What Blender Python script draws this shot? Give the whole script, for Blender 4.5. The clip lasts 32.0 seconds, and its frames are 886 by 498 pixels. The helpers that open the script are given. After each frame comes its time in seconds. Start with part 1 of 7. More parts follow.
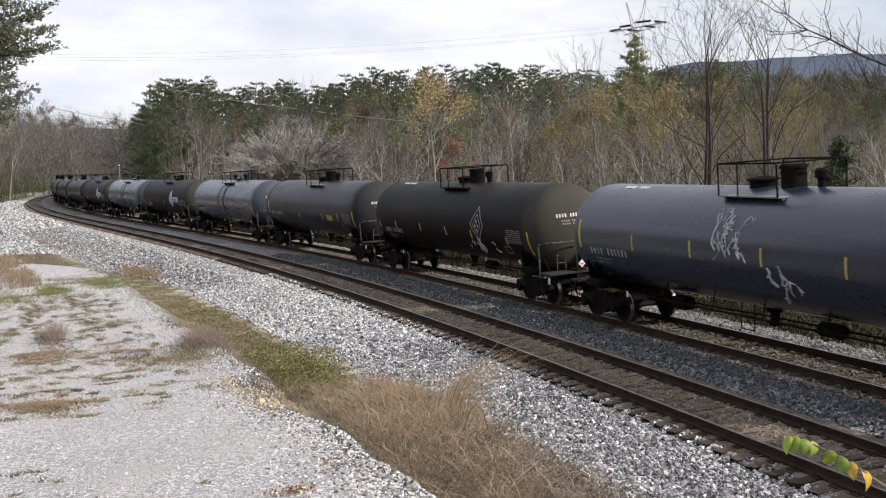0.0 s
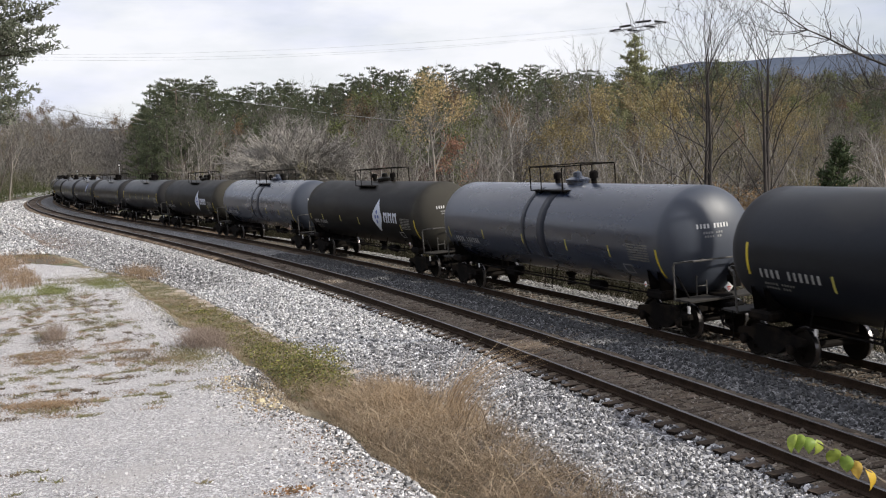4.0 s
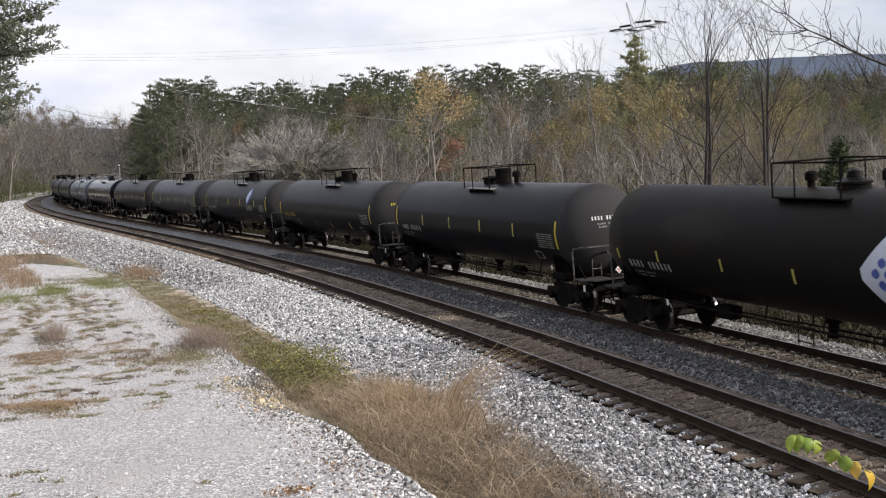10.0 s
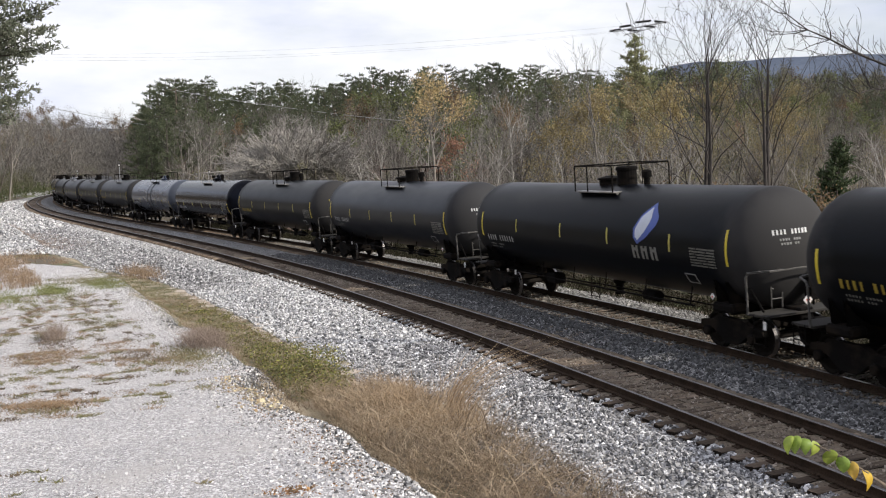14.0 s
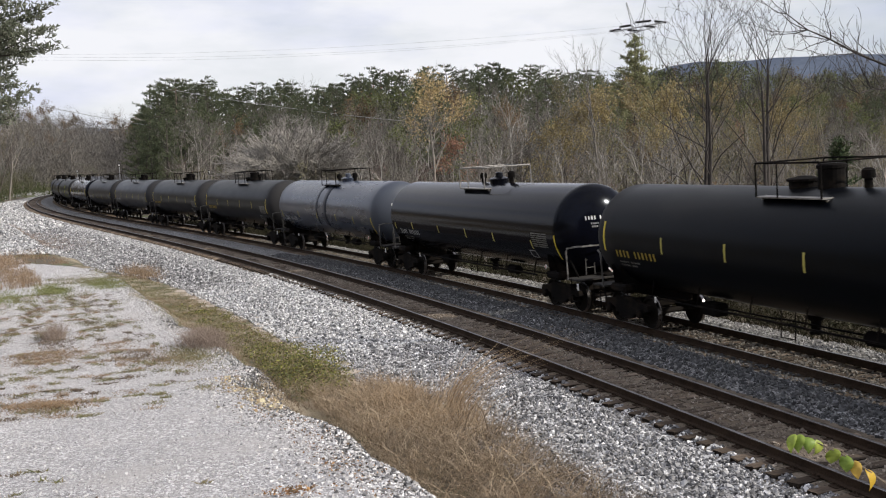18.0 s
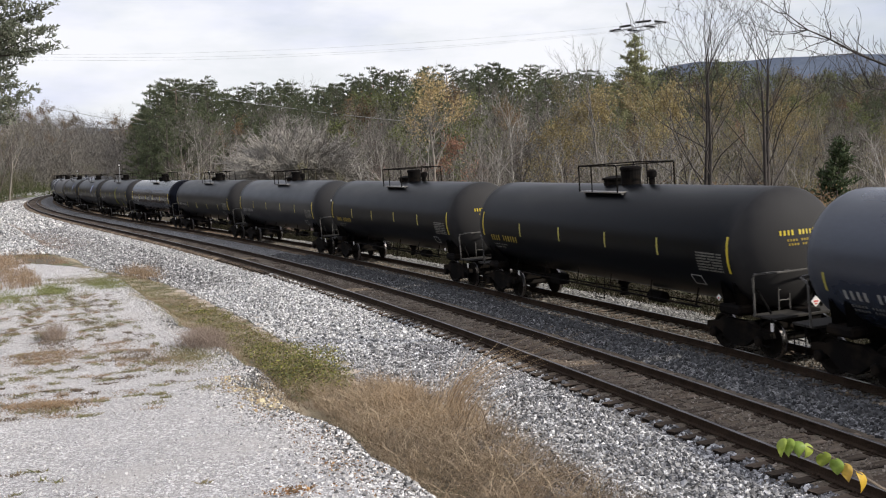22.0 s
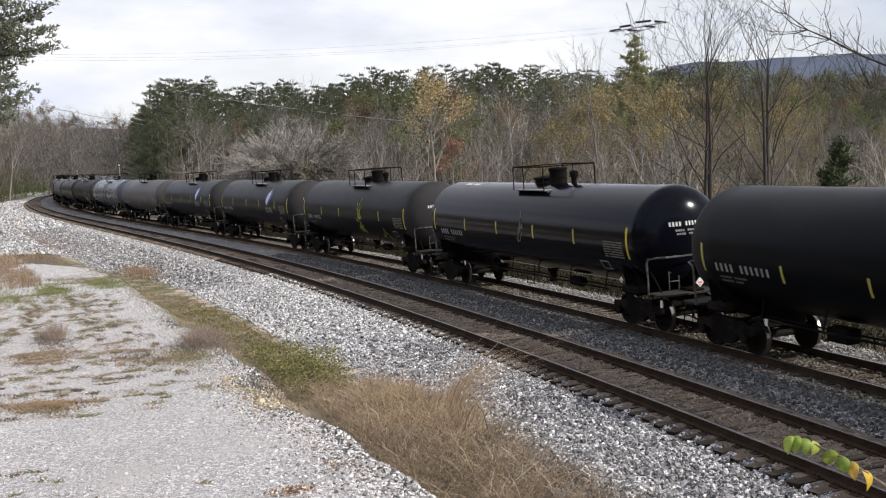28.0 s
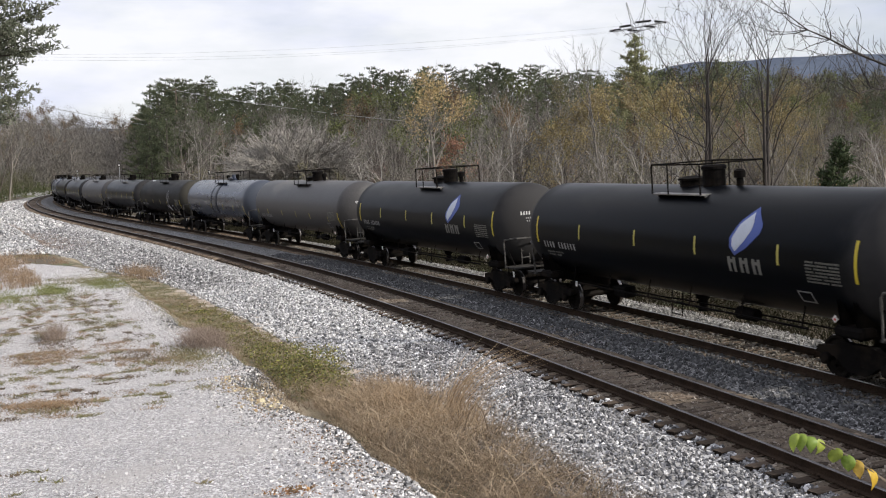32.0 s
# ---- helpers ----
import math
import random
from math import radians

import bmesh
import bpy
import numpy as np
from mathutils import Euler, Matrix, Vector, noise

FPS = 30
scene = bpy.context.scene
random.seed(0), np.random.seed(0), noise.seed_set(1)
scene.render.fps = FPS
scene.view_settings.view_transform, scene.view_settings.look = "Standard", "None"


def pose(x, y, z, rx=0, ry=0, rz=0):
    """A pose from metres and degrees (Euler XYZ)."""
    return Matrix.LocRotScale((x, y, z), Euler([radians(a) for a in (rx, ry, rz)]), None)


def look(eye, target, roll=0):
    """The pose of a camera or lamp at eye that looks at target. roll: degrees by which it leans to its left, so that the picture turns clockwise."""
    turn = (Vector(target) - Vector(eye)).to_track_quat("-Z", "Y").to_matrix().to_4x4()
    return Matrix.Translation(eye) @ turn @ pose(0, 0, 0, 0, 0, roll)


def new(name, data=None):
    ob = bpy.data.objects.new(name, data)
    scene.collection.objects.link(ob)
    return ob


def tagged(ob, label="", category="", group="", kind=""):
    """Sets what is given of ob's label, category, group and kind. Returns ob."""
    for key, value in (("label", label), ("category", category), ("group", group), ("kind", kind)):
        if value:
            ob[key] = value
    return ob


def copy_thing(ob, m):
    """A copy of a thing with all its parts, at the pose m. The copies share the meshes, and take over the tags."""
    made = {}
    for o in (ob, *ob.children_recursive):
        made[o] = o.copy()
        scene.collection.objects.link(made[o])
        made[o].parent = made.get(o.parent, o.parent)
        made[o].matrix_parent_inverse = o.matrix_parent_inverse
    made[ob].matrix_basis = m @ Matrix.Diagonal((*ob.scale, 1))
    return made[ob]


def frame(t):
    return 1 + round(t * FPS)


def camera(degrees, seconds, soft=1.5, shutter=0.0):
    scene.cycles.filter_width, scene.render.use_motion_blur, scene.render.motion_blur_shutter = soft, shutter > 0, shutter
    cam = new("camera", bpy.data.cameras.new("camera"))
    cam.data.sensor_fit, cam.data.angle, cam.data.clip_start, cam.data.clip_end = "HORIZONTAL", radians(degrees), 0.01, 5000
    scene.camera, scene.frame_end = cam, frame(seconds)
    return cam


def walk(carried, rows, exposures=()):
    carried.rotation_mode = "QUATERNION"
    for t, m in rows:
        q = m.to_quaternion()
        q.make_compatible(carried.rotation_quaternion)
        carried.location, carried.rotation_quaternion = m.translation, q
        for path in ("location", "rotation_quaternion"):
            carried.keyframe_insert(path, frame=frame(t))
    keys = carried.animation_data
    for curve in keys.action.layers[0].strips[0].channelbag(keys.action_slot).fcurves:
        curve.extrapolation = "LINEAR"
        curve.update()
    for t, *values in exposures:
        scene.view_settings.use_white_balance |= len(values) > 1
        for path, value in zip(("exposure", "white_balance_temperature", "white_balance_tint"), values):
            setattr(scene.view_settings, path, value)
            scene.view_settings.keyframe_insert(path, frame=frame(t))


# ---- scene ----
L_CLIP = 32.0

# ---------------------------------------------------------------- camera
cam = camera(45.44, L_CLIP, soft=1.12, shutter=0.12)
EYE = (0.0, 0.0, 4.75)
VIEW = look(EYE, (0.0, 10.0, 4.75 - 10 * math.tan(0.0789)), -1.41)
walk(cam, [(0, VIEW), (L_CLIP, VIEW)],
     [(0, 0.05), (2, 0.02), (3.5, 0.0), (6, -0.03), (9, 0.02), (12, 0.08), (13, 0.12), (14.5, 0.10), (16.5, -0.03), (19, -0.08), (21, -0.06), (22, 0.0), (23, 0.12), (25.5, 0.18), (28, 0.06), (30, 0.04), (32, 0.02)])

# ---------------------------------------------------------------- world and sun
SUN_FROM = Vector((0.82, -0.29, 0.545)).normalized()
world = bpy.data.worlds.new("sky")
scene.world = world
world.use_nodes = True
wt = world.node_tree
wt.nodes.clear()


def wn(kind, **kw):
    n = wt.nodes.new(kind)
    for k, v in kw.items():
        n.inputs[k].default_value = v
    return n


sky = wt.nodes.new("ShaderNodeTexSky")
sky.sky_type, sky.sun_disc = "NISHITA", False
sky.sun_elevation = math.asin(SUN_FROM.z)
sky.sun_rotation = math.atan2(SUN_FROM.x, SUN_FROM.y)
sky_bg = wn("ShaderNodeBackground", Strength=0.09)
cloud_bg = wn("ShaderNodeBackground", Strength=0.98)
co = wt.nodes.new("ShaderNodeTexCoord")
mp = wt.nodes.new("ShaderNodeMapping")
mp.inputs["Scale"].default_value = (1.2, 1.2, 4.0)
mp.inputs["Location"].default_value = (0.3, 0.1, 0.4)
big = wn("ShaderNodeTexNoise", Scale=1.6, Detail=7.0, Roughness=0.56)
cover = wt.nodes.new("ShaderNodeValToRGB")
cover.color_ramp.elements[0].position, cover.color_ramp.elements[0].color = 0.36, (0.45, 0.45, 0.45, 1)
cover.color_ramp.elements[1].position, cover.color_ramp.elements[1].color = 0.56, (1, 1, 1, 1)
tone = wn("ShaderNodeTexNoise", Scale=3.4, Detail=5.0, Roughness=0.5)
tramp = wt.nodes.new("ShaderNodeValToRGB")
tramp.color_ramp.elements[0].position, tramp.color_ramp.elements[0].color = 0.30, (0.75, 0.79, 1.04, 1)
tramp.color_ramp.elements[1].position, tramp.color_ramp.elements[1].color = 0.58, (0.98, 0.99, 1.04, 1)
mix = wt.nodes.new("ShaderNodeMixShader")
wout = wt.nodes.new("ShaderNodeOutputWorld")
for a, b in ((co.outputs["Generated"], mp.inputs["Vector"]), (mp.outputs["Vector"], big.inputs["Vector"]),
             (mp.outputs["Vector"], tone.inputs["Vector"]), (big.outputs["Fac"], cover.inputs["Fac"]),
             (tone.outputs["Fac"], tramp.inputs["Fac"]), (tramp.outputs["Color"], cloud_bg.inputs["Color"]),
             (sky.outputs["Color"], sky_bg.inputs["Color"]), (cover.outputs["Color"], mix.inputs["Fac"]),
             (sky_bg.outputs[0], mix.inputs[1]), (cloud_bg.outputs[0], mix.inputs[2]), (mix.outputs[0], wout.inputs["Surface"])):
    wt.links.new(a, b)

sun = new("sun", bpy.data.lights.new("sun", "SUN"))
sun.data.energy, sun.data.angle, sun.data.color = 4.8, radians(1.0), (1.0, 0.94, 0.84)
sun.matrix_world = look(SUN_FROM * 60, (0, 0, 0))

# ---------------------------------------------------------------- the line of the railway
# arc length s runs away from the camera along the near track; offset o is positive on the far side
K_S = [-60, 0, 40, 80, 120, 170, 230, 270, 410, 460]
K_V = [0.002896, 0.002896, 0.002323, 0.000127, -0.001164, -0.001533, -0.001576, -0.004000, -0.005000, 0.000000]
S_MIN, S_MAX = -440, 900
S_AX = np.arange(S_MIN, S_MAX + 1.0)
_kap = np.interp(S_AX, K_S, K_V)
_kap[S_AX < -60] = 0.0
_i0 = -S_MIN
_th = np.cumsum(_kap)
TH = _th - _th[_i0] + 0.33082
PX, PY = np.cumsum(-np.sin(TH)), np.cumsum(np.cos(TH))
PX, PY = PX - PX[_i0] + 6.0117, PY - PY[_i0] + 17.8190
SPACING, GAUGE, CANT = 4.81, 1.435, 0.048      # track centres, gauge, cross slope


def line(s, o=0.0, dz=0.0):
    """A point of the railway in the world: arc length, offset, height over the rail tops (tilted by the cant)."""
    x, y, th = np.interp(s, S_AX, PX), np.interp(s, S_AX, PY), np.interp(s, S_AX, TH)
    return x + math.cos(th) * o, y + math.sin(th) * o, dz


def line_np(s, o):
    x, y, th = np.interp(s, S_AX, PX), np.interp(s, S_AX, PY), np.interp(s, S_AX, TH)
    return x + np.cos(th) * o, y + np.sin(th) * o


def to_line(x, y):
    """Arc length and offset of many points."""
    x, y = np.asarray(x, float).ravel(), np.asarray(y, float).ravel()
    s, o = np.empty(len(x)), np.empty(len(x))
    step = 4
    gx, gy, gs, gt = PX[::step], PY[::step], S_AX[::step], TH[::step]
    for k in range(0, len(x), 4000):
        sl = slice(k, k + 4000)
        i = np.argmin((x[sl, None] - gx) ** 2 + (y[sl, None] - gy) ** 2, axis=1)
        ex, ey = x[sl] - gx[i], y[sl] - gy[i]
        s[sl] = gs[i] - ex * np.sin(gt[i]) + ey * np.cos(gt[i])
        o[sl] = ex * np.cos(gt[i]) + ey * np.sin(gt[i])
    return s, o


def smooth(a, b, v):
    t = np.clip((v - a) / (b - a), 0, 1)
    return t * t * (3 - 2 * t)


def wave(x, y, scale, seed=0):
    """A cheap smooth random field, -1 to 1."""
    rng = np.random.RandomState(seed + 7)
    r = 0
    for k in range(5):
        a, ph, f = rng.uniform(0, 6.28), rng.uniform(0, 6.28), rng.uniform(0.6, 1.7) / scale
        r = r + np.sin((np.cos(a) * x + np.sin(a) * y) * f * 6.28 + ph)
    return r / 3.2


def toe(s):
    """Offset of the ballast's foot on the near side."""
    return -4.7 - 4.2 * smooth(38, 70, s)


def drive_z(s):
    return np.interp(s, [-60, -30, -17, -7, 0, 8, 16, 30, 60], [3.4, 3.3, 3.05, 2.05, 1.25, 0.5, 0.05, -0.15, -0.5])


def drive_edge(s, x, y):
    """Offset of the broken edge of the drive."""
    return -8.25 + 0.25 * wave(x, y, 6.0, 3) - 0.62 * (1 - smooth(0, 9, s))


def ground_z(x, y):
    """Height of the ground."""
    s, o = to_line(x, y)
    x, y = np.ravel(x), np.ravel(y)
    bed = -0.62
    # near side: ditch, then the drive's plateau
    t = toe(s)
    ditch = np.interp(s, [-30, 0, 20, 45, 80], [0.1, -0.25, -0.7, -1.0, -1.0])
    edge = drive_edge(s, x, y)
    near = ditch + (drive_z(s) - ditch) * smooth(edge + 1.15, edge, o)
    mound = smooth(62, 92, s + 2.5 * wave(x, y, 14, 5)) * smooth(-7, -9, o)
    near = near + mound * (0.75 - near * 0.2)
    # the unseen 22 m rise behind the camera is added to darken the tanks' reflections
    near = near + smooth(70, 110, s) * smooth(-10, -60, o) * 9 + (1 - smooth(70, 110, s)) * smooth(-20, -75, o) * 22
    zn = np.where(o > t, bed + (near - bed) * smooth(-2.0, t, o), near)
    # far side: a low field that rises into a wooded hill
    d = o - SPACING
    rise = smooth(14, 190, d) * 8.0 + smooth(150, 420, d) * 8
    zf = bed - 0.5 * smooth(3.0, 9.0, d) + rise
    z = np.where(o < 0, zn, zf)
    z = z + 0.05 * wave(x, y, 3.0, 1) * smooth(2.0, 5.0, np.abs(o - SPACING / 2) - 2)
    far = np.hypot(x, y)
    z = z + smooth(450, 1100, far) * 14 * (1 + 0.6 * wave(x, y, 500, 9)) * smooth(20, 80, np.abs(o))
    return z


def gz(x, y):
    return float(ground_z(np.array([x]), np.array([y]))[0])

# ---------------------------------------------------------------- materials
def material(name, color, rough=0.8, metal=0.0, color2=None, scale=6.0, detail_scale=60.0, bump=0.0, color3=None, c3_scale=1.2,
             per_object=0.0, stretch=(1, 1, 1), spec=0.5, rough_var=0.1, c3_amount=(0.52, 0.62), bump_scale=None, coat=0.0):
    m = bpy.data.materials.new(name)
    m.use_nodes = True
    nt = m.node_tree
    b = nt.nodes["Principled BSDF"]
    b.inputs["Metallic"].default_value = metal
    b.inputs["Specular IOR Level"].default_value = spec
    b.inputs["Coat Weight"].default_value = coat
    b.inputs["Coat Roughness"].default_value = 0.12
    tc = nt.nodes.new("ShaderNodeTexCoord")
    mpn = nt.nodes.new("ShaderNodeMapping")
    mpn.inputs["Scale"].default_value = stretch
    nt.links.new(tc.outputs["Object"], mpn.inputs["Vector"])
    color2 = color2 or tuple(c * 0.7 for c in color)
    n1 = nt.nodes.new("ShaderNodeTexNoise")
    n1.inputs["Scale"].default_value, n1.inputs["Detail"].default_value = scale, 6
    n2 = nt.nodes.new("ShaderNodeTexNoise")
    n2.inputs["Scale"].default_value, n2.inputs["Detail"].default_value = detail_scale, 3
    for n in (n1, n2):
        nt.links.new(mpn.outputs["Vector"], n.inputs["Vector"])
    add = nt.nodes.new("ShaderNodeMath")
    add.operation = "MULTIPLY_ADD"
    add.inputs[1].default_value = 0.5
    nt.links.new(n2.outputs["Fac"], add.inputs[0])
    half = nt.nodes.new("ShaderNodeMath")
    half.operation = "MULTIPLY"
    half.inputs[1].default_value = 0.5
    nt.links.new(n1.outputs["Fac"], half.inputs[0])
    nt.links.new(half.outputs[0], add.inputs[2])
    ramp = nt.nodes.new("ShaderNodeValToRGB")
    e = ramp.color_ramp.elements
    e[0].position, e[0].color = 0.36, (*color2, 1)
    e[1].position, e[1].color = 0.64, (*color, 1)
    nt.links.new(add.outputs[0], ramp.inputs["Fac"])
    col = ramp.outputs["Color"]
    if color3:
        n3 = nt.nodes.new("ShaderNodeTexNoise")
        n3.inputs["Scale"].default_value, n3.inputs["Detail"].default_value = c3_scale, 8
        nt.links.new(mpn.outputs["Vector"], n3.inputs["Vector"])
        r3 = nt.nodes.new("ShaderNodeValToRGB")
        r3.color_ramp.elements[0].position, r3.color_ramp.elements[1].position = c3_amount
        nt.links.new(n3.outputs["Fac"], r3.inputs["Fac"])
        mx = nt.nodes.new("ShaderNodeMix")
        mx.data_type = "RGBA"
        mx.inputs["B"].default_value = (*color3, 1)
        nt.links.new(r3.outputs["Color"], mx.inputs["Factor"])
        nt.links.new(col, mx.inputs["A"])
        col = mx.outputs["Result"]
    if per_object:
        oi = nt.nodes.new("ShaderNodeObjectInfo")
        vr = nt.nodes.new("ShaderNodeMapRange")
        vr.inputs["To Min"].default_value, vr.inputs["To Max"].default_value = 1 - per_object, 1 + per_object
        nt.links.new(oi.outputs["Random"], vr.inputs["Value"])
        hs = nt.nodes.new("ShaderNodeHueSaturation")
        nt.links.new(vr.outputs[0], hs.inputs["Value"])
        nt.links.new(col, hs.inputs["Color"])
        col = hs.outputs["Color"]
    nt.links.new(col, b.inputs["Base Color"])
    rr = nt.nodes.new("ShaderNodeMapRange")
    rr.inputs["To Min"].default_value, rr.inputs["To Max"].default_value = max(0.03, rough - rough_var), min(1, rough + rough_var)
    nt.links.new(n1.outputs["Fac"], rr.inputs["Value"])
    nt.links.new(rr.outputs[0], b.inputs["Roughness"])
    if bump:
        bp = nt.nodes.new("ShaderNodeBump")
        bp.inputs["Strength"].default_value = 1.0
        bp.inputs["Distance"].default_value = bump
        nt.links.new(n2.outputs["Fac"], bp.inputs["Height"])
        nt.links.new(bp.outputs[0], b.inputs["Normal"])
    return m


def island_material(name, colors, rough=0.85, translucent=0.0, spec=0.4, per_object=0.0):
    """A colour by chance for each loose piece of a mesh."""
    m = bpy.data.materials.new(name)
    m.use_nodes = True
    nt = m.node_tree
    b = nt.nodes["Principled BSDF"]
    b.inputs["Roughness"].default_value = rough
    b.inputs["Specular IOR Level"].default_value = spec
    g = nt.nodes.new("ShaderNodeNewGeometry")
    ramp = nt.nodes.new("ShaderNodeValToRGB")
    el = ramp.color_ramp.elements
    for i, c in enumerate(colors):
        p = i / max(1, len(colors) - 1)
        e = el[i] if i < 2 and len(colors) > 1 else el.new(p)
        e.position, e.color = p, (*c, 1)
    nt.links.new(g.outputs["Random Per Island"], ramp.inputs["Fac"])
    col = ramp.outputs["Color"]
    if per_object:
        oi = nt.nodes.new("ShaderNodeObjectInfo")
        vr = nt.nodes.new("ShaderNodeMapRange")
        vr.inputs["To Min"].default_value, vr.inputs["To Max"].default_value = 1 - per_object, 1 + per_object
        nt.links.new(oi.outputs["Random"], vr.inputs["Value"])
        hs = nt.nodes.new("ShaderNodeHueSaturation")
        nt.links.new(vr.outputs[0], hs.inputs["Value"])
        nt.links.new(col, hs.inputs["Color"])
        col = hs.outputs["Color"]
    nt.links.new(col, b.inputs["Base Color"])
    if translucent:
        tr = nt.nodes.new("ShaderNodeBsdfTranslucent")
        nt.links.new(col, tr.inputs["Color"])
        mx = nt.nodes.new("ShaderNodeMixShader")
        mx.inputs["Fac"].default_value = translucent
        nt.links.new(b.outputs[0], mx.inputs[1])
        nt.links.new(tr.outputs[0], mx.inputs[2])
        nt.links.new(mx.outputs[0], nt.nodes["Material Output"].inputs["Surface"])
    return m


def stony(name, colors, scale, gap, depth, patch=None, patch_scale=0.5, patch_amount=(0.5, 0.7)):
    """Crushed stone: cells of many greys, with shade put into the colour of the gaps, and larger stains."""
    m = bpy.data.materials.new(name)
    m.use_nodes = True
    nt = m.node_tree
    b = nt.nodes["Principled BSDF"]
    b.inputs["Roughness"].default_value, b.inputs["Specular IOR Level"].default_value = 0.95, 0.25
    tc = nt.nodes.new("ShaderNodeTexCoord")
    wob = nt.nodes.new("ShaderNodeTexNoise")
    wob.inputs["Scale"].default_value = scale * 0.8
    addv = nt.nodes.new("ShaderNodeVectorMath")
    addv.operation = "MULTIPLY_ADD"
    addv.inputs[1].default_value = (0.6 / scale,) * 3
    nt.links.new(tc.outputs["Object"], wob.inputs["Vector"])
    nt.links.new(wob.outputs["Color"], addv.inputs[0])
    nt.links.new(tc.outputs["Object"], addv.inputs[2])
    cell = nt.nodes.new("ShaderNodeTexVoronoi")
    edge = nt.nodes.new("ShaderNodeTexVoronoi")
    edge.feature = "DISTANCE_TO_EDGE"
    for v in (cell, edge):
        v.inputs["Scale"].default_value = scale
        nt.links.new(addv.outputs[0], v.inputs["Vector"])
    sep = nt.nodes.new("ShaderNodeSeparateColor")
    nt.links.new(cell.outputs["Color"], sep.inputs[0])
    ramp = nt.nodes.new("ShaderNodeValToRGB")
    el = ramp.color_ramp.elements
    for i, c in enumerate(colors):
        e = el[i] if i < 2 else el.new(0.5)
        e.position, e.color = i / (len(colors) - 1), (*c, 1)
    nt.links.new(sep.outputs[0], ramp.inputs["Fac"])
    gr = nt.nodes.new("ShaderNodeMapRange")
    gr.inputs["From Max"].default_value = 0.16
    gr.inputs["To Min"].default_value = gap
    nt.links.new(edge.outputs["Distance"], gr.inputs["Value"])
    mul = nt.nodes.new("ShaderNodeMix")
    mul.data_type, mul.blend_type = "RGBA", "MULTIPLY"
    mul.inputs["Factor"].default_value = 1
    nt.links.new(ramp.outputs["Color"], mul.inputs["A"])
    nt.links.new(gr.outputs[0], mul.inputs["B"])
    col = mul.outputs["Result"]
    if patch:
        n3 = nt.nodes.new("ShaderNodeTexNoise")
        n3.inputs["Scale"].default_value, n3.inputs["Detail"].default_value = patch_scale, 8
        r3 = nt.nodes.new("ShaderNodeValToRGB")
        r3.color_ramp.elements[0].position, r3.color_ramp.elements[1].position = patch_amount
        mx = nt.nodes.new("ShaderNodeMix")
        mx.data_type = "RGBA"
        mx.inputs["B"].default_value = (*patch, 1)
        nt.links.new(tc.outputs["Object"], n3.inputs["Vector"])
        nt.links.new(n3.outputs["Fac"], r3.inputs["Fac"])
        half = nt.nodes.new("ShaderNodeMath")
        half.operation = "MULTIPLY"
        half.inputs[1].default_value = 0.7
        nt.links.new(r3.outputs["Color"], half.inputs[0])
        nt.links.new(half.outputs[0], mx.inputs["Factor"])
        nt.links.new(col, mx.inputs["A"])
        col = mx.outputs["Result"]
    nt.links.new(col, b.inputs["Base Color"])
    bp = nt.nodes.new("ShaderNodeBump")
    bp.inputs["Distance"].default_value = depth
    hsum = nt.nodes.new("ShaderNodeMath")
    hsum.operation = "MULTIPLY_ADD"
    hsum.inputs[1].default_value = 0.6
    nt.links.new(sep.outputs[1], hsum.inputs[0])
    nt.links.new(gr.outputs[0], hsum.inputs[2])
    nt.links.new(hsum.outputs[0], bp.inputs["Height"])
    nt.links.new(bp.outputs[0], b.inputs["Normal"])
    return m


def plain(name, color, rough=0.6, metal=0.0):
    return material(name, color, rough, metal, color2=tuple(c * 0.82 for c in color), scale=3, detail_scale=40)


M_SOIL = material("field_soil", (0.115, 0.088, 0.058), 0.95, color2=(0.055, 0.043, 0.028), scale=0.6, detail_scale=9, bump=0.03,
                  color3=(0.085, 0.10, 0.035), c3_scale=0.25)
M_DITCH = material("ditch_earth", (0.40, 0.33, 0.24), 0.95, color2=(0.15, 0.12, 0.08), scale=2.2, detail_scale=26, bump=0.03,
                   color3=(0.085, 0.08, 0.04), c3_scale=1.1, c3_amount=(0.42, 0.60))
M_DRIVE = stony("white_gravel", [(0.65, 0.632, 0.642), (0.78, 0.762, 0.772), (0.37, 0.357, 0.362), (0.69, 0.672, 0.678), (0.55, 0.53, 0.53)], 30, 0.55, 0.022, (0.50, 0.475, 0.465), 0.55, (0.52, 0.68))
M_BALLAST = stony("ballast", [(0.36, 0.36, 0.37), (0.62, 0.62, 0.63), (0.15, 0.15, 0.16), (0.52, 0.515, 0.51), (0.40, 0.395, 0.39)], 10, 0.22, 0.06, (0.42, 0.39, 0.36), 0.35)
M_FARBALLAST = stony("weathered_ballast", [(0.30, 0.295, 0.285), (0.46, 0.45, 0.435), (0.13, 0.127, 0.122), (0.38, 0.365, 0.345), (0.25, 0.235, 0.22)], 9, 0.15, 0.06, (0.16, 0.135, 0.11), 0.6)
M_SAND = material("washed_sand", (0.52, 0.45, 0.38), 0.95, color2=(0.34, 0.29, 0.24), scale=3, detail_scale=50, bump=0.02, color3=(0.22, 0.19, 0.14), c3_scale=1.5)
M_FINES = material("track_fines", (0.23, 0.19, 0.148), 0.95, color2=(0.085, 0.068, 0.052), scale=3.0, detail_scale=26, bump=0.03,
                   color3=(0.15, 0.115, 0.085), c3_scale=0.8, spec=0.1)
M_GREY_BED = stony("fouled_ballast", [(0.25, 0.248, 0.255), (0.40, 0.398, 0.40), (0.13, 0.128, 0.132), (0.32, 0.312, 0.31)], 12, 0.25, 0.05, (0.22, 0.21, 0.20), 0.5)
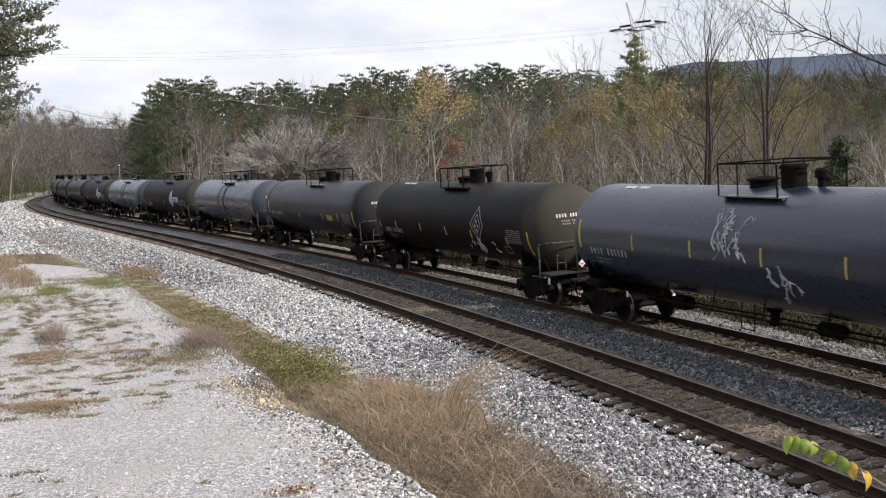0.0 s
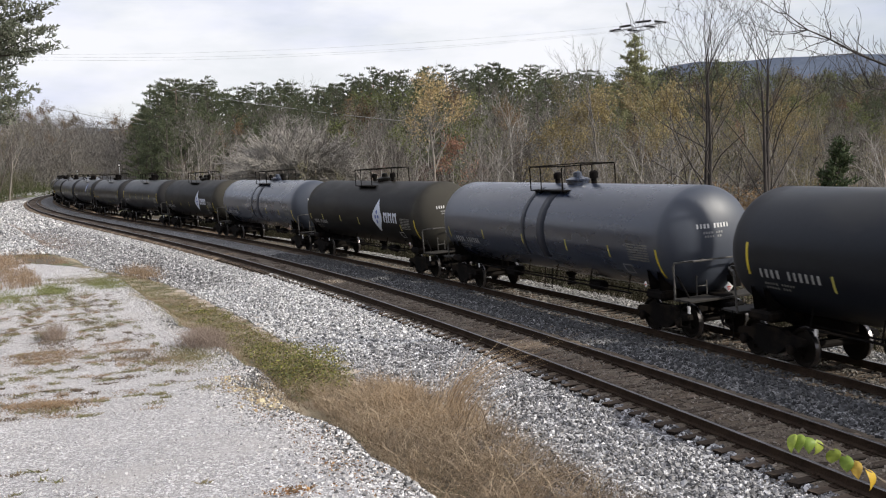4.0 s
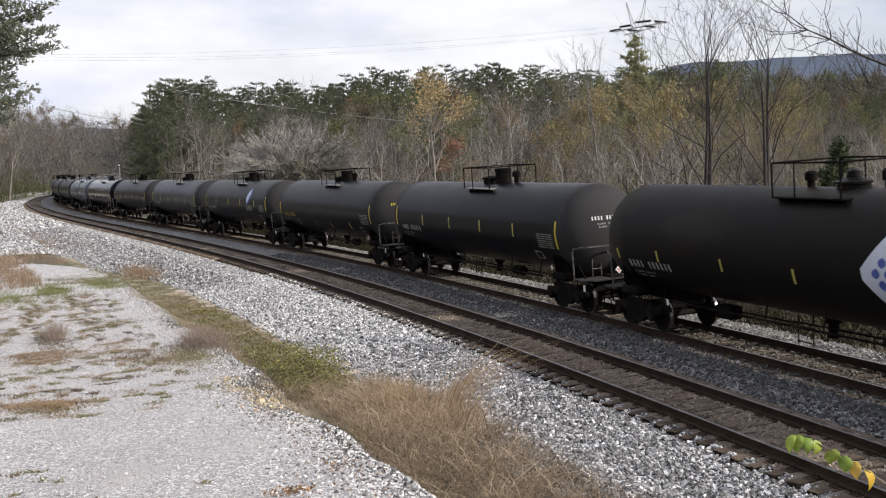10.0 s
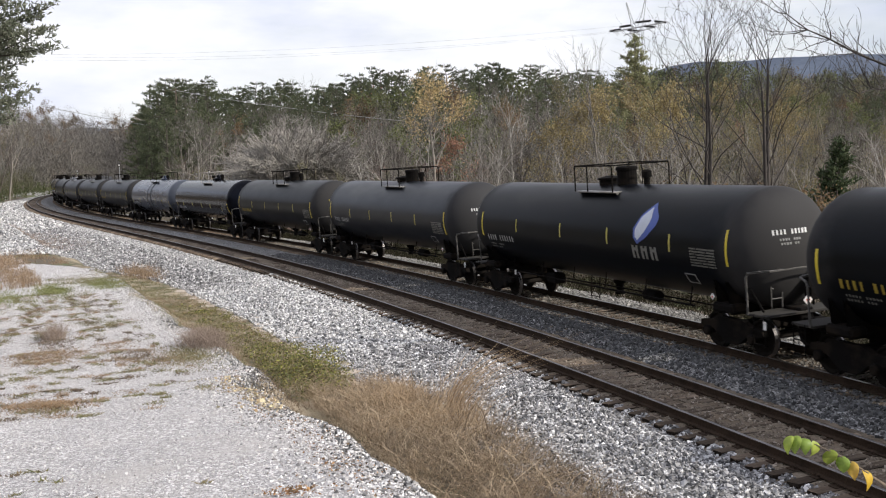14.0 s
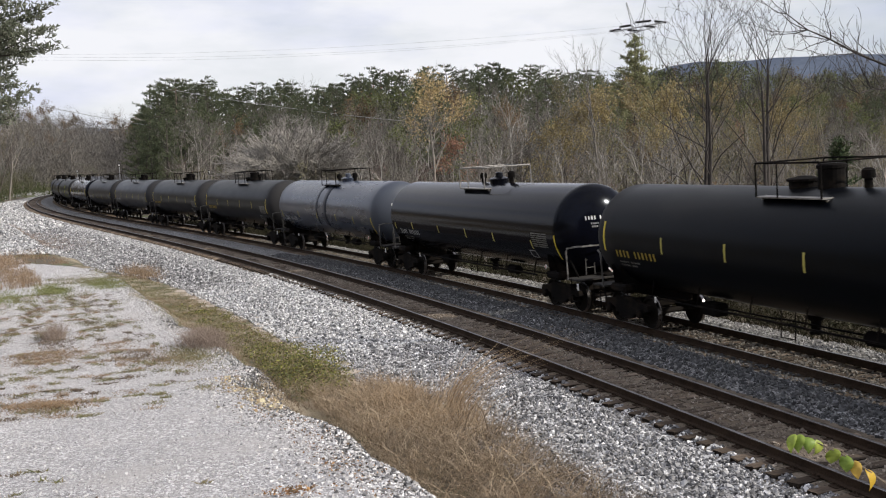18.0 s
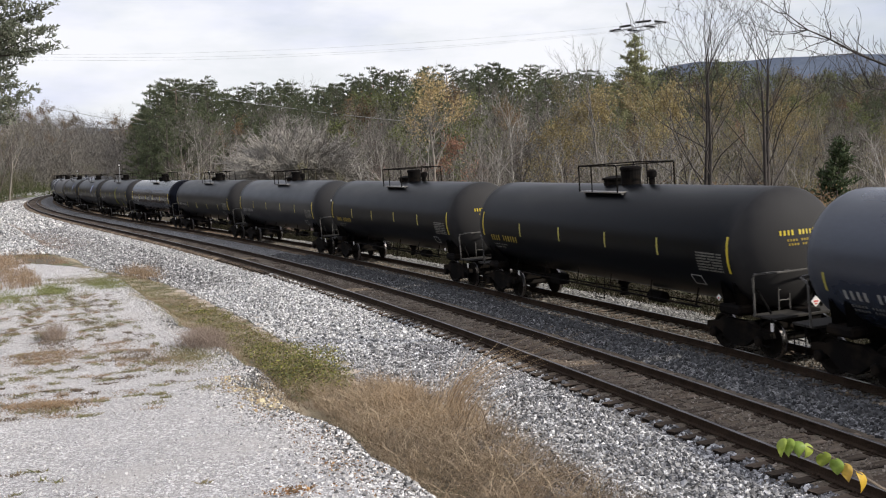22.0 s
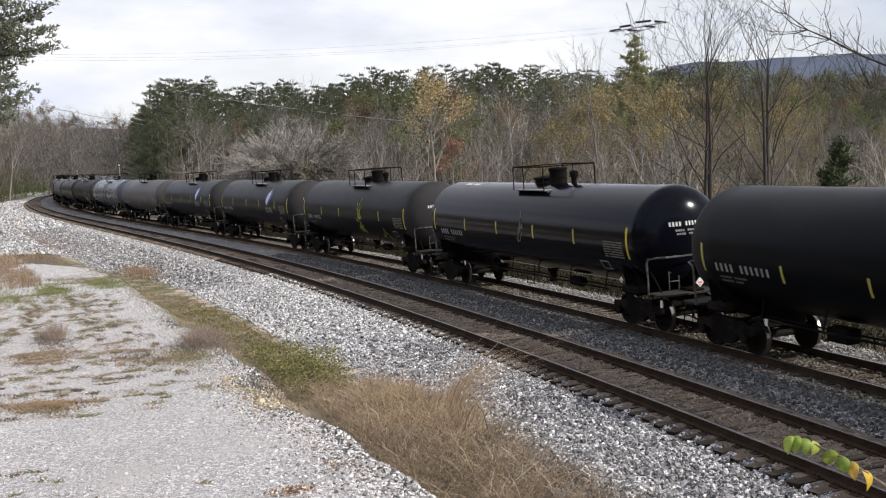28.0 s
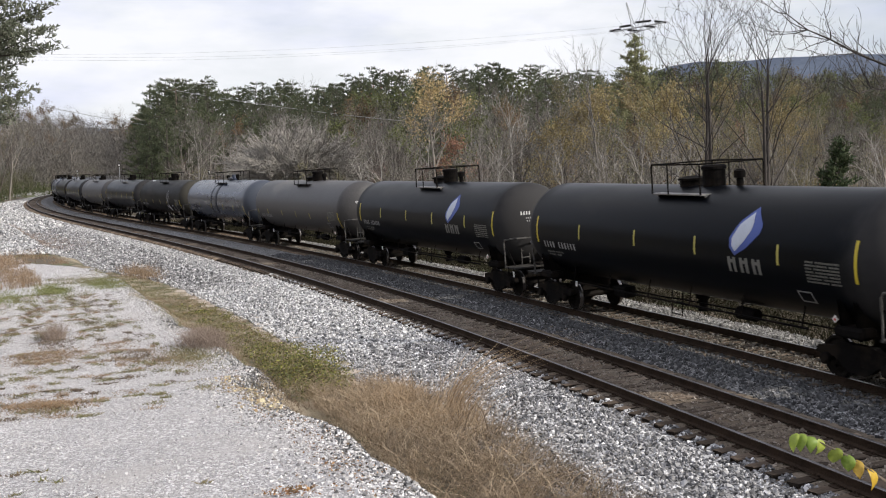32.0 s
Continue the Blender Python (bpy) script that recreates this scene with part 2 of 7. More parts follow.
# darkest greys, also in M_NEARSTONE, stand in for shadow in the gaps between stones
M_STONE = island_material("ballast_stones", [(0.74, 0.74, 0.76), (0.15, 0.15, 0.157), (0.58, 0.58, 0.59), (0.06, 0.06, 0.065), (0.84, 0.83, 0.83), (0.33, 0.322, 0.315), (0.08, 0.08, 0.083), (0.68, 0.67, 0.67)], 0.9)
# greys lowered for the train's shade between the tracks; the bank's chips share them
M_GREY_STONE = island_material("dark_grey_stones", [(0.20, 0.201, 0.210), (0.055, 0.056, 0.058), (0.12, 0.121, 0.123), (0.03, 0.03, 0.032), (0.155, 0.153, 0.152)], 0.9)
M_NEARSTONE = island_material("near_ballast_stones", [(0.56, 0.555, 0.57), (0.10, 0.10, 0.104), (0.33, 0.325, 0.33), (0.05, 0.05, 0.052), (0.80, 0.79, 0.80), (0.19, 0.187, 0.19), (0.065, 0.065, 0.068), (0.46, 0.45, 0.45)], 0.9)
M_TANSTONE = island_material("tan_stones", [(0.24, 0.222, 0.195), (0.115, 0.104, 0.09), (0.195, 0.18, 0.16), (0.06, 0.054, 0.047), (0.30, 0.28, 0.25)], 0.95, spec=0.15)
M_FARSTONE = island_material("far_shoulder_stones", [(0.42, 0.41, 0.395), (0.17, 0.165, 0.16), (0.33, 0.32, 0.305), (0.09, 0.088, 0.084), (0.50, 0.485, 0.46)], 0.95, spec=0.15)
M_DIRTSTONE = island_material("dirty_stones", [(0.25, 0.205, 0.165), (0.12, 0.098, 0.078), (0.36, 0.31, 0.26), (0.075, 0.06, 0.048)], 0.95, spec=0.15)
M_GRAVEL = island_material("gravel_chips", [(0.66, 0.65, 0.66), (0.40, 0.39, 0.39), (0.56, 0.545, 0.545), (0.26, 0.25, 0.25), (0.62, 0.61, 0.61)], 0.95, spec=0.1)
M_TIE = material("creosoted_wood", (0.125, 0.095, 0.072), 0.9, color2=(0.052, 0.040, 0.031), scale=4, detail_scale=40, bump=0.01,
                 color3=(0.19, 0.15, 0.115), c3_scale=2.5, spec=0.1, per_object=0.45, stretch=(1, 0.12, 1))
M_TIE_END = material("dark_tie_wood", (0.030, 0.023, 0.018), 0.9, color2=(0.014, 0.011, 0.009), scale=4, detail_scale=40, spec=0.1)
M_RUST = material("rusty_steel", (0.055, 0.038, 0.027), 0.9, 0.0, color2=(0.024, 0.017, 0.013), scale=3, detail_scale=30, spec=0.06)
M_RAILTOP = material("polished_rail", (0.30, 0.29, 0.29), 0.38, 1.0, color2=(0.16, 0.15, 0.15), scale=2, detail_scale=30)


# ---------------------------------------------------------------- mesh helpers
def link_mesh(name, verts, faces, mats, parent=None, label="", smooth_faces=False, index=None):
    me = bpy.data.meshes.new(name)
    me.from_pydata(verts, [], faces)
    for mt in (mats if isinstance(mats, (list, tuple)) else [mats]):
        me.materials.append(mt)
    if index is not None:
        me.polygons.foreach_set("material_index", index)
    if smooth_faces:
        me.polygons.foreach_set("use_smooth", [True] * len(me.polygons))
    me.update()
    ob = new(name, me)
    if parent:
        ob.parent = parent
    if label:
        ob["label"] = label
    return ob


def part(name, bm, mat, parent, label="", smooth_faces=False):
    """One bmesh as one mesh object under a thing or a part."""
    me = bpy.data.meshes.new(name)
    bm.to_mesh(me)
    bm.free()
    me.materials.append(mat)
    if smooth_faces:
        me.polygons.foreach_set("use_smooth", [True] * len(me.polygons))
    ob = new(name, me)
    ob.parent = parent
    if label:
        ob["label"] = label
    return ob


def box(bm, x0, x1, y0, y1, z0, z1, bevel=0.0):
    vs = [bm.verts.new((x, y, z)) for x in (x0, x1) for y in (y0, y1) for z in (z0, z1)]
    fs = [bm.faces.new([vs[i] for i in q]) for q in ((0, 1, 3, 2), (4, 6, 7, 5), (0, 4, 5, 1), (2, 3, 7, 6), (0, 2, 6, 4), (1, 5, 7, 3))]
    if bevel:
        es = {e for f in fs for e in f.edges}
        bmesh.ops.bevel(bm, geom=list(es), offset=bevel, segments=1, affect="EDGES")
    return vs


def tube(bm, pts, r, sides=6, r_end=None, cap=True):
    """A tube along points; r may taper to r_end."""
    pts = [Vector(p) for p in pts]
    n = len(pts)
    rings = []
    ref = None
    for i, p in enumerate(pts):
        d = (pts[min(i + 1, n - 1)] - pts[max(i - 1, 0)]).normalized()
        if ref is None:
            ref = Vector((0, 0, 1)) if abs(d.z) < 0.9 else Vector((1, 0, 0))
        u = d.cross(ref).normalized()
        v = d.cross(u).normalized()
        ref = v.cross(d) if v.cross(d).length > 0.01 else ref
        ref = ref if abs(d.dot(ref.normalized())) < 0.95 else u
        rr = r + ((r_end if r_end is not None else r) - r) * i / max(1, n - 1)
        rings.append([bm.verts.new(p + (u * math.cos(a) + v * math.sin(a)) * rr) for a in (6.28318 * k / sides for k in range(sides))])
    for a, b in zip(rings, rings[1:]):
        for k in range(sides):
            bm.faces.new((a[k], a[(k + 1) % sides], b[(k + 1) % sides], b[k]))
    if cap:
        bm.faces.new(rings[0])
        bm.faces.new(rings[-1][::-1])


def lathe(bm, profile, axis="z", segs=16, at=(0, 0, 0)):
    """Turns a profile of (radius, height) round an axis."""
    rings = []
    ax = Vector(at)
    for r, h in profile:
        ring = []
        for k in range(segs):
            a = 2 * math.pi * k / segs
            c, s = r * math.cos(a), r * math.sin(a)
            p = {"z": (c, s, h), "x": (h, c, s), "y": (s, h, c)}[axis]
            ring.append(bm.verts.new(ax + Vector(p)))
        rings.append(ring)
    for a, b in zip(rings, rings[1:]):
        for k in range(segs):
            bm.faces.new((a[k], a[(k + 1) % segs], b[(k + 1) % segs], b[k]))
    for ring, flip in ((rings[0], True), (rings[-1], False)):
        if (ring[0].co - ring[segs // 2].co).length > 1e-4:
            bm.faces.new(ring[::-1] if flip else ring)
    bmesh.ops.remove_doubles(bm, verts=bm.verts[:], dist=1e-5)


def strip(name, s_list, o_list, z_fn, mat, label="", lift=0.0):
    """A sheet over arc lengths and offsets of the railway, at the heights that z_fn(s, o, x, y) gives."""
    S, O = np.meshgrid(np.asarray(s_list, float), np.asarray(o_list, float), indexing="ij")
    X, Y = line_np(S, O)
    Z = z_fn(S, O, X, Y) + lift
    ns, no = S.shape
    v = np.stack([X, Y, Z], -1).reshape(-1, 3)
    i = np.arange(ns * no).reshape(ns, no)
    f = np.stack([i[:-1, :-1], i[:-1, 1:], i[1:, 1:], i[1:, :-1]], -1).reshape(-1, 4)
    return link_mesh(name, v.tolist(), f.tolist(), mat, None, label, True)


# ---------------------------------------------------------------- ground
def ground():
    fine_x = np.arange(-30, 26, 0.8)
    ax = np.unique(np.concatenate([[-3000, -2000, -1400, -1000, -800], np.arange(-640, -160, 20.0), np.arange(-160, -30, 5.0), fine_x,
                                   np.arange(26, 160, 5.0), np.arange(160, 640, 20.0), [700, 850, 1000, 1400, 2000, 3000]]))
    ay = np.unique(np.concatenate([[-3000, -2000, -1400, -1000, -700, -500, -350, -250, -180, -120, -80, -50, -30, -15], np.arange(-8, 70, 0.8),
                                   np.arange(70, 200, 4.0), np.arange(200, 700, 20.0), [760, 900, 1100, 1500, 2000, 3000]]))
    X, Y = np.meshgrid(ax, ay, indexing="ij")
    Z = ground_z(X, Y).reshape(X.shape)
    # under the ballast, the drive, the ditch and the mound the earth lies lower
    S, O = (q.reshape(X.shape) for q in to_line(X, Y))
    Z = Z - 0.7 * ((O > toe(S)) & (O < SPACING + 4.0)) - 0.35 * ((S > -22) & (S < 43) & (O > -15.5) & (O < -4.9)) - 0.3 * ((S > 74) & (S < 235) & (O > -17) & (O <= toe(S)))
    v = np.stack([X, Y, Z], -1).reshape(-1, 3)
    i = np.arange(X.size).reshape(X.shape)
    f = np.stack([i[:-1, :-1], i[1:, :-1], i[1:, 1:], i[:-1, 1:]], -1).reshape(-1, 4)
    ob = link_mesh("ground", v.tolist(), f.tolist(), M_SOIL, None, "", True)
    tagged(ob, "brown earth and thin dry grass beside the railway", "ground", kind="structure")


def sheet_z(S, O, X, Y):
    return ground_z(X, Y).reshape(S.shape)


def bed_z(S, O, X, Y):
    """The ballast: flat tops with shoulders, sloping to the ditch."""
    t = toe(S)
    top = np.where(np.abs(O - SPACING / 2) < SPACING / 2 + 1.75, -0.20, 0)
    g = ground_z(X, Y).reshape(S.shape)
    near = -0.30 + (g + 0.02 + 0.30) * np.clip((-1.75 - O) / (-1.75 - t), 0, 1) ** 0.9
    far = -0.20 + (g + 0.02 + 0.20) * np.clip((O - SPACING - 1.75) / 2.2, 0, 1)
    z = np.where(O < -1.75, near, np.where(O > SPACING + 1.75, far, np.where(O > 1.35, -0.22, -0.212 - 0.085 * np.clip((-1.0 - O) / 0.35, 0, 1))))
    mid = np.exp(-((O - SPACING / 2) / 0.8) ** 2) * 0.10
    z = z + mid + CANT * np.clip(O, -1.3, 1.3) * (np.abs(O) < 2.4) * 0.9
    z = z + np.where(O > 2.4, CANT * np.clip(O - SPACING, -1.3, 1.3) * 0.9, 0)
    # dirt drifted over the ties between the near rails
    z = z + 0.034 * np.clip(wave(X, Y, 1.1, 14) + 0.6 * wave(X, Y, 0.35, 15) + 0.4, 0, 1) * (np.abs(O) < 0.66)
    return z + 0.035 * wave(X, Y, 0.9, 11) * (O < -2.2) + 0.015 * wave(X, Y, 0.7, 12)


def ballast():
    s_ax = np.concatenate([np.arange(-440, -20, 10.0), np.arange(-20, 70, 0.4), np.arange(70, 300, 2.0), np.arange(300, 900, 8.0)])
    u = np.concatenate([np.linspace(0, 1, 14)])
    # the near shoulder follows the foot
    S, U = np.meshgrid(s_ax, u, indexing="ij")
    O = -1.45 + (toe(S) - 0.35 + 0.18 * wave(S, S * 0, 3.0, 21) + 1.45) * U
    X, Y = line_np(S, O)
    Z = bed_z(S, O, X, Y)
    v = np.stack([X, Y, Z], -1).reshape(-1, 3)
    i = np.arange(S.size).reshape(S.shape)
    f = np.stack([i[:-1, 1:], i[:-1, :-1], i[1:, :-1], i[1:, 1:]], -1).reshape(-1, 4)
    ob = link_mesh("ballast_shoulder", v.tolist(), f.tolist(), M_BALLAST, None, "", True)
    tagged(ob, "clean pale grey crushed-stone ballast shoulder", "ballast", kind="structure")
    ob = strip("track_bed", np.concatenate([s_ax[s_ax < -6], np.arange(-6, 45, 0.12), s_ax[s_ax > 45]]), np.linspace(-1.45, 1.45, 21), bed_z, M_FINES)
    tagged(ob, "brown dirt-filled ballast between the near rails", "track bed", kind="structure")
    ob = strip("ballast_between_tracks", s_ax, np.linspace(1.45, SPACING - 1.3, 9), bed_z, M_GREY_BED)
    tagged(ob, "dark grey ballast between the two tracks", "ballast", kind="structure")
    ob = strip("washed_sand", np.arange(8.5, 40, 0.4), np.linspace(-5.75, -4.45, 8), lambda a, b, c, d: sheet_z(a, b, c, d) + 0.05 * wave(c, d, 1.3, 41) - 0.05 * smooth(-5.3, -5.75, b), M_SAND, "", 0.02)
    tagged(ob, "pale washed-out sand at the foot of the ballast", "sand", kind="structure")
    ob = strip("far_track_bed", s_ax, np.linspace(SPACING - 1.3, SPACING + 1.3, 7), bed_z, M_FINES)
    tagged(ob, "brown ballast under the train", "track bed", kind="structure")
    ob = strip("far_shoulder", s_ax, np.linspace(SPACING + 1.3, SPACING + 4.4, 7), bed_z, M_FARBALLAST)
    tagged(ob, "pale ballast shoulder behind the train", "ballast", kind="structure")


def drive():
    s_ax = np.concatenate([np.arange(-60, -16, 2.0), np.arange(-16, 66, 0.3)])
    u = np.linspace(0, 1, 34) ** 1.3
    S, U = np.meshgrid(s_ax, u, indexing="ij")
    X, Y = line_np(S, S * 0 - 8.3)
    start = drive_edge(S, X, Y) - 0.1 + 0.07 * wave(X, Y, 1.1, 31) - 2.5 * smooth(44, 56, S)
    O = start - (9.5 - 2.0 * smooth(20, 40, S) - 4.0 * smooth(46, 66, S)) * U
    X, Y = line_np(S, O)
    Z = ground_z(X, Y).reshape(S.shape) + 0.03
    v = np.stack([X, Y, Z], -1).reshape(-1, 3)
    i = np.arange(S.size).reshape(S.shape)
    f = np.stack([i[:-1, 1:], i[:-1, :-1], i[1:, :-1], i[1:, 1:]], -1).reshape(-1, 4)
    ob = link_mesh("road", v.tolist(), f.tolist(), M_DRIVE, None, "", True)
    tagged(ob, "pale crushed-stone service drive with patchy weeds", "gravel road", kind="structure")


def ditch():
    ob = strip("ditch", np.arange(-24, 62, 0.4), np.linspace(-9.4, -4.3, 24), lambda a, b, c, d: sheet_z(a, b, c, d) - 0.05 * smooth(-8.5, -8.9, b), M_DITCH, "", 0.015)
    tagged(ob, "shallow ditch of dry earth and sparse grass", "ditch", kind="structure")


# ---------------------------------------------------------------- track
RAIL = [(-0.075, -0.178), (0.075, -0.178), (0.070, -0.162), (0.010, -0.140), (0.010, -0.045), (0.036, -0.034), (0.036, -0.006), (0.028, 0.0),
        (-0.028, 0.0), (-0.036, -0.006), (-0.036, -0.034), (-0.010, -0.045), (-0.010, -0.140), (-0.070, -0.162)]


def rail(centre, side, parent):
    o = centre + side * (GAUGE / 2 + 0.036)
    zc = side * CANT * GAUGE / 2
    s_ax = np.concatenate([np.arange(-440, -30, 10.0), np.arange(-30, 120, 1.5), np.arange(120, 440, 3.0), np.arange(440, 900, 8.0)])
    verts, faces, index = [], [], []
    n = len(RAIL)
    for s in s_ax:
        x, y, th = np.interp(s, S_AX, PX), np.interp(s, S_AX, PY), np.interp(s, S_AX, TH)
        for a, b in RAIL:
            verts.append((x + math.cos(th) * (o + a), y + math.sin(th) * (o + a), zc + b))
    for k in range(len(s_ax) - 1):
        for j in range(n):
            a, b = k * n + j, k * n + (j + 1) % n
            faces.append((b, a, a + n, b + n))
            index.append(1 if j in (6, 7, 8) else 0)
    return link_mesh("rail", verts, faces, [M_RUST, M_RAILTOP], parent, "", False, index)


def tie_mesh(seed):
    rnd = random.Random(seed)
    bm = bmesh.new()
    box(bm, -0.115, 0.115, -1.30, 1.30, -0.18, 0.0, 0.012)
    for v in bm.verts:
        v.co += Vector((rnd.uniform(-0.012, 0.012), rnd.uniform(-0.05, 0.05), rnd.uniform(-0.006, 0.008)))
    me = bpy.data.meshes.new("tie")
    bm.to_mesh(me)
    bm.free()
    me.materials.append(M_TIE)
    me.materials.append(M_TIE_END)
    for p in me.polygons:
        p.material_index = 1 if p.normal.z < 0.5 else 0     # the tops are paler, the sides and ends darker
    return me


def plate_mesh():
    bm = bmesh.new()
    box(bm, -0.09, 0.09, -0.18, 0.18, 0.0, 0.02, 0.004)
    for x in (-0.05, 0.05):
        for y in (-0.10, 0.10):
            box(bm, x - 0.014, x + 0.014, y - 0.016, y + 0.016, 0.018, 0.05)
    me = bpy.data.meshes.new("tie_plate")
    bm.to_mesh(me)
    bm.free()
    me.materials.append(M_RUST)
    return me


def tie_pose(s, centre, rnd):
    x, y, _ = line(s, centre)
    th = np.interp(s, S_AX, TH)
    return Matrix.Translation((x, y, -0.195 + rnd.uniform(-0.008, 0.008))) @ Matrix.Rotation(th + math.pi / 2 + rnd.gauss(0, 0.012), 4, "Z") @ Matrix.Rotation(-CANT, 4, "X") @ Matrix.Translation((0, rnd.gauss(0, 0.03), 0))


def track(name, centre, label, near_from, near_to, plates):
    tr = new(name)
    tagged(tr, label, "railway track", kind="structure")
    rail(centre, -1, tr)
    rail(centre, 1, tr)
    rnd = random.Random(int(centre * 10) + 3)
    meshes = [tie_mesh(k) for k in range(5)]
    pm = plate_mesh()
    rest_v, rest_f = [], []
    for k in range(int((330 + 30) / 0.50)):
        s = -30 + 0.50 * k + rnd.gauss(0, 0.015)
        m = tie_pose(s, centre, rnd)
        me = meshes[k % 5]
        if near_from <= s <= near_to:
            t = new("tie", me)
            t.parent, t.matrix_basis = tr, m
            if s < plates:
                for side in (-1, 1):
                    p = new("tie_plate", pm)
                    p.parent = tr
                    p.matrix_basis = m @ Matrix.Translation((0, -side * (GAUGE / 2 + 0.036), 0.0))
        else:
            base = len(rest_v)
            rest_v += [tuple(m @ v.co) for v in me.vertices]
            rest_f += [tuple(base + i for i in p.vertices) for p in me.polygons]
    far = link_mesh("distant_ties", rest_v, rest_f, M_TIE, tr)
    tagged(far, kind="stuff")
    return tr

# ---------------------------------------------------------------- the train
M_BLACK = material("weathered_black_paint", (0.0030, 0.0040, 0.0062), 0.34, color2=(0.003, 0.003, 0.0034), scale=1.4, detail_scale=14,
                   color3=(0.008, 0.0078, 0.0075), c3_scale=0.5, stretch=(0.35, 1, 1), rough_var=0.08, spec=0.07)
M_BROWNBLACK = material("dusty_brown_black_paint", (0.0095, 0.0088, 0.0080), 0.46, color2=(0.007, 0.0065, 0.0058), scale=1.6, detail_scale=12,
                        color3=(0.017, 0.015, 0.0125), c3_scale=0.6, stretch=(0.35, 1, 1), spec=0.06)
M_GLOSS = material("glossy_black_paint", (0.0035, 0.0042, 0.0085), 0.15, color2=(0.003, 0.003, 0.004), scale=1.2, detail_scale=18,
                   color3=(0.008, 0.008, 0.008), c3_scale=0.5, stretch=(0.35, 1, 1), rough_var=0.04, spec=0.11)
M_BLUEGREY = material("faded_blue_grey_paint", (0.025, 0.034, 0.058), 0.28, color2=(0.018, 0.025, 0.044), scale=1.3, detail_scale=12,
                      color3=(0.034, 0.041, 0.058), c3_scale=0.5, stretch=(0.35, 1, 1), spec=0.55)
M_DARKGREY = material("dull_charcoal_paint", (0.0080, 0.0096, 0.0140), 0.38, color2=(0.0055, 0.0066, 0.0095), scale=1.4, detail_scale=12,
                      color3=(0.017, 0.0168, 0.017), c3_scale=0.5, stretch=(0.35, 1, 1), spec=0.2)
M_TANGREY = material("dusty_taupe_paint", (0.060, 0.056, 0.056), 0.5, color2=(0.04, 0.038, 0.038), scale=1.4, detail_scale=12,
                     color3=(0.10, 0.092, 0.08), c3_scale=0.5, stretch=(0.35, 1, 1))
M_UNDER = material("grimy_underframe", (0.008, 0.007, 0.0065), 0.9, color2=(0.004, 0.0035, 0.0035), scale=3, detail_scale=30, color3=(0.017, 0.013, 0.010), c3_scale=1.5, spec=0.08)
M_STAIN = material("spilled_residue", (0.010, 0.012, 0.018), 0.5, color2=(0.020, 0.025, 0.040), scale=2.0, detail_scale=14, stretch=(2.5, 1, 0.3), spec=0.3)
M_STRIP = plain("dulled_yellow_strip", (0.46, 0.40, 0.09), 0.6)
M_WHEEL = material("wheel_steel", (0.011, 0.009, 0.008), 0.8, 0.0, color2=(0.014, 0.012, 0.010), scale=4, detail_scale=30, spec=0.08)
M_TREAD = material("worn_tread", (0.22, 0.21, 0.21), 0.3, 1.0)
M_DUSTSILL = material("dusty_sill", (0.026, 0.022, 0.018), 0.9, color2=(0.010, 0.009, 0.008), scale=3, detail_scale=25)
M_YELLOW = plain("yellow_reflective", (0.62, 0.48, 0.03), 0.45)
M_WHITE = plain("white_paint", (0.72, 0.72, 0.72), 0.55)
M_LETTER = plain("faded_white_lettering", (0.31, 0.31, 0.31), 0.6)
M_YLETTER = plain("yellow_lettering", (0.32, 0.225, 0.02), 0.6)
M_PANEL = plain("grey_stencil", (0.18, 0.176, 0.16), 0.7)
M_PLACARD = plain("white_placard", (0.80, 0.78, 0.77), 0.5)
M_RED = plain("red_placard", (0.62, 0.06, 0.04), 0.5)
M_BLUE = plain("blue_paint", (0.05, 0.09, 0.35), 0.5)
M_PALEBLUE = plain("pale_blue_white_paint", (0.55, 0.60, 0.70), 0.5)
M_GRAFFITI = material("sprayed_white", (0.62, 0.62, 0.64), 0.7, color2=(0.35, 0.35, 0.36), scale=5, detail_scale=40)
M_GREEN = material("sprayed_yellow_green", (0.42, 0.44, 0.05), 0.7, color2=(0.2, 0.21, 0.04), scale=5, detail_scale=40)
M_RAILING = material("worn_grey_railing", (0.10, 0.095, 0.09), 0.6, 0.0, color2=(0.05, 0.047, 0.044), scale=5, detail_scale=40)
M_STEEL = material("galvanised_rail", (0.30, 0.29, 0.28), 0.5, 0.6, color2=(0.14, 0.13, 0.12), scale=5, detail_scale=40)


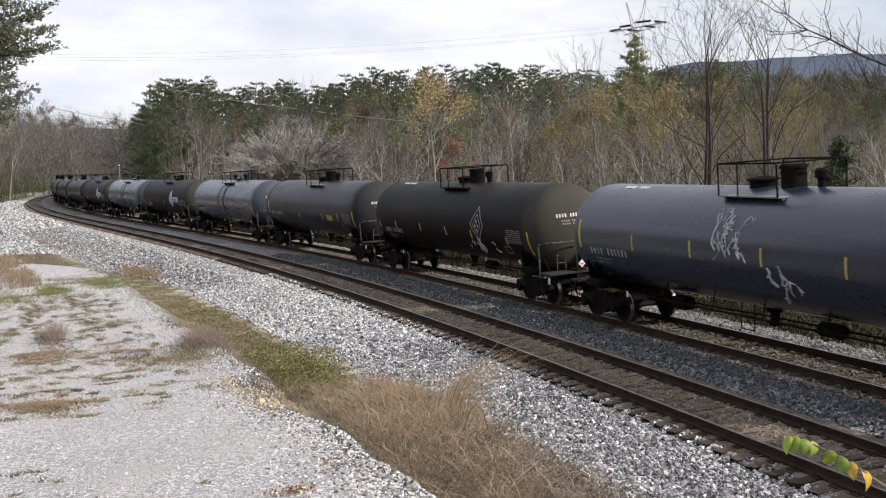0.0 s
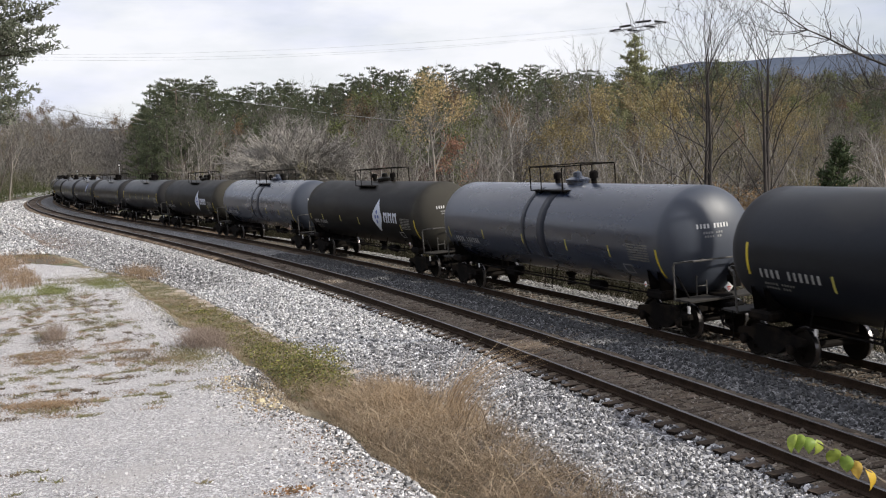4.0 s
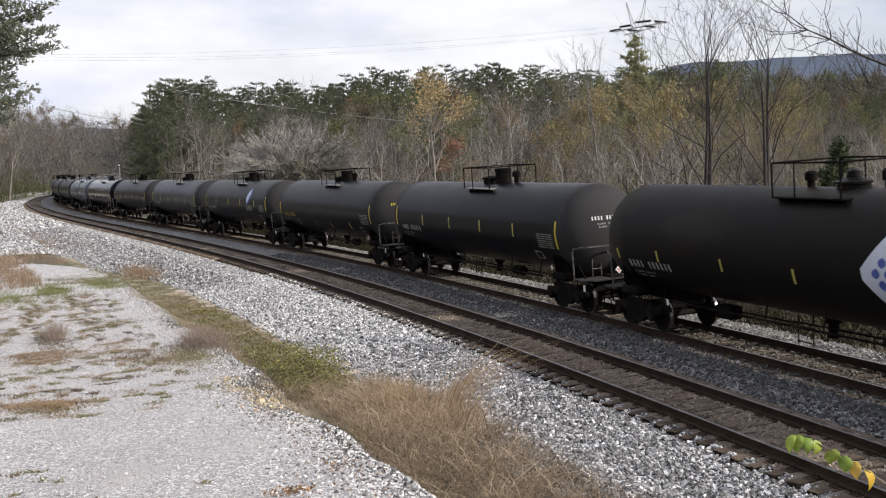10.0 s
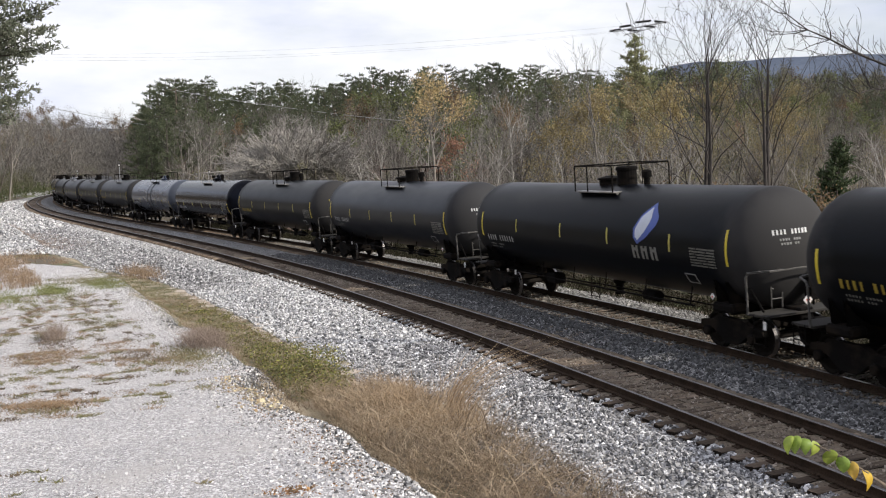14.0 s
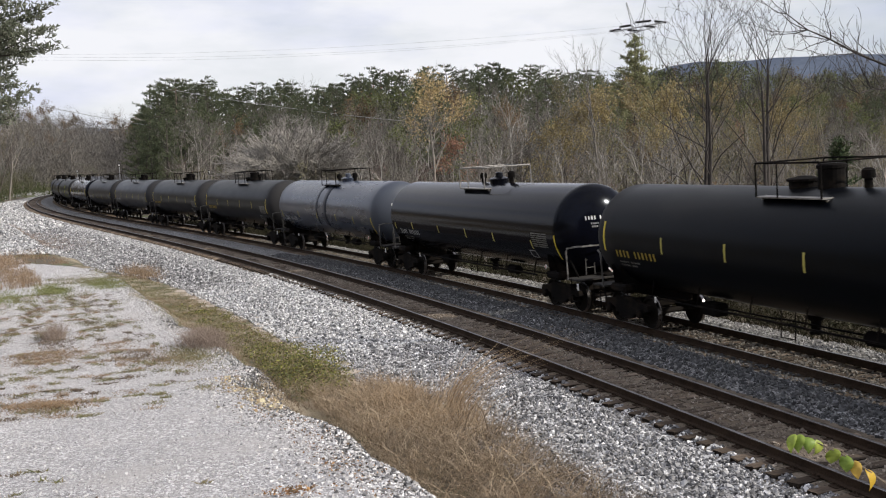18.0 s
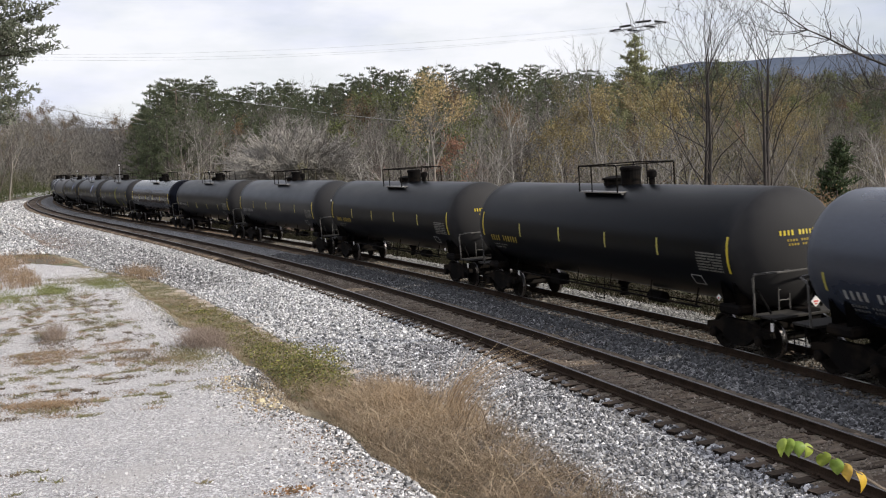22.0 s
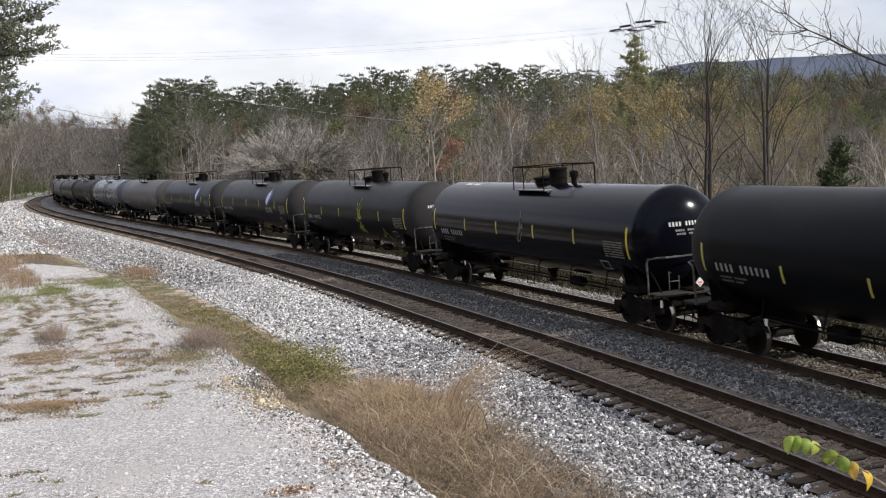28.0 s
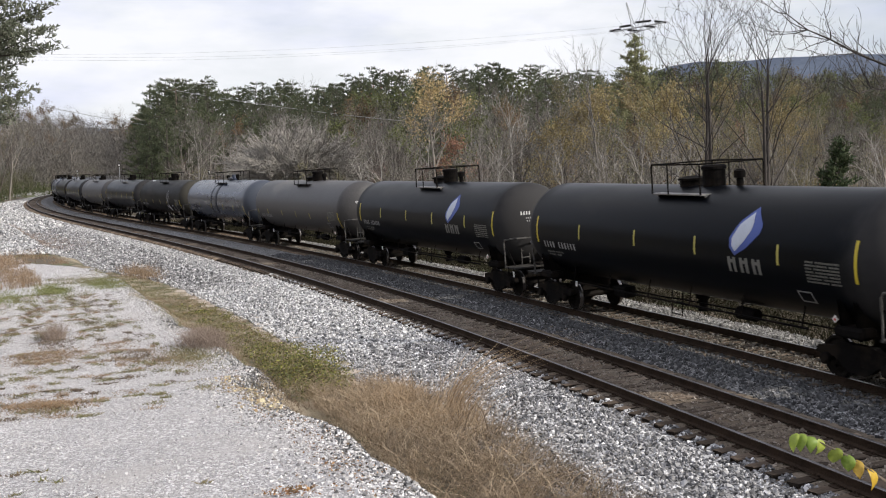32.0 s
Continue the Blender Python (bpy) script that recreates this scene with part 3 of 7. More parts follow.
def dust_ends(m, dust, amount):
    """Road dust that thickens over the ends of a tank, with the tank's length as its measure."""
    nt = m.node_tree
    b = nt.nodes["Principled BSDF"]
    tc = nt.nodes.new("ShaderNodeTexCoord")
    sep = nt.nodes.new("ShaderNodeSeparateXYZ")
    far = nt.nodes.new("ShaderNodeMath")
    far.operation = "ABSOLUTE"
    noise = nt.nodes.new("ShaderNodeTexNoise")
    noise.inputs["Scale"].default_value, noise.inputs["Detail"].default_value = 1.6, 6
    add = nt.nodes.new("ShaderNodeMath")
    add.operation = "MULTIPLY_ADD"
    add.inputs[1].default_value = 1.2
    rng = nt.nodes.new("ShaderNodeMapRange")
    rng.interpolation_type = "SMOOTHSTEP"
    for k, v in (("From Min", 7.35), ("From Max", 8.6), ("To Max", amount)):
        rng.inputs[k].default_value = v
    mx = nt.nodes.new("ShaderNodeMix")
    mx.data_type = "RGBA"
    mx.inputs["B"].default_value = (*dust, 1)
    old = b.inputs["Base Color"].links[0].from_socket
    rough = nt.nodes.new("ShaderNodeMath")
    rough.operation = "MULTIPLY_ADD"
    rough.inputs[1].default_value = 0.4
    old_rough = b.inputs["Roughness"].links[0].from_socket
    for x, y in ((tc.outputs["Object"], sep.inputs[0]), (sep.outputs["X"], far.inputs[0]), (tc.outputs["Object"], noise.inputs["Vector"]), (noise.outputs["Fac"], add.inputs[0]),
                 (far.outputs[0], add.inputs[2]), (add.outputs[0], rng.inputs["Value"]), (rng.outputs[0], mx.inputs["Factor"]), (old, mx.inputs["A"]), (mx.outputs["Result"], b.inputs["Base Color"]),
                 (rng.outputs[0], rough.inputs[0]), (old_rough, rough.inputs[2]), (rough.outputs[0], b.inputs["Roughness"])):
        nt.links.new(x, y)


# the blue of an overhead sky's reflection is put into these paints' specular tint
for m in (M_BLACK, M_GLOSS, M_DARKGREY):
    m.node_tree.nodes["Principled BSDF"].inputs["Specular Tint"].default_value = (0.80, 0.88, 1.0, 1)
dust_ends(M_BLACK, (0.050, 0.048, 0.048), 0.8)
dust_ends(M_BROWNBLACK, (0.068, 0.064, 0.055), 0.85)
dust_ends(M_DARKGREY, (0.040, 0.038, 0.038), 0.8)
dust_ends(M_BLUEGREY, (0.060, 0.068, 0.086), 0.6)

TANK_R, TANK_Z, TANK_HALF = 1.485, 2.575, 8.30
HEAD = 0.76
TRUCK = 7.0          # truck centres from the middle of the car


def tank_y(z, lift=0.0):
    """y of the camera-side tank skin at height z."""
    return -math.sqrt(max(0.0, (TANK_R + lift) ** 2 - (z - TANK_Z) ** 2))


def tank_mesh(bm, slope=0.0):
    prof = []
    head = HEAD
    for k in range(13):
        a = math.pi / 2 * k / 12
        prof.append((TANK_R * math.sin(a), TANK_HALF - head + head * math.cos(a)))
    prof[0] = (0.001, prof[0][1])
    body = []
    for x in (7.50, 4.7, 4.66, 2.35, 2.31, 0.02, -0.02, -2.31, -2.35, -4.66, -4.7, -7.50):
        body.append((TANK_R, x))
    p = prof + body + [(r, -x) for r, x in prof[::-1]]
    lathe(bm, p, "x", 48, (0, 0, TANK_Z))


def on_skin(bm, x, z, w, h, rise=0.008, lean=0.0, steps=None):
    """A small plate on the camera-side skin, bent to it; lean shifts its top along the car."""
    steps = steps or max(2, int(h / 0.12) + 1)
    rows = []
    for k in range(steps + 1):
        zz = z - h / 2 + h * k / steps
        y0, y1 = tank_y(zz, 0.0), tank_y(zz, rise)
        dx = lean * (k / steps - 0.5)
        rows.append([bm.verts.new(c) for c in ((x - w / 2 + dx, y0, zz), (x - w / 2 + dx, y1, zz), (x + w / 2 + dx, y1, zz), (x + w / 2 + dx, y0, zz))])
    for a, b in zip(rows, rows[1:]):
        for i in range(3):
            bm.faces.new((a[i], a[i + 1], b[i + 1], b[i]))
    bm.faces.new(rows[0][::-1])
    bm.faces.new(rows[-1])


def shape_on_skin(bm, outline, x, z, rise=0.006):
    """A flat outline (dx, dz), cut into level strips and laid on the camera-side skin."""
    zs = [p[1] for p in outline]
    levels = sorted(set(np.round(np.linspace(min(zs) + 1e-4, max(zs) - 1e-4, max(3, int((max(zs) - min(zs)) / 0.06) + 2)), 5)))
    rows = []
    for v in levels:
        xs = []
        for (ax, az), (bx, bz) in zip(outline, outline[1:] + outline[:1]):
            if (az - v) * (bz - v) <= 0 and abs(az - bz) > 1e-9:
                xs.append(ax + (bx - ax) * (v - az) / (bz - az))
        if xs:
            zz = z + v
            rows.append([bm.verts.new((x + q, tank_y(zz, rise), zz)) for q in (min(xs), max(xs))])
    for a, b in zip(rows, rows[1:]):
        bm.faces.new((a[0], a[1], b[1], b[0]))


def bars_on_skin(bm, x, z, count, w, h, pitch, rnd, gap_at=None):
    """Illegible lettering: one small upright bar a sign."""
    for k in range(count):
        if k == gap_at:
            continue
        on_skin(bm, x + k * pitch, z, w * rnd.uniform(0.75, 1.1), h, 0.006)


def head_point(y, z):
    """x of the leading head's skin at (y, z)."""
    q = (y ** 2 + (z - TANK_Z) ** 2) / TANK_R ** 2
    return TANK_HALF - HEAD + HEAD * math.sqrt(max(0.0, 1 - q))


def bars_on_head(bm, y, z, count, w, h, pitch, rnd, gap_at=None):
    for k in range(count):
        if k == gap_at:
            continue
        yy = y + k * pitch
        ww = w * rnd.uniform(0.75, 1.1)
        vs = []
        for lift in (0.0, 0.008):
            for a, b in ((-1, -1), (1, -1), (1, 1), (-1, 1)):
                py, pz = yy + a * ww / 2, z + b * h / 2
                vs.append(bm.verts.new((head_point(py, pz) + lift, py, pz)))
        for q in ((4, 5, 6, 7), (0, 1, 5, 4), (1, 2, 6, 5), (2, 3, 7, 6), (3, 0, 4, 7)):
            bm.faces.new([vs[i] for i in q])


def make_truck(parent, x):
    tk = new("truck")
    tk.parent = parent
    tk.location = (x, 0, 0)
    for side in (-1, 1):
        bm = bmesh.new()
        y = side * 0.98
        # a cast side frame: arched top, dropped middle
        out = [(-1.25, 0.56), (-1.2, 0.70), (-0.75, 0.74), (-0.45, 0.86), (0.45, 0.86), (0.75, 0.74), (1.2, 0.70), (1.25, 0.56), (1.0, 0.50),
               (0.70, 0.52), (0.38, 0.30), (0.20, 0.22), (-0.20, 0.22), (-0.38, 0.30), (-0.70, 0.52), (-1.0, 0.50)]
        a = [bm.verts.new((px, y - 0.08, pz)) for px, pz in out]
        b = [bm.verts.new((px, y + 0.08, pz)) for px, pz in out]
        bmesh.ops.triangulate(bm, faces=[bm.faces.new(a), bm.faces.new(b[::-1])])
        for k in range(len(out)):
            bm.faces.new((a[k], b[k], b[(k + 1) % len(out)], a[(k + 1) % len(out)]))
        part("side_frame", bm, M_UNDER, tk)
        for wx in (-0.89, 0.89):
            bm = bmesh.new()
            lathe(bm, [(0.13, 0.0), (0.13, 0.10), (0.09, 0.13)], "y", 12)
            if side < 0:
                bmesh.ops.scale(bm, vec=(1, -1, 1), verts=bm.verts[:])
            bc = part("bearing_cap", bm, M_UNDER, tk)
            bc.location = (wx, side * 1.06, 0.457)
        bm = bmesh.new()
        for k in (-0.16, 0.0, 0.16):
            turns = [(k + 0.06 * math.cos(t), y + side * 0.02 + 0.06 * math.sin(t), 0.34 + 0.36 * t / 25.1) for t in np.linspace(0, 25.1, 26)]
            tube(bm, turns, 0.018, 4)
        part("springs", bm, M_UNDER, tk)
    bm = bmesh.new()
    box(bm, -0.2, 0.2, -0.95, 0.95, 0.45, 0.75, 0.04)
    part("bolster", bm, M_UNDER, tk)
    for wx in (-0.89, 0.89):
        bm = bmesh.new()
        lathe(bm, [(0.085, -1.05), (0.085, 1.05)], "y", 8)
        for side in (-1, 1):
            pr = [(0.10, 0.66), (0.30, 0.70), (0.40, 0.655), (0.485, 0.655), (0.485, 0.685), (0.462, 0.70), (0.452, 0.79), (0.40, 0.79), (0.36, 0.735), (0.16, 0.765), (0.10, 0.80)]
            bw = bmesh.new()
            lathe(bw, [(r, side * h) for r, h in pr], "y", 28)
            # holes in the plate that show the turning
            tmp = bpy.data.meshes.new("tmp")
            bw.to_mesh(tmp)
            bw.free()
            bm.from_mesh(tmp)
            bpy.data.meshes.remove(tmp)
            for k in range(3):
                a = 2.094 * k
                box(bm, 0.22 * math.cos(a) - 0.025, 0.22 * math.cos(a) + 0.025, side * 0.80 - 0.05, side * 0.80 + 0.02, 0.22 * math.sin(a) - 0.025, 0.22 * math.sin(a) + 0.025)
        me = bpy.data.meshes.new("wheelset")
        bm.to_mesh(me)
        bm.free()
        me.materials.append(M_WHEEL)
        me.materials.append(M_TREAD)
        for p in me.polygons:
            r = math.hypot(p.center.x, p.center.z)
            if 0.44 < r < 0.475 and 0.68 < abs(p.center.y) < 0.80:
                p.material_index = 1
        ws = new("wheelset", me)
        ws.parent, ws.location = tk, (wx, 0, 0.457)
    bm = bmesh.new()
    for wx in (-0.38, 0.38):
        box(bm, wx - 0.05, wx + 0.05, -0.8, 0.8, 0.36, 0.46, 0.01)
    part("brake_beam", bm, M_UNDER, tk)


def tank_car(paint, marks, style):
    """One tank car; its origin is on the rail tops under its middle, +x is the way it travels, -y the side that the drive sees."""
    rnd = random.Random(style.get("seed", 1))
    car = new("tank_car")
    bm = bmesh.new()
    tank_mesh(bm)
    tank = part("tank", bm, paint, car, "", True)
    # dark spill stains that run down from the fittings
    for x, w in style.get("stains", ()):
        bm = bmesh.new()
        on_skin(bm, x, 2.85, w, 2.2, 0.003, 0.0, 22)
        part("spill_stain", bm, M_STAIN, tank, "dark spill stain down the tank's side", True)
    for sx in (-1, 1):
        bm = bmesh.new()
        box(bm, sx * 5.4, sx * 8.55, -0.20, 0.20, 0.78, 1.18, 0.03) if sx > 0 else box(bm, -8.55, -5.4, -0.20, 0.20, 0.78, 1.18, 0.03)
        part("stub_sill", bm, M_UNDER, car)
        # saddle between sill and tank
        bm = bmesh.new()
        ring = []
        for k in range(9):
            a = radians(-150 + 120 * k / 8)
            ring.append((TANK_R * 1.003 * math.cos(a), TANK_Z + TANK_R * 1.003 * math.sin(a)))
        lowz = 0.98
        for x0, x1 in ((sx * TRUCK - 0.28, sx * TRUCK - 0.20), (sx * TRUCK + 0.20, sx * TRUCK + 0.28)):
            va = [bm.verts.new((x0, y, z)) for y, z in ring]
            vb = [bm.verts.new((x1, y, z)) for y, z in ring]
            la = [bm.verts.new((x0, y * 0.92, lowz)) for y, z in ring]
            lb = [bm.verts.new((x1, y * 0.92, lowz)) for y, z in ring]
            for k in range(8):
                bm.faces.new((va[k], va[k + 1], la[k + 1], la[k]))
                bm.faces.new((vb[k + 1], vb[k], lb[k], lb[k + 1]))
                bm.faces.new((la[k], la[k + 1], lb[k + 1], lb[k]))
        part("saddle", bm, M_UNDER, car)
        # end platform with its dusty edge
        bm = bmesh.new()
        lo, hi = sorted((sx * 7.85, sx * 8.62))
        box(bm, lo, hi, -1.24, 1.24, 1.06, 1.12, 0.01)
        part("end_platform", bm, M_DUSTSILL, car)
        bm = bmesh.new()
        lo, hi = sorted((sx * 8.50, sx * 9.02))
        box(bm, lo, hi, -0.13, 0.13, 0.74, 0.96, 0.03)
        lo, hi = sorted((sx * 8.88, sx * 9.06))
        box(bm, lo, hi, -0.20, 0.16, 0.68, 1.02, 0.05)
        part("coupler", bm, M_UNDER, car)
        # bent handrail round the head
        bm = bmesh.new()
        xi, xo = sx * 7.95, sx * 8.48
        pts = [(xi, -1.24, 1.08), (xi, -1.27, 1.98), (xi + sx * 0.06, -1.26, 2.08), (xo - sx * 0.15, -1.16, 2.14), (xo, -1.0, 2.14), (xo, 1.0, 2.14),
               (xo - sx * 0.15, 1.16, 2.14), (xi + sx * 0.06, 1.26, 2.08), (xi, 1.27, 1.98), (xi, 1.24, 1.08)]
        tube(bm, pts, 0.032, 6)
        for y in (-0.55, 0.55):
            tube(bm, [(xo, y, 2.14), (sx * (head_point(y, 2.14) - 0.03), y, 2.14)], 0.02, 5)
        part("end_handrail", bm, M_STEEL if style.get("bright_rail") else M_RAILING, car)
        # corner ladder and stirrup
        for y in (-1.24, 1.24):
            bm = bmesh.new()
            for x in (sx * 8.55, sx * 8.15):
                tube(bm, [(x, y, 1.12), (x, y, 0.42)], 0.016, 5)
            tube(bm, [(sx * 8.55, y, 0.42), (sx * 8.15, y, 0.42)], 0.016, 5)
            tube(bm, [(sx * 8.55, y, 0.75), (sx * 8.15, y, 0.75)], 0.016, 5)
            part("stirrup", bm, M_UNDER, car)
        bm = bmesh.new()
        tube(bm, [(sx * 8.6, -0.35, 0.80), (sx * 8.8, -0.38, 0.45), (sx * 9.02, -0.36, 0.40)], 0.03, 6)
        part("brake_hose", bm, M_UNDER, car)
        make_truck(car, sx * TRUCK)
    # brake gear on the leading platform
    bm = bmesh.new()
    lathe(bm, [(0.20, 0.0), (0.22, 0.04), (0.20, 0.08)], "x", 16, (8.25, 0.45, 1.75))
    tube(bm, [(8.25, 0.45, 1.17), (8.25, 0.45, 1.75)], 0.03, 6)
    box(bm, 8.10, 8.35, 0.3, 0.6, 1.30, 1.62, 0.02)
    part("hand_brake", bm, M_UNDER, car)
    bm = bmesh.new()
    tube(bm, [(8.3, -1.05, 1.17), (7.75, -1.05, 1.75)], 0.03, 6)
    part("brace", bm, M_UNDER, car)
    # bottom outlet, piping and the low side rail
    bm = bmesh.new()
    lathe(bm, [(0.20, 1.12), (0.20, 0.98), (0.12, 0.92), (0.12, 0.70), (0.16, 0.68), (0.16, 0.62)], "z", 12)
    part("bottom_outlet", bm, M_UNDER, car)
    for y in (-1.12, 1.12):
        bm = bmesh.new()
        tube(bm, [(-5.6, y, 1.02), (5.6, y, 1.02)], 0.03, 6)
        for x in (-5.4, -3.2, -1.0, 1.0, 3.2, 5.4):
            tube(bm, [(x, y, 1.02), (x, y * 0.9, 1.52)], 0.022, 5)
        part("side_rail", bm, M_UNDER, car)
    # a short step hung under the fittings
    for y in (-1.0, 1.0):
        bm = bmesh.new()
        for x in (0.05, 0.55):
            tube(bm, [(x, y, 1.32), (x + 0.12, y * 1.12, 0.68)], 0.018, 5)
        for f in (0.45, 0.95):
            tube(bm, [(0.05 + 0.12 * f, y * (1 + 0.12 * f), 1.32 - 0.64 * f), (0.55 + 0.12 * f, y * (1 + 0.12 * f), 1.32 - 0.64 * f)], 0.014, 5)
        part("hanging_step", bm, M_UNDER, car)
    bm = bmesh.new()
    tube(bm, [(-6.0, -0.5, 0.93), (-1.0, -0.5, 0.93), (-0.6, -0.3, 0.9), (6.0, -0.3, 0.9)], 0.025, 5)
    box(bm, -3.6, -2.9, -0.75, -0.35, 0.72, 1.05, 0.04)
    lathe(bm, [(0.14, 2.2), (0.17, 2.25), (0.17, 2.9), (0.14, 2.95)], "x", 12, (0, -0.45, 0.9))
    part("brake_pipe", bm, M_UNDER, car)
    # fittings on top: walkway, railing, housing, valves
    px = style.get("top_x", 0.4)
    top = TANK_Z + TANK_R
    bm = bmesh.new()
    box(bm, px - 1.15, px + 1.15, -0.98, -0.50, top - 0.20, top - 0.16, 0.006)
    box(bm, px - 1.15, px + 1.15, 0.50, 0.98, top - 0.20, top - 0.16, 0.006)
    for x in (px - 1.1, px + 1.1):
        for y in (-0.8, 0.8):
            box(bm, x - 0.03, x + 0.03, y - 0.03, y + 0.03, top - 0.34, top - 0.18)
    part("walkway", bm, M_UNDER if style.get("few") and not style.get("bright_rail") else M_STEEL, car)
    bm = bmesh.new()
    for y in (-0.98, 0.98):
        tube(bm, [(px - 1.13, y, top - 0.18), (px - 1.13, y, top + 0.56), (px - 1.08, y, top + 0.61), (px + 1.08, y, top + 0.61), (px + 1.13, y, top + 0.56), (px + 1.13, y, top - 0.18)], 0.025, 6)
        tube(bm, [(px - 0.35, y, top - 0.18), (px - 0.35, y, top + 0.61)], 0.02, 5)
    for x in (px - 1.13, px + 1.13):
        tube(bm, [(x, -0.98, top + 0.61), (x, 0.98, top + 0.61)], 0.022, 5)
    part("top_railing", bm, M_STEEL if style.get("bright_rail") else M_UNDER, car)
    def fitting(name, prof, x, mat, segs=16):
        bm2 = bmesh.new()
        lathe(bm2, [(r, top + h) for r, h in prof], "z", segs, (x, 0, 0))
        return part(name, bm2, mat, car)

    if style.get("small_fittings"):
        fitting("vent_valve", [(0.09, -0.05), (0.09, 0.14), (0.14, 0.15), (0.14, 0.30), (0.09, 0.36)], px - 1.0, M_UNDER)
        fitting("manway", [(0.36, -0.06), (0.36, 0.08), (0.40, 0.09), (0.40, 0.14), (0.16, 0.22), (0.14, 0.36), (0.05, 0.40)], px + 0.40, paint, 20)
        fitting("safety_valve", [(0.09, -0.05), (0.09, 0.16), (0.14, 0.17), (0.14, 0.36), (0.08, 0.42)], px + 1.45, M_UNDER)
    else:
        fitting("valve_housing", [(0.30, -0.06), (0.30, 0.42), (0.33, 0.43), (0.33, 0.50), (0.28, 0.54)], px + style.get("dome_dx", 0.35), M_UNDER, 20)
        fitting("manway", [(0.34, -0.05), (0.34, 0.13), (0.40, 0.14), (0.40, 0.19), (0.12, 0.25)], px - 0.65, M_UNDER)
        fitting("safety_valve", [(0.09, -0.04), (0.09, 0.20), (0.15, 0.21), (0.15, 0.38), (0.08, 0.43)], px + style.get("valve_dx", 1.45), M_UNDER)
    # reflective strips: place along the car, height, height over the rails
    if "strips" in style:
        strips = style["strips"]
    elif style.get("few"):
        strips = [(-7.2, 0.30, 2.2), (-5.1, 0.30, 2.25), (-2.2, 0.32, 2.25), (0.5, 0.34, 2.22), (2.95, 0.32, 2.2), (5.9, 0.30, 2.1), (7.6, 0.80, 2.1)]
    else:
        strips = [(-7.3, 0.85, 2.66), (-4.2, 0.44, 2.56), (-1.37, 0.44, 2.56), (1.5, 0.44, 2.56), (4.25, 0.46, 2.54), (7.3, 0.90, 2.50)]
    if style.get("emblem") == "drop":
        strips = [q for q in strips if q[0] not in (2.95,)]
    for x, h, z in strips:
        bm = bmesh.new()
        on_skin(bm, x, z, 0.085 if h > 0.7 else 0.075, h, 0.006)
        part("reflective_strip", bm, M_YELLOW if h > 0.7 else M_STRIP, car)
    # lettering as plain bars
    bm = bmesh.new()
    lz = 1.97 if style.get("few") else 2.2
    bars_on_skin(bm, -6.65, lz, 11, 0.085, 0.20, 0.20, rnd, 4)
    tagged(part("lettering", bm, marks, car), kind="stuff")
    bm = bmesh.new()
    for z, n in ((lz - 0.24, 11), (lz - 0.34, 9)):
        bars_on_skin(bm, -6.60, z, n, 0.05, 0.05, 0.10, rnd, 5)
    tagged(part("small_lettering", bm, M_PANEL, car), kind="stuff")
    bm = bmesh.new()
    bars_on_head(bm, -0.62, 3.00, 10, 0.050, 0.12, 0.10, rnd, 4)
    tagged(part("head_lettering", bm, M_WHITE if marks is M_LETTER else M_YELLOW, car), kind="stuff")
    bm = bmesh.new()
    bars_on_head(bm, -0.45, 2.82, 8, 0.045, 0.055, 0.075, rnd, 4)
    bars_on_head(bm, -0.42, 2.72, 7, 0.045, 0.055, 0.075, rnd, 4)
    tagged(part("head_small_lettering", bm, marks, car), kind="stuff")
    bm = bmesh.new()
    for row in range(7):
        bars_on_skin(bm, 6.02, style.get("panel_z", 2.50) - 0.072 * row, 20, 0.036, 0.040, 0.053, rnd, rnd.randint(4, 15))
    tagged(part("data_panel", bm, M_PANEL, car), kind="stuff")
    bm = bmesh.new()
    for dx, dz, w, h in ((0, 0.12, 0.46, 0.03), (0, -0.12, 0.46, 0.03), (-0.215, 0, 0.03, 0.24), (0.215, 0, 0.03, 0.24)):
        on_skin(bm, 5.75 + dx, 1.76 + dz, w, h, 0.006)
    part("stencil_frame", bm, M_LETTER, car)
    if style.get("yellow_panel"):
        bm = bmesh.new()
        on_skin(bm, 3.98, 2.2, 0.85, 0.26, 0.006)
        part("warning_panel", bm, M_YELLOW, car, "yellow warning panel with dark writing")
        bm = bmesh.new()
        for row in (2.26, 2.15):
            bars_on_skin(bm, 3.66, row, 8, 0.06, 0.055, 0.09, rnd, rnd.randint(2, 5))
        for v in bm.verts:
            v.co.y -= 0.008
        tagged(part("panel_writing", bm, M_UNDER, car), kind="stuff")
    # white marks high on the tank
    if style.get("roof_marks"):
        bm = bmesh.new()
        bars_on_skin(bm, -6.1, 4.0, 9, 0.10, 0.04, 0.15, rnd, 4)
        tagged(part("roof_lettering", bm, M_WHITE, car), kind="stuff")
    # hazard placards on the corner bracket and the head
    for nm, pos, along in (("placard", (8.52, 0.05, 1.36), "x"), ("side_placard", (6.75, -1.36, 1.42), "y")):
        bm = bmesh.new()
        d = 0.135 if along == "x" else 0.085
        if along == "x":
            vs = [(0.0, -d, 0), (0.0, 0, -d), (0.0, d, 0), (0.0, 0, d)]
            off = Vector((0.02, 0, 0))
        else:
            vs = [(-d, 0, 0), (0, 0, -d), (d, 0, 0), (0, 0, d)]
            off = Vector((0, -0.02, 0))
        a = [bm.verts.new(Vector(pos) + Vector(v)) for v in vs]
        b = [bm.verts.new(Vector(pos) + Vector(v) + off) for v in vs]
        bm.faces.new(a[::-1])
        bm.faces.new(b)
        for k in range(4):
            bm.faces.new((a[k], a[(k + 1) % 4], b[(k + 1) % 4], b[k]))
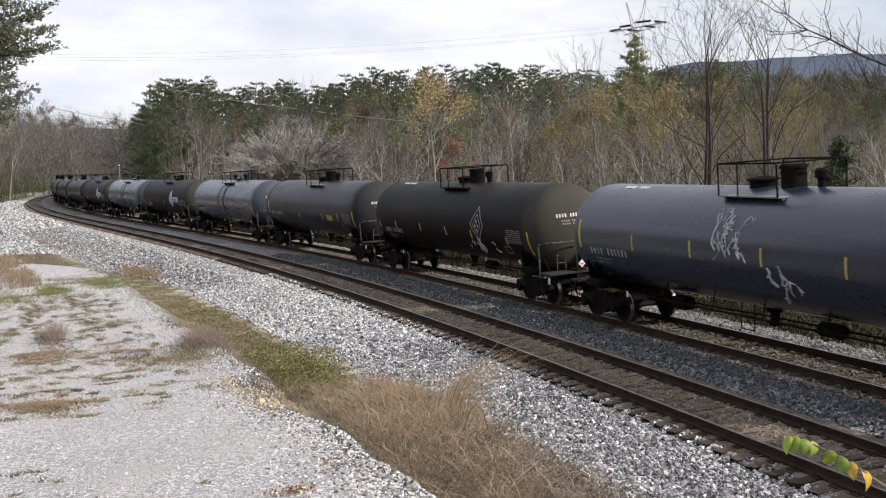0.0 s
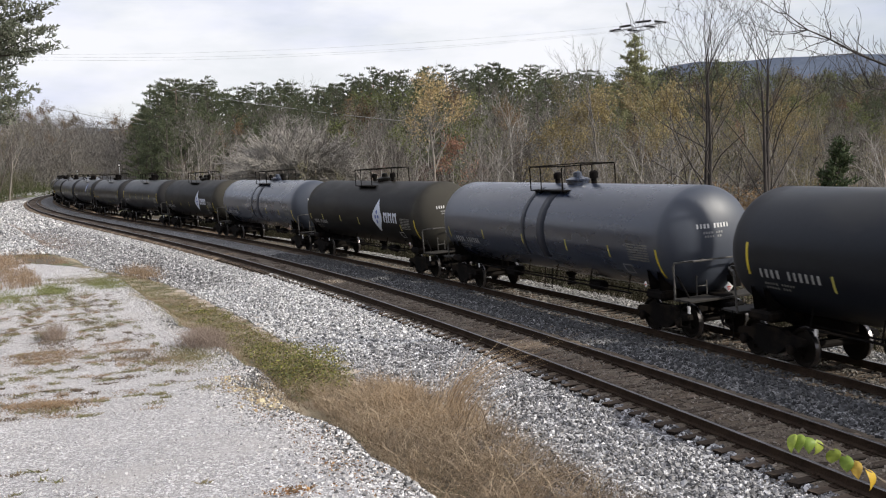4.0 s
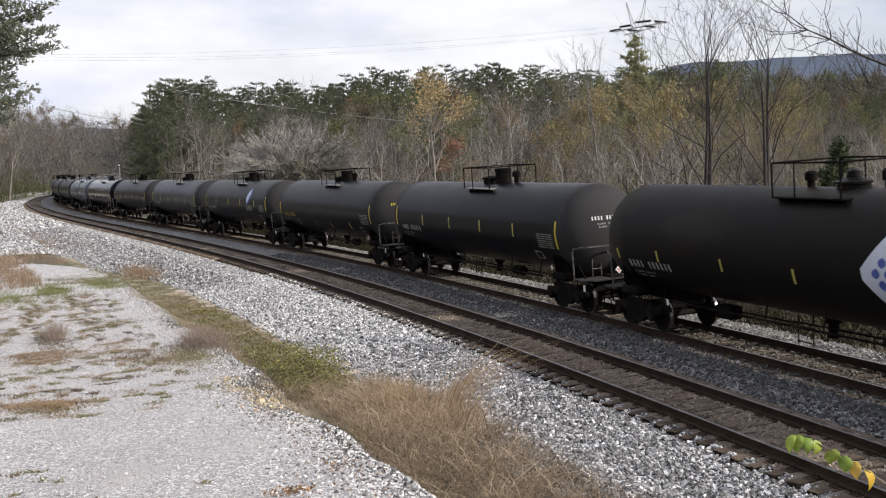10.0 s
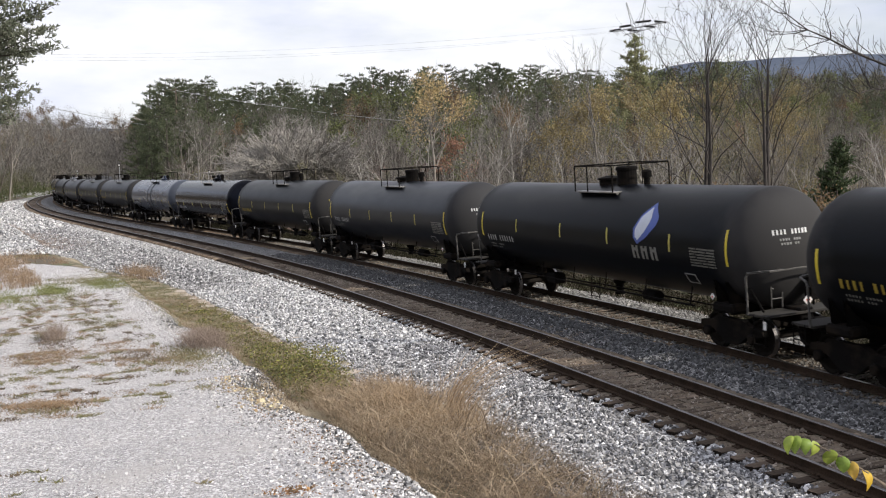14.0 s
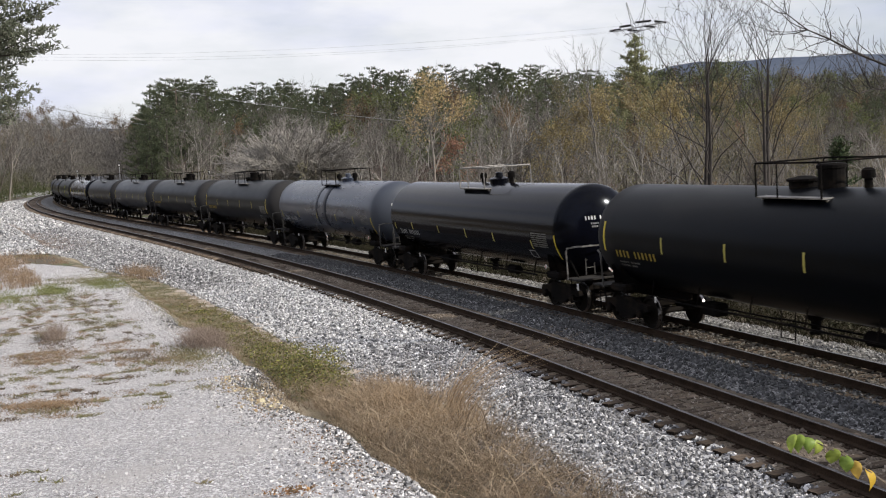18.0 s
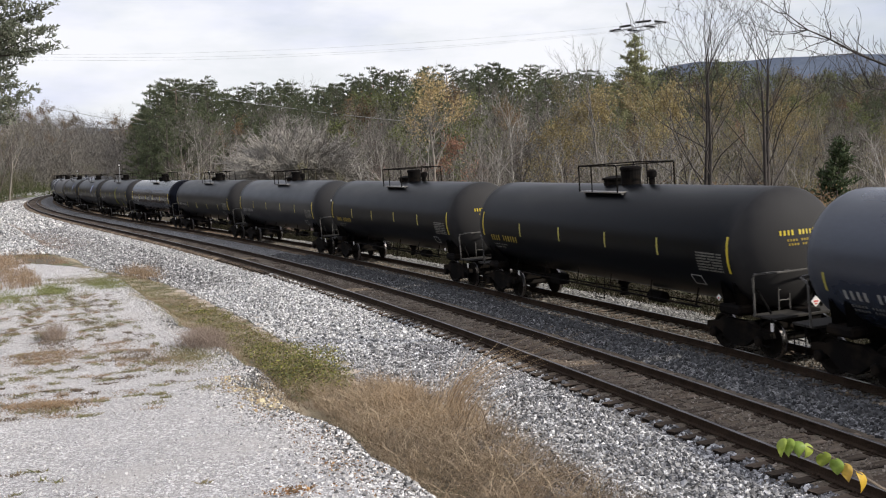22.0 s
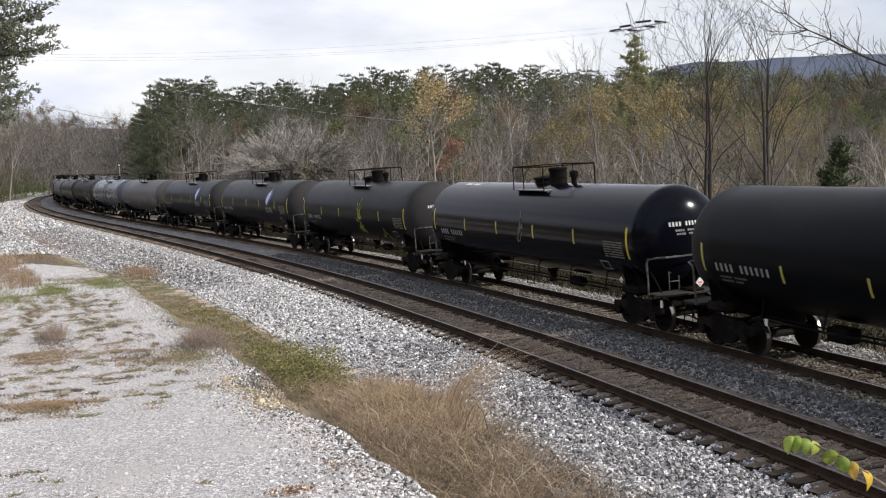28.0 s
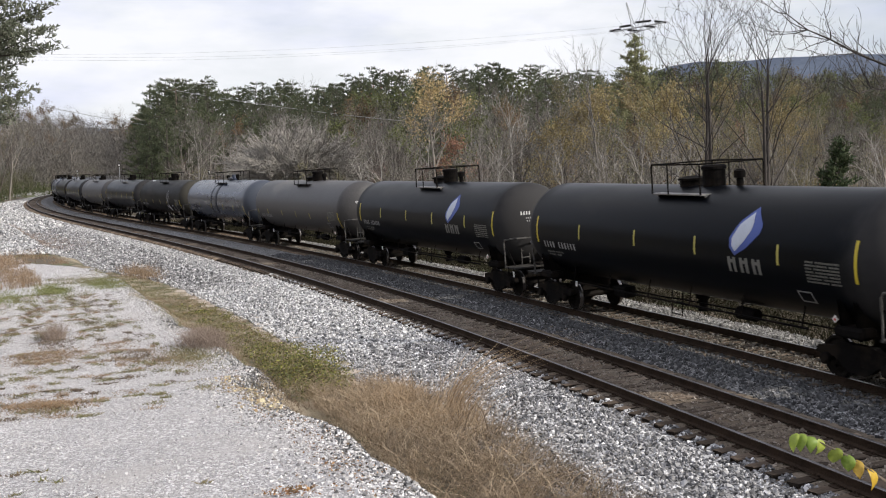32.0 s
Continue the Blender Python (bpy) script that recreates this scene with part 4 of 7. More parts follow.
        pl = part("placard", bm, M_PLACARD, car, "white diamond hazard placard")
        bm = bmesh.new()
        c, s3 = Vector(pos) + off, 0.07
        if along == "x":
            box(bm, c.x, c.x + 0.004, c.y - 0.06, c.y + 0.06, c.z - 0.018, c.z + 0.018)
            box(bm, c.x, c.x + 0.004, c.y - 0.035, c.y + 0.035, c.z - 0.075, c.z - 0.045)
        else:
            box(bm, c.x - 0.03, c.x + 0.03, c.y - 0.004, c.y, c.z - 0.03, c.z + 0.01)
        part("placard_symbol", bm, M_RED, pl)
    for rx, ry, rz, rh in ((8.58, -1.26, 0.90, 0.20), (-5.15, -1.16, 0.98, 0.16)):
        bm = bmesh.new()
        box(bm, rx - 0.05, rx + 0.05, ry - 0.012, ry + 0.012, rz - rh / 2, rz + rh / 2, 0.004)
        part("reflector", bm, M_PLACARD, car, "small white reflector")
    for bx in (-TRUCK, TRUCK):
        bm = bmesh.new()
        box(bm, bx - 0.42, bx + 0.42, -1.30, -0.85, 1.02, 1.26, 0.06)
        part("bolster_end", bm, M_UNDER, car)
    bm = bmesh.new()
    for yy in (-0.62, -0.30):
        tube(bm, [(8.05, yy, 1.17), (8.05, yy, 2.14)], 0.02, 5)
    for zz in (1.4, 1.65, 1.9, 2.08):
        tube(bm, [(8.05, -0.62, zz), (8.05, -0.30, zz)], 0.014, 5)
    part("end_ladder", bm, M_RAILING, car)
    # emblem of the owner, as plain shapes
    em = style.get("emblem")
    ex, ez = style.get("emblem_at", (3.88, 3.08))
    if em == "drop":
        bm = bmesh.new()
        shape_on_skin(bm, [(0.05, 0.76), (-0.26, 0.40), (-0.60, 0.0), (-0.56, -0.22), (0.05, -0.76), (0.60, -0.22), (0.62, 0.0), (0.32, 0.40)], ex, ez)
        part("emblem", bm, M_PALEBLUE, car, "pale blue-white drop-shaped emblem")
        bm = bmesh.new()
        for a, b in ((0, 0.16), (-0.17, -0.06), (0.17, -0.06), (0, -0.28)):
            shape_on_skin(bm, [(a + 0.11 * math.cos(t), b + 0.11 * math.sin(t)) for t in np.linspace(0, 5.5, 8)], ex, ez, 0.016)
        part("emblem_petals", bm, M_BLUE, car)
        bm = bmesh.new()
        for k in range(3):
            x0 = ex + 1.05 + 0.56 * k
            on_skin(bm, x0 - 0.15, ez - 0.06, 0.13, 0.46, 0.008)
            on_skin(bm, x0 + 0.15, ez - 0.06, 0.13, 0.46, 0.008)
            on_skin(bm, x0, ez + 0.08, 0.18, 0.11, 0.007)
        tagged(part("emblem_lettering", bm, M_PALEBLUE, car), kind="stuff")
    elif em == "leaf":
        bm = bmesh.new()
        shape_on_skin(bm, [(0.12, 0.58), (-0.30, 0.26), (-0.56, -0.12), (-0.54, -0.36), (-0.34, -0.54), (0.10, -0.34), (0.52, 0.0), (0.56, 0.20)], ex, ez)
        part("emblem", bm, M_BLUE, car, "blue leaf-shaped emblem with a pale blade")
        bm = bmesh.new()
        shape_on_skin(bm, [(0.10, 0.47), (-0.26, 0.20), (-0.46, -0.14), (-0.44, -0.33), (-0.31, -0.44), (0.02, -0.18), (0.20, 0.06), (0.22, 0.22)], ex, ez, 0.014)
        part("emblem_blade", bm, M_PALEBLUE, car)
        bm = bmesh.new()
        for k in range(3):
            x0 = ex - 0.48 + 0.46 * k
            on_skin(bm, x0 - 0.10, ez - 0.76, 0.10, 0.36, 0.008)
            on_skin(bm, x0 + 0.10, ez - 0.76, 0.10, 0.36, 0.008)
            on_skin(bm, x0, ez - 0.68, 0.16, 0.08, 0.007)
        tagged(part("emblem_lettering", bm, M_PANEL, car), kind="stuff")
    elif em == "diamond":
        bm = bmesh.new()
        for r0, r1 in ((1.0, 0.90), (0.62, 0.54)):
            o1 = [(0.08 * r0, 0.70 * r0), (-0.56 * r0, 0.04), (-0.06 * r0, -0.70 * r0), (0.58 * r0, 0)]
            o2 = [(0.08 * r1, 0.70 * r1), (-0.56 * r1, 0.04), (-0.06 * r1, -0.70 * r1), (0.58 * r1, 0)]
            for k in range(4):
                shape_on_skin(bm, [o1[k], o1[(k + 1) % 4], o2[(k + 1) % 4], o2[k]], ex, ez)
        for a, b in ((0, 0.14), (-0.12, -0.03), (0.12, -0.03), (0, -0.2)):
            shape_on_skin(bm, [(a + 0.08 * math.cos(t), b + 0.09 * math.sin(t)) for t in np.linspace(0, 5.5, 7)], ex, ez, 0.012)
        part("emblem", bm, M_LETTER, car, "white outlined diamond emblem")
    if style.get("head_tag"):
        bm = bmesh.new()
        for a, b, c, d in ((0.48, 3.42, 0.60, 2.98), (0.60, 2.98, 0.72, 3.30), (0.60, 3.30, 0.86, 3.24), (0.78, 3.36, 0.80, 2.92), (0.92, 3.22, 0.94, 2.86), (0.80, 3.10, 0.94, 3.06), (1.04, 3.10, 1.02, 2.82)):
            pts = [(a + (c - a) * t, b + (d - b) * t) for t in np.linspace(0, 1, 5)]
            tube(bm, [(head_point(y, z), y, z) for y, z in pts], 0.03, 5)
        part("graffiti", bm, M_WHITE, car, "white graffiti sprayed on the tank's end")
    gf = style.get("graffiti")
    if gf:
        bm = bmesh.new()
        for gx, gzc, gw, gh, n in [q for q in gf for _ in range(q[4])]:
            p0 = (gx + rnd.uniform(-gw, gw), gzc + rnd.uniform(-gh, gh))
            pts = [p0]
            for _ in range(4):
                pts.append((pts[-1][0] + rnd.uniform(-0.16, 0.16), min(3.6, max(1.3, pts[-1][1] + rnd.uniform(-0.22, 0.22)))))
            tube(bm, [(a, tank_y(b, 0.0), b) for a, b in pts], 0.016 * rnd.uniform(0.7, 2.0), 4)
        tagged(part("graffiti", bm, M_GREEN if style.get("green") else M_PANEL if style.get("dull_tag") else M_GRAFFITI, car, "sprayed graffiti scrawl"), kind="stuff")
    return car


LEAF_STRIPS = [(-7.1, 0.85, 2.66), (-4.2, 0.44, 2.70), (-1.0, 0.44, 2.70), (1.9, 0.46, 2.68), (5.1, 0.46, 2.66), (7.52, 0.88, 2.67)]
LOW_STRIPS = [(-7.1, 0.75, 2.5), (-4.2, 0.36, 2.15), (-1.15, 0.36, 2.15), (2.83, 0.36, 2.25), (5.26, 0.38, 2.26), (7.53, 0.80, 2.24)]
FOOT_STRIPS = [(-7.35, 0.75, 2.5), (-4.4, 0.34, 1.80), (-1.45, 0.34, 1.78), (1.2, 0.34, 1.80), (4.2, 0.36, 1.88), (7.36, 0.88, 2.56)]
BLUE_STRIPS = [(-7.2, 0.4, 2.2), (-3.97, 0.34, 2.26), (-0.67, 0.34, 2.28), (2.39, 0.36, 2.25), (4.97, 0.36, 2.22), (7.45, 0.80, 2.02)]
SLOPE_STRIPS = [(-7.2, 0.7, 2.4), (-4.12, 0.40, 2.22), (-1.37, 0.40, 2.20), (1.68, 0.40, 2.17), (4.7, 0.40, 2.16), (7.4, 0.85, 2.4)]
LOOKS = {
    "scrawled": (M_BLUEGREY, M_LETTER, dict(seed=2, roof_marks=1, graffiti=[(0.15, 2.95, 0.55, 0.45, 30), (2.2, 2.0, 0.9, 0.12, 9)], dome_dx=0.5), "blue-grey tank car with white graffiti, moving in the train"),
    "diamond": (M_BROWNBLACK, M_LETTER, dict(seed=3, roof_marks=1, graffiti=[(3.6, 1.75, 1.3, 0.16, 9)], emblem="diamond", emblem_at=(3.58, 2.58), few=1), "dusty brown-black tank car with an outlined diamond emblem"),
    "tall_strips": (M_DARKGREY, M_LETTER, dict(seed=14, yellow_panel=1, strips=LOW_STRIPS, panel_z=2.42), "dull charcoal tank car with a yellow warning panel"),
    "low_marks": (M_BLACK, M_YLETTER, dict(seed=15, dome_dx=0.3, strips=FOOT_STRIPS), "black tank car with yellow lettering and low yellow strips"),
    "plain": (M_DARKGREY, M_LETTER, dict(seed=4), "dull charcoal tank car with yellow strips, moving in the train"),
    "blue": (M_BLUEGREY, M_LETTER, dict(seed=5, few=1, small_fittings=1, strips=BLUE_STRIPS, stains=((-0.55, 0.30), (0.75, 0.55))), "faded blue-grey tank car, moving in the train"),
    "drop": (M_BROWNBLACK, M_LETTER, dict(seed=6, emblem="drop", emblem_at=(3.2, 2.57), few=1, small_fittings=1), "dusty black tank car with a pale drop emblem"),
    "drop_tagged": (M_BROWNBLACK, M_LETTER, dict(seed=6, head_tag=1, emblem="drop", emblem_at=(3.2, 2.57), few=1, small_fittings=1), "dusty black tank car with a drop emblem and white graffiti"),
    "black": (M_BLACK, M_LETTER, dict(seed=7), "black tank car with yellow reflective strips"),
    "low_black": (M_BLACK, M_LETTER, dict(seed=16, strips=SLOPE_STRIPS), "black tank car with white lettering and slanting yellow strips"),
    "yellow_marks": (M_BLACK, M_YLETTER, dict(seed=8, dome_dx=0.3), "black tank car with yellow lettering and strips"),
    "leaf": (M_BLACK, M_LETTER, dict(seed=9, emblem="leaf", emblem_at=(3.88, 3.08), panel_z=2.58, strips=LEAF_STRIPS), "black tank car with a pale blue leaf emblem"),
    "gloss": (M_GLOSS, M_LETTER, dict(seed=10, few=1, bright_rail=1, small_fittings=1), "glossy black tank car that mirrors the sky"),
    "shiny": (M_GLOSS, M_LETTER, dict(seed=13, roof_marks=1, dull_tag=1, graffiti=[(0.55, 2.6, 0.10, 0.10, 4)]), "shiny black tank car with yellow strips"),
    "taupe": (M_TANGREY, M_LETTER, dict(seed=11, few=1), "dusty taupe-grey tank car, moving in the train"),
    "green_tag": (M_BLACK, M_LETTER, dict(seed=12, graffiti=[(1.55, 2.5, 0.28, 0.7, 18), (4.6, 1.7, 0.4, 0.1, 3)], green=1), "black tank car with yellow-green graffiti"),
}
# far end of each car's tank (arc length at 0 s), known here and there
ENDS = [(-2, -21.0), (0, 15.1), (4, 88.75), (5, 106.8), (8, 161.2), (12, 233.0), (14, 268.4), (17, 322.2), (20, 376.2), (46, 845.5)]
ORDER = {-1: "black", 0: "scrawled", 1: "diamond", 2: "tall_strips", 3: "blue", 4: "drop_tagged", 5: "blue", 6: "drop", 7: "black", 8: "low_marks", 9: "leaf",
         10: "plain", 11: "yellow_marks", 12: "gloss", 13: "blue", 14: "yellow_marks", 15: "yellow_marks", 16: "plain", 17: "low_black", 18: "shiny",
         19: "green_tag", 20: "leaf", 21: "leaf", 22: "taupe", 23: "blue", 24: "diamond", 25: "black", 26: "taupe", 27: "plain", 28: "black", 29: "blue",
         30: "yellow_marks", 31: "plain", 32: "taupe", 33: "black", 34: "blue", 35: "plain", 36: "black", 37: "taupe", 38: "black", 39: "plain", 40: "blue", 41: "black"}
SPEED = 11.19
CARS = []


def train():
    made = {}
    for n, kind in ORDER.items():
        end = np.interp(n, [e[0] for e in ENDS], [e[1] for e in ENDS])
        centre = end - 8.30
        if kind not in made:
            paint, marks, style, label = LOOKS[kind]
            car = tank_car(paint, marks, style)
            tagged(car, label, "tank car", "cars of the train")
            made[kind] = car
        else:
            car = copy_thing(made[kind], Matrix())
        CARS.append((centre, car))


def car_pose(s):
    """The car's pose with its two trucks on the line."""
    a, b = Vector(line(s - TRUCK, SPACING)), Vector(line(s + TRUCK, SPACING))
    d = (a - b).normalized()
    m = Matrix((( d.x, -d.y, 0), (d.y, d.x, 0), (0, 0, 1))).to_4x4()
    return Matrix.Translation((a + b) / 2) @ m @ Matrix.Rotation(CANT, 4, "X")


def motions():
    for centre, car in CARS:
        rows = [(t, car_pose(centre - SPEED * t)) for t in np.arange(0, L_CLIP + 0.01, 0.8)]
        walk(car, rows)
        # the wheels turn while the car is near; farther off they are out of sight
        t0, t1 = (centre - 46) / SPEED, (centre + 8) / SPEED
        ks = range(max(0, int(t0 * FPS)), min(int(L_CLIP * FPS), int(t1 * FPS)) + 1)
        if len(ks) < 2:
            continue
        for tk in [c for c in car.children if c.name.startswith("truck")]:
            for ws in [c for c in tk.children if c.name.startswith("wheelset")]:
                x = ws.location.x
                first, last = ks[0], ks[-1]
                rows = [(k / FPS, Matrix.Translation((x, 0, 0.457)) @ Matrix.Rotation((k - first) / FPS * SPEED / 0.457, 4, "Y")) for k in ks]
                if first > 0:
                    rows.insert(0, (0.0, rows[0][1]))
                if last < int(L_CLIP * FPS):
                    rows.append((L_CLIP, rows[-1][1]))
                walk(ws, rows)
    # the sapling nods in the wind
    k = 3.1 / 1872.5
    for br in SPRIG:
        at = br.location.copy()
        sway = ((0, 2, 0), (2, 4, -1), (3.5, 6, -3), (5.5, 9, -6), (6, 14, -7), (6.5, 9, -6), (7, 5, -4), (8, 3, -3), (9, 8, -6), (10, 5, -3), (10.5, 0, -1), (12, 3, -3), (13, 0, -1), (14, 3, -3), (14.5, 6, -6),
                (16.5, 9, -9), (17.5, 14, -10), (18, 6, -6), (18.5, 0, -1), (20, 1, -1), (20.5, 0, -1), (21, 5, -6), (22, -3, -1), (22.5, -5, 0), (24, -2, -1), (25.5, 0, -1), (27.5, 3, -4), (28.5, 3, -3),
                (29, 8, -6), (29.5, -2, 0), (30, 6, -3), (30.5, 11, -7), (31, 11, -7), (32, 8, -3))
        walk(br, [(t, Matrix.Translation(at) @ Matrix.Rotation(dx * k / 0.62, 4, "Y")) for t, dx, dy in sway])

# ---------------------------------------------------------------- trees
M_BARK = material("grey_bark", (0.27, 0.245, 0.215), 0.9, color2=(0.12, 0.105, 0.09), scale=3, detail_scale=20, per_object=0.3, stretch=(1, 1, 0.3))
M_DARKBARK = material("dark_bark", (0.095, 0.08, 0.068), 0.9, color2=(0.045, 0.038, 0.032), scale=3, detail_scale=20, per_object=0.25, stretch=(1, 1, 0.3))
M_PALEBARK = material("pale_bark", (0.38, 0.355, 0.32), 0.85, color2=(0.20, 0.186, 0.165), scale=3, detail_scale=20, stretch=(1, 1, 0.4))
M_TWIG = material("twigs", (0.20, 0.182, 0.165), 0.9, color2=(0.115, 0.105, 0.095), scale=2, detail_scale=10, per_object=0.3)
M_BLACKBARK = material("near_black_bark", (0.06, 0.05, 0.045), 0.9, color2=(0.028, 0.024, 0.022), scale=3, detail_scale=20, color3=(0.16, 0.14, 0.12), c3_scale=0.8, c3_amount=(0.6, 0.7), stretch=(1, 1, 0.3))
M_DARKTWIG = material("dark_twigs", (0.055, 0.047, 0.042), 0.9, color2=(0.03, 0.026, 0.024), scale=2, detail_scale=10)
M_PALETWIG = material("pale_twigs", (0.29, 0.272, 0.25), 0.9, color2=(0.19, 0.176, 0.16), scale=2, detail_scale=10)
M_PINE = island_material("pine_needles", [(0.056, 0.074, 0.042), (0.096, 0.114, 0.060), (0.070, 0.090, 0.052), (0.135, 0.140, 0.068)], 0.8, 0.15, per_object=0.25)
M_CEDAR = island_material("cedar_needles", [(0.036, 0.056, 0.026), (0.056, 0.082, 0.036), (0.085, 0.10, 0.045)], 0.85, 0.1)
M_BROWNLEAF = island_material("brown_leaves", [(0.15, 0.095, 0.055), (0.19, 0.13, 0.07), (0.12, 0.08, 0.05), (0.21, 0.15, 0.08)], 0.8, 0.3, per_object=0.3)
M_YELLOWLEAF = island_material("yellow_leaves", [(0.29, 0.24, 0.11), (0.21, 0.17, 0.085), (0.33, 0.26, 0.13), (0.15, 0.125, 0.06)], 0.8, 0.35, per_object=0.25)
M_GOLDLEAF = island_material("golden_leaves", [(0.46, 0.36, 0.18), (0.38, 0.29, 0.14), (0.52, 0.41, 0.22), (0.34, 0.23, 0.11)], 0.8, 0.35)
M_OLIVELEAF = island_material("olive_yellow_leaves", [(0.21, 0.19, 0.085), (0.16, 0.135, 0.075), (0.26, 0.225, 0.12), (0.12, 0.105, 0.055), (0.18, 0.18, 0.07)], 0.8, 0.35, per_object=0.25)
M_REDLEAF = island_material("russet_leaves", [(0.26, 0.13, 0.085), (0.32, 0.18, 0.125), (0.20, 0.11, 0.075)], 0.8, 0.3)
M_GREENLEAF = island_material("dull_green_leaves", [(0.10, 0.12, 0.045), (0.16, 0.17, 0.07), (0.07, 0.09, 0.03), (0.20, 0.19, 0.09)], 0.8, 0.35, per_object=0.2)


TALL = {}


class Soup:
    """Collects vertices and faces for one mesh."""

    def __init__(self):
        self.v, self.f = [], []

    def tube(self, pts, r0, r1, sides):
        n = len(pts)
        base = len(self.v)
        for i, p in enumerate(pts):
            a = pts[min(i + 1, n - 1)] - pts[max(i - 1, 0)]
            d = a.normalized()
            u = d.cross(Vector((0.13, 0.31, 1.0)) if abs(d.z) < 0.93 else Vector((1, 0.2, 0))).normalized()
            w = d.cross(u)
            r = r0 + (r1 - r0) * i / (n - 1)
            for k in range(sides):
                t = 6.28318 * k / sides
                q = p + u * (math.cos(t) * r) + w * (math.sin(t) * r)
                self.v.append((q.x, q.y, q.z))
        for i in range(n - 1):
            for k in range(sides):
                a, b = base + i * sides + k, base + i * sides + (k + 1) % sides
                self.f.append((a, b, b + sides, a + sides))

    def leaf(self, p, size, rnd):
        d = Vector((rnd.gauss(0, 1), rnd.gauss(0, 1), rnd.gauss(0, 0.7))).normalized()
        u = d.cross(Vector((rnd.gauss(0, 1), rnd.gauss(0, 1), rnd.gauss(0, 1)))).normalized() * size
        w = d.cross(u) * rnd.uniform(0.5, 0.8)
        b = len(self.v)
        for q in (p - u, p - w * 0.8 - d * size * 0.15, p + u, p + w * 0.8 - d * size * 0.15):
            self.v.append((q.x, q.y, q.z))
        self.f.append((b, b + 1, b + 2, b + 3))

    def tuft(self, p, axis, size, rnd, blades=5):
        """A bunch of needle blades."""
        for _ in range(blades):
            d = (axis + Vector((rnd.gauss(0, 0.7), rnd.gauss(0, 0.7), rnd.gauss(0.15, 0.6)))).normalized() * size * rnd.uniform(0.7, 1.3)
            w = d.cross(Vector((rnd.gauss(0, 1), rnd.gauss(0, 1), rnd.gauss(0, 1)))).normalized() * size * 0.22
            b = len(self.v)
            for q in (p - w * 0.4, p + w * 0.4, p + d * 0.6 + w, p + d):
                self.v.append((q.x, q.y, q.z))
            self.f += [(b, b + 1, b + 2), (b, b + 2, b + 3)]


def grow(rnd, start, d, length, radius, depth, wood, twigs, tips, up=0.12, split=(3, 5), wander=0.16, shrink=0.62, spread=0.75):
    """A limb and all that grows from it."""
    n = 4 if depth > 1 else 3
    pts, p, dd = [start], start.copy(), d.normalized()
    for _ in range(n):
        dd = (dd + Vector((rnd.gauss(0, wander), rnd.gauss(0, wander), rnd.gauss(up * 0.4, wander * 0.7)))).normalized()
        p = p + dd * (length / n)
        pts.append(p.copy())
    thin = radius * (0.55 if depth > 0 else 0.35)
    (wood if depth >= 2 else twigs).tube(pts, radius, thin, 6 if depth >= 3 else (4 if depth == 2 else 3))
    if depth <= 1:
        tips += [(q, dd) for q in pts[1:]]
    if depth == 0:
        return
    k = rnd.randint(*split)
    for i in range(k):
        f = rnd.uniform(0.35, 1.0) if i else 1.0
        j = min(n - 1, int(f * n))
        q = pts[j].lerp(pts[min(j + 1, n)], f * n - j if j < n else 1)
        side = Vector((rnd.gauss(0, 1), rnd.gauss(0, 1), rnd.gauss(0.2, 0.6))).normalized()
        nd = (dd * rnd.uniform(0.55, 0.95) + side * spread * rnd.uniform(0.6, 1.1) + Vector((0, 0, up))).normalized()
        grow(rnd, q, nd, length * shrink * rnd.uniform(0.75, 1.2), max(thin * rnd.uniform(0.55, 0.85), 0.008), depth - 1, wood, twigs, tips, up, split, wander, shrink, spread)


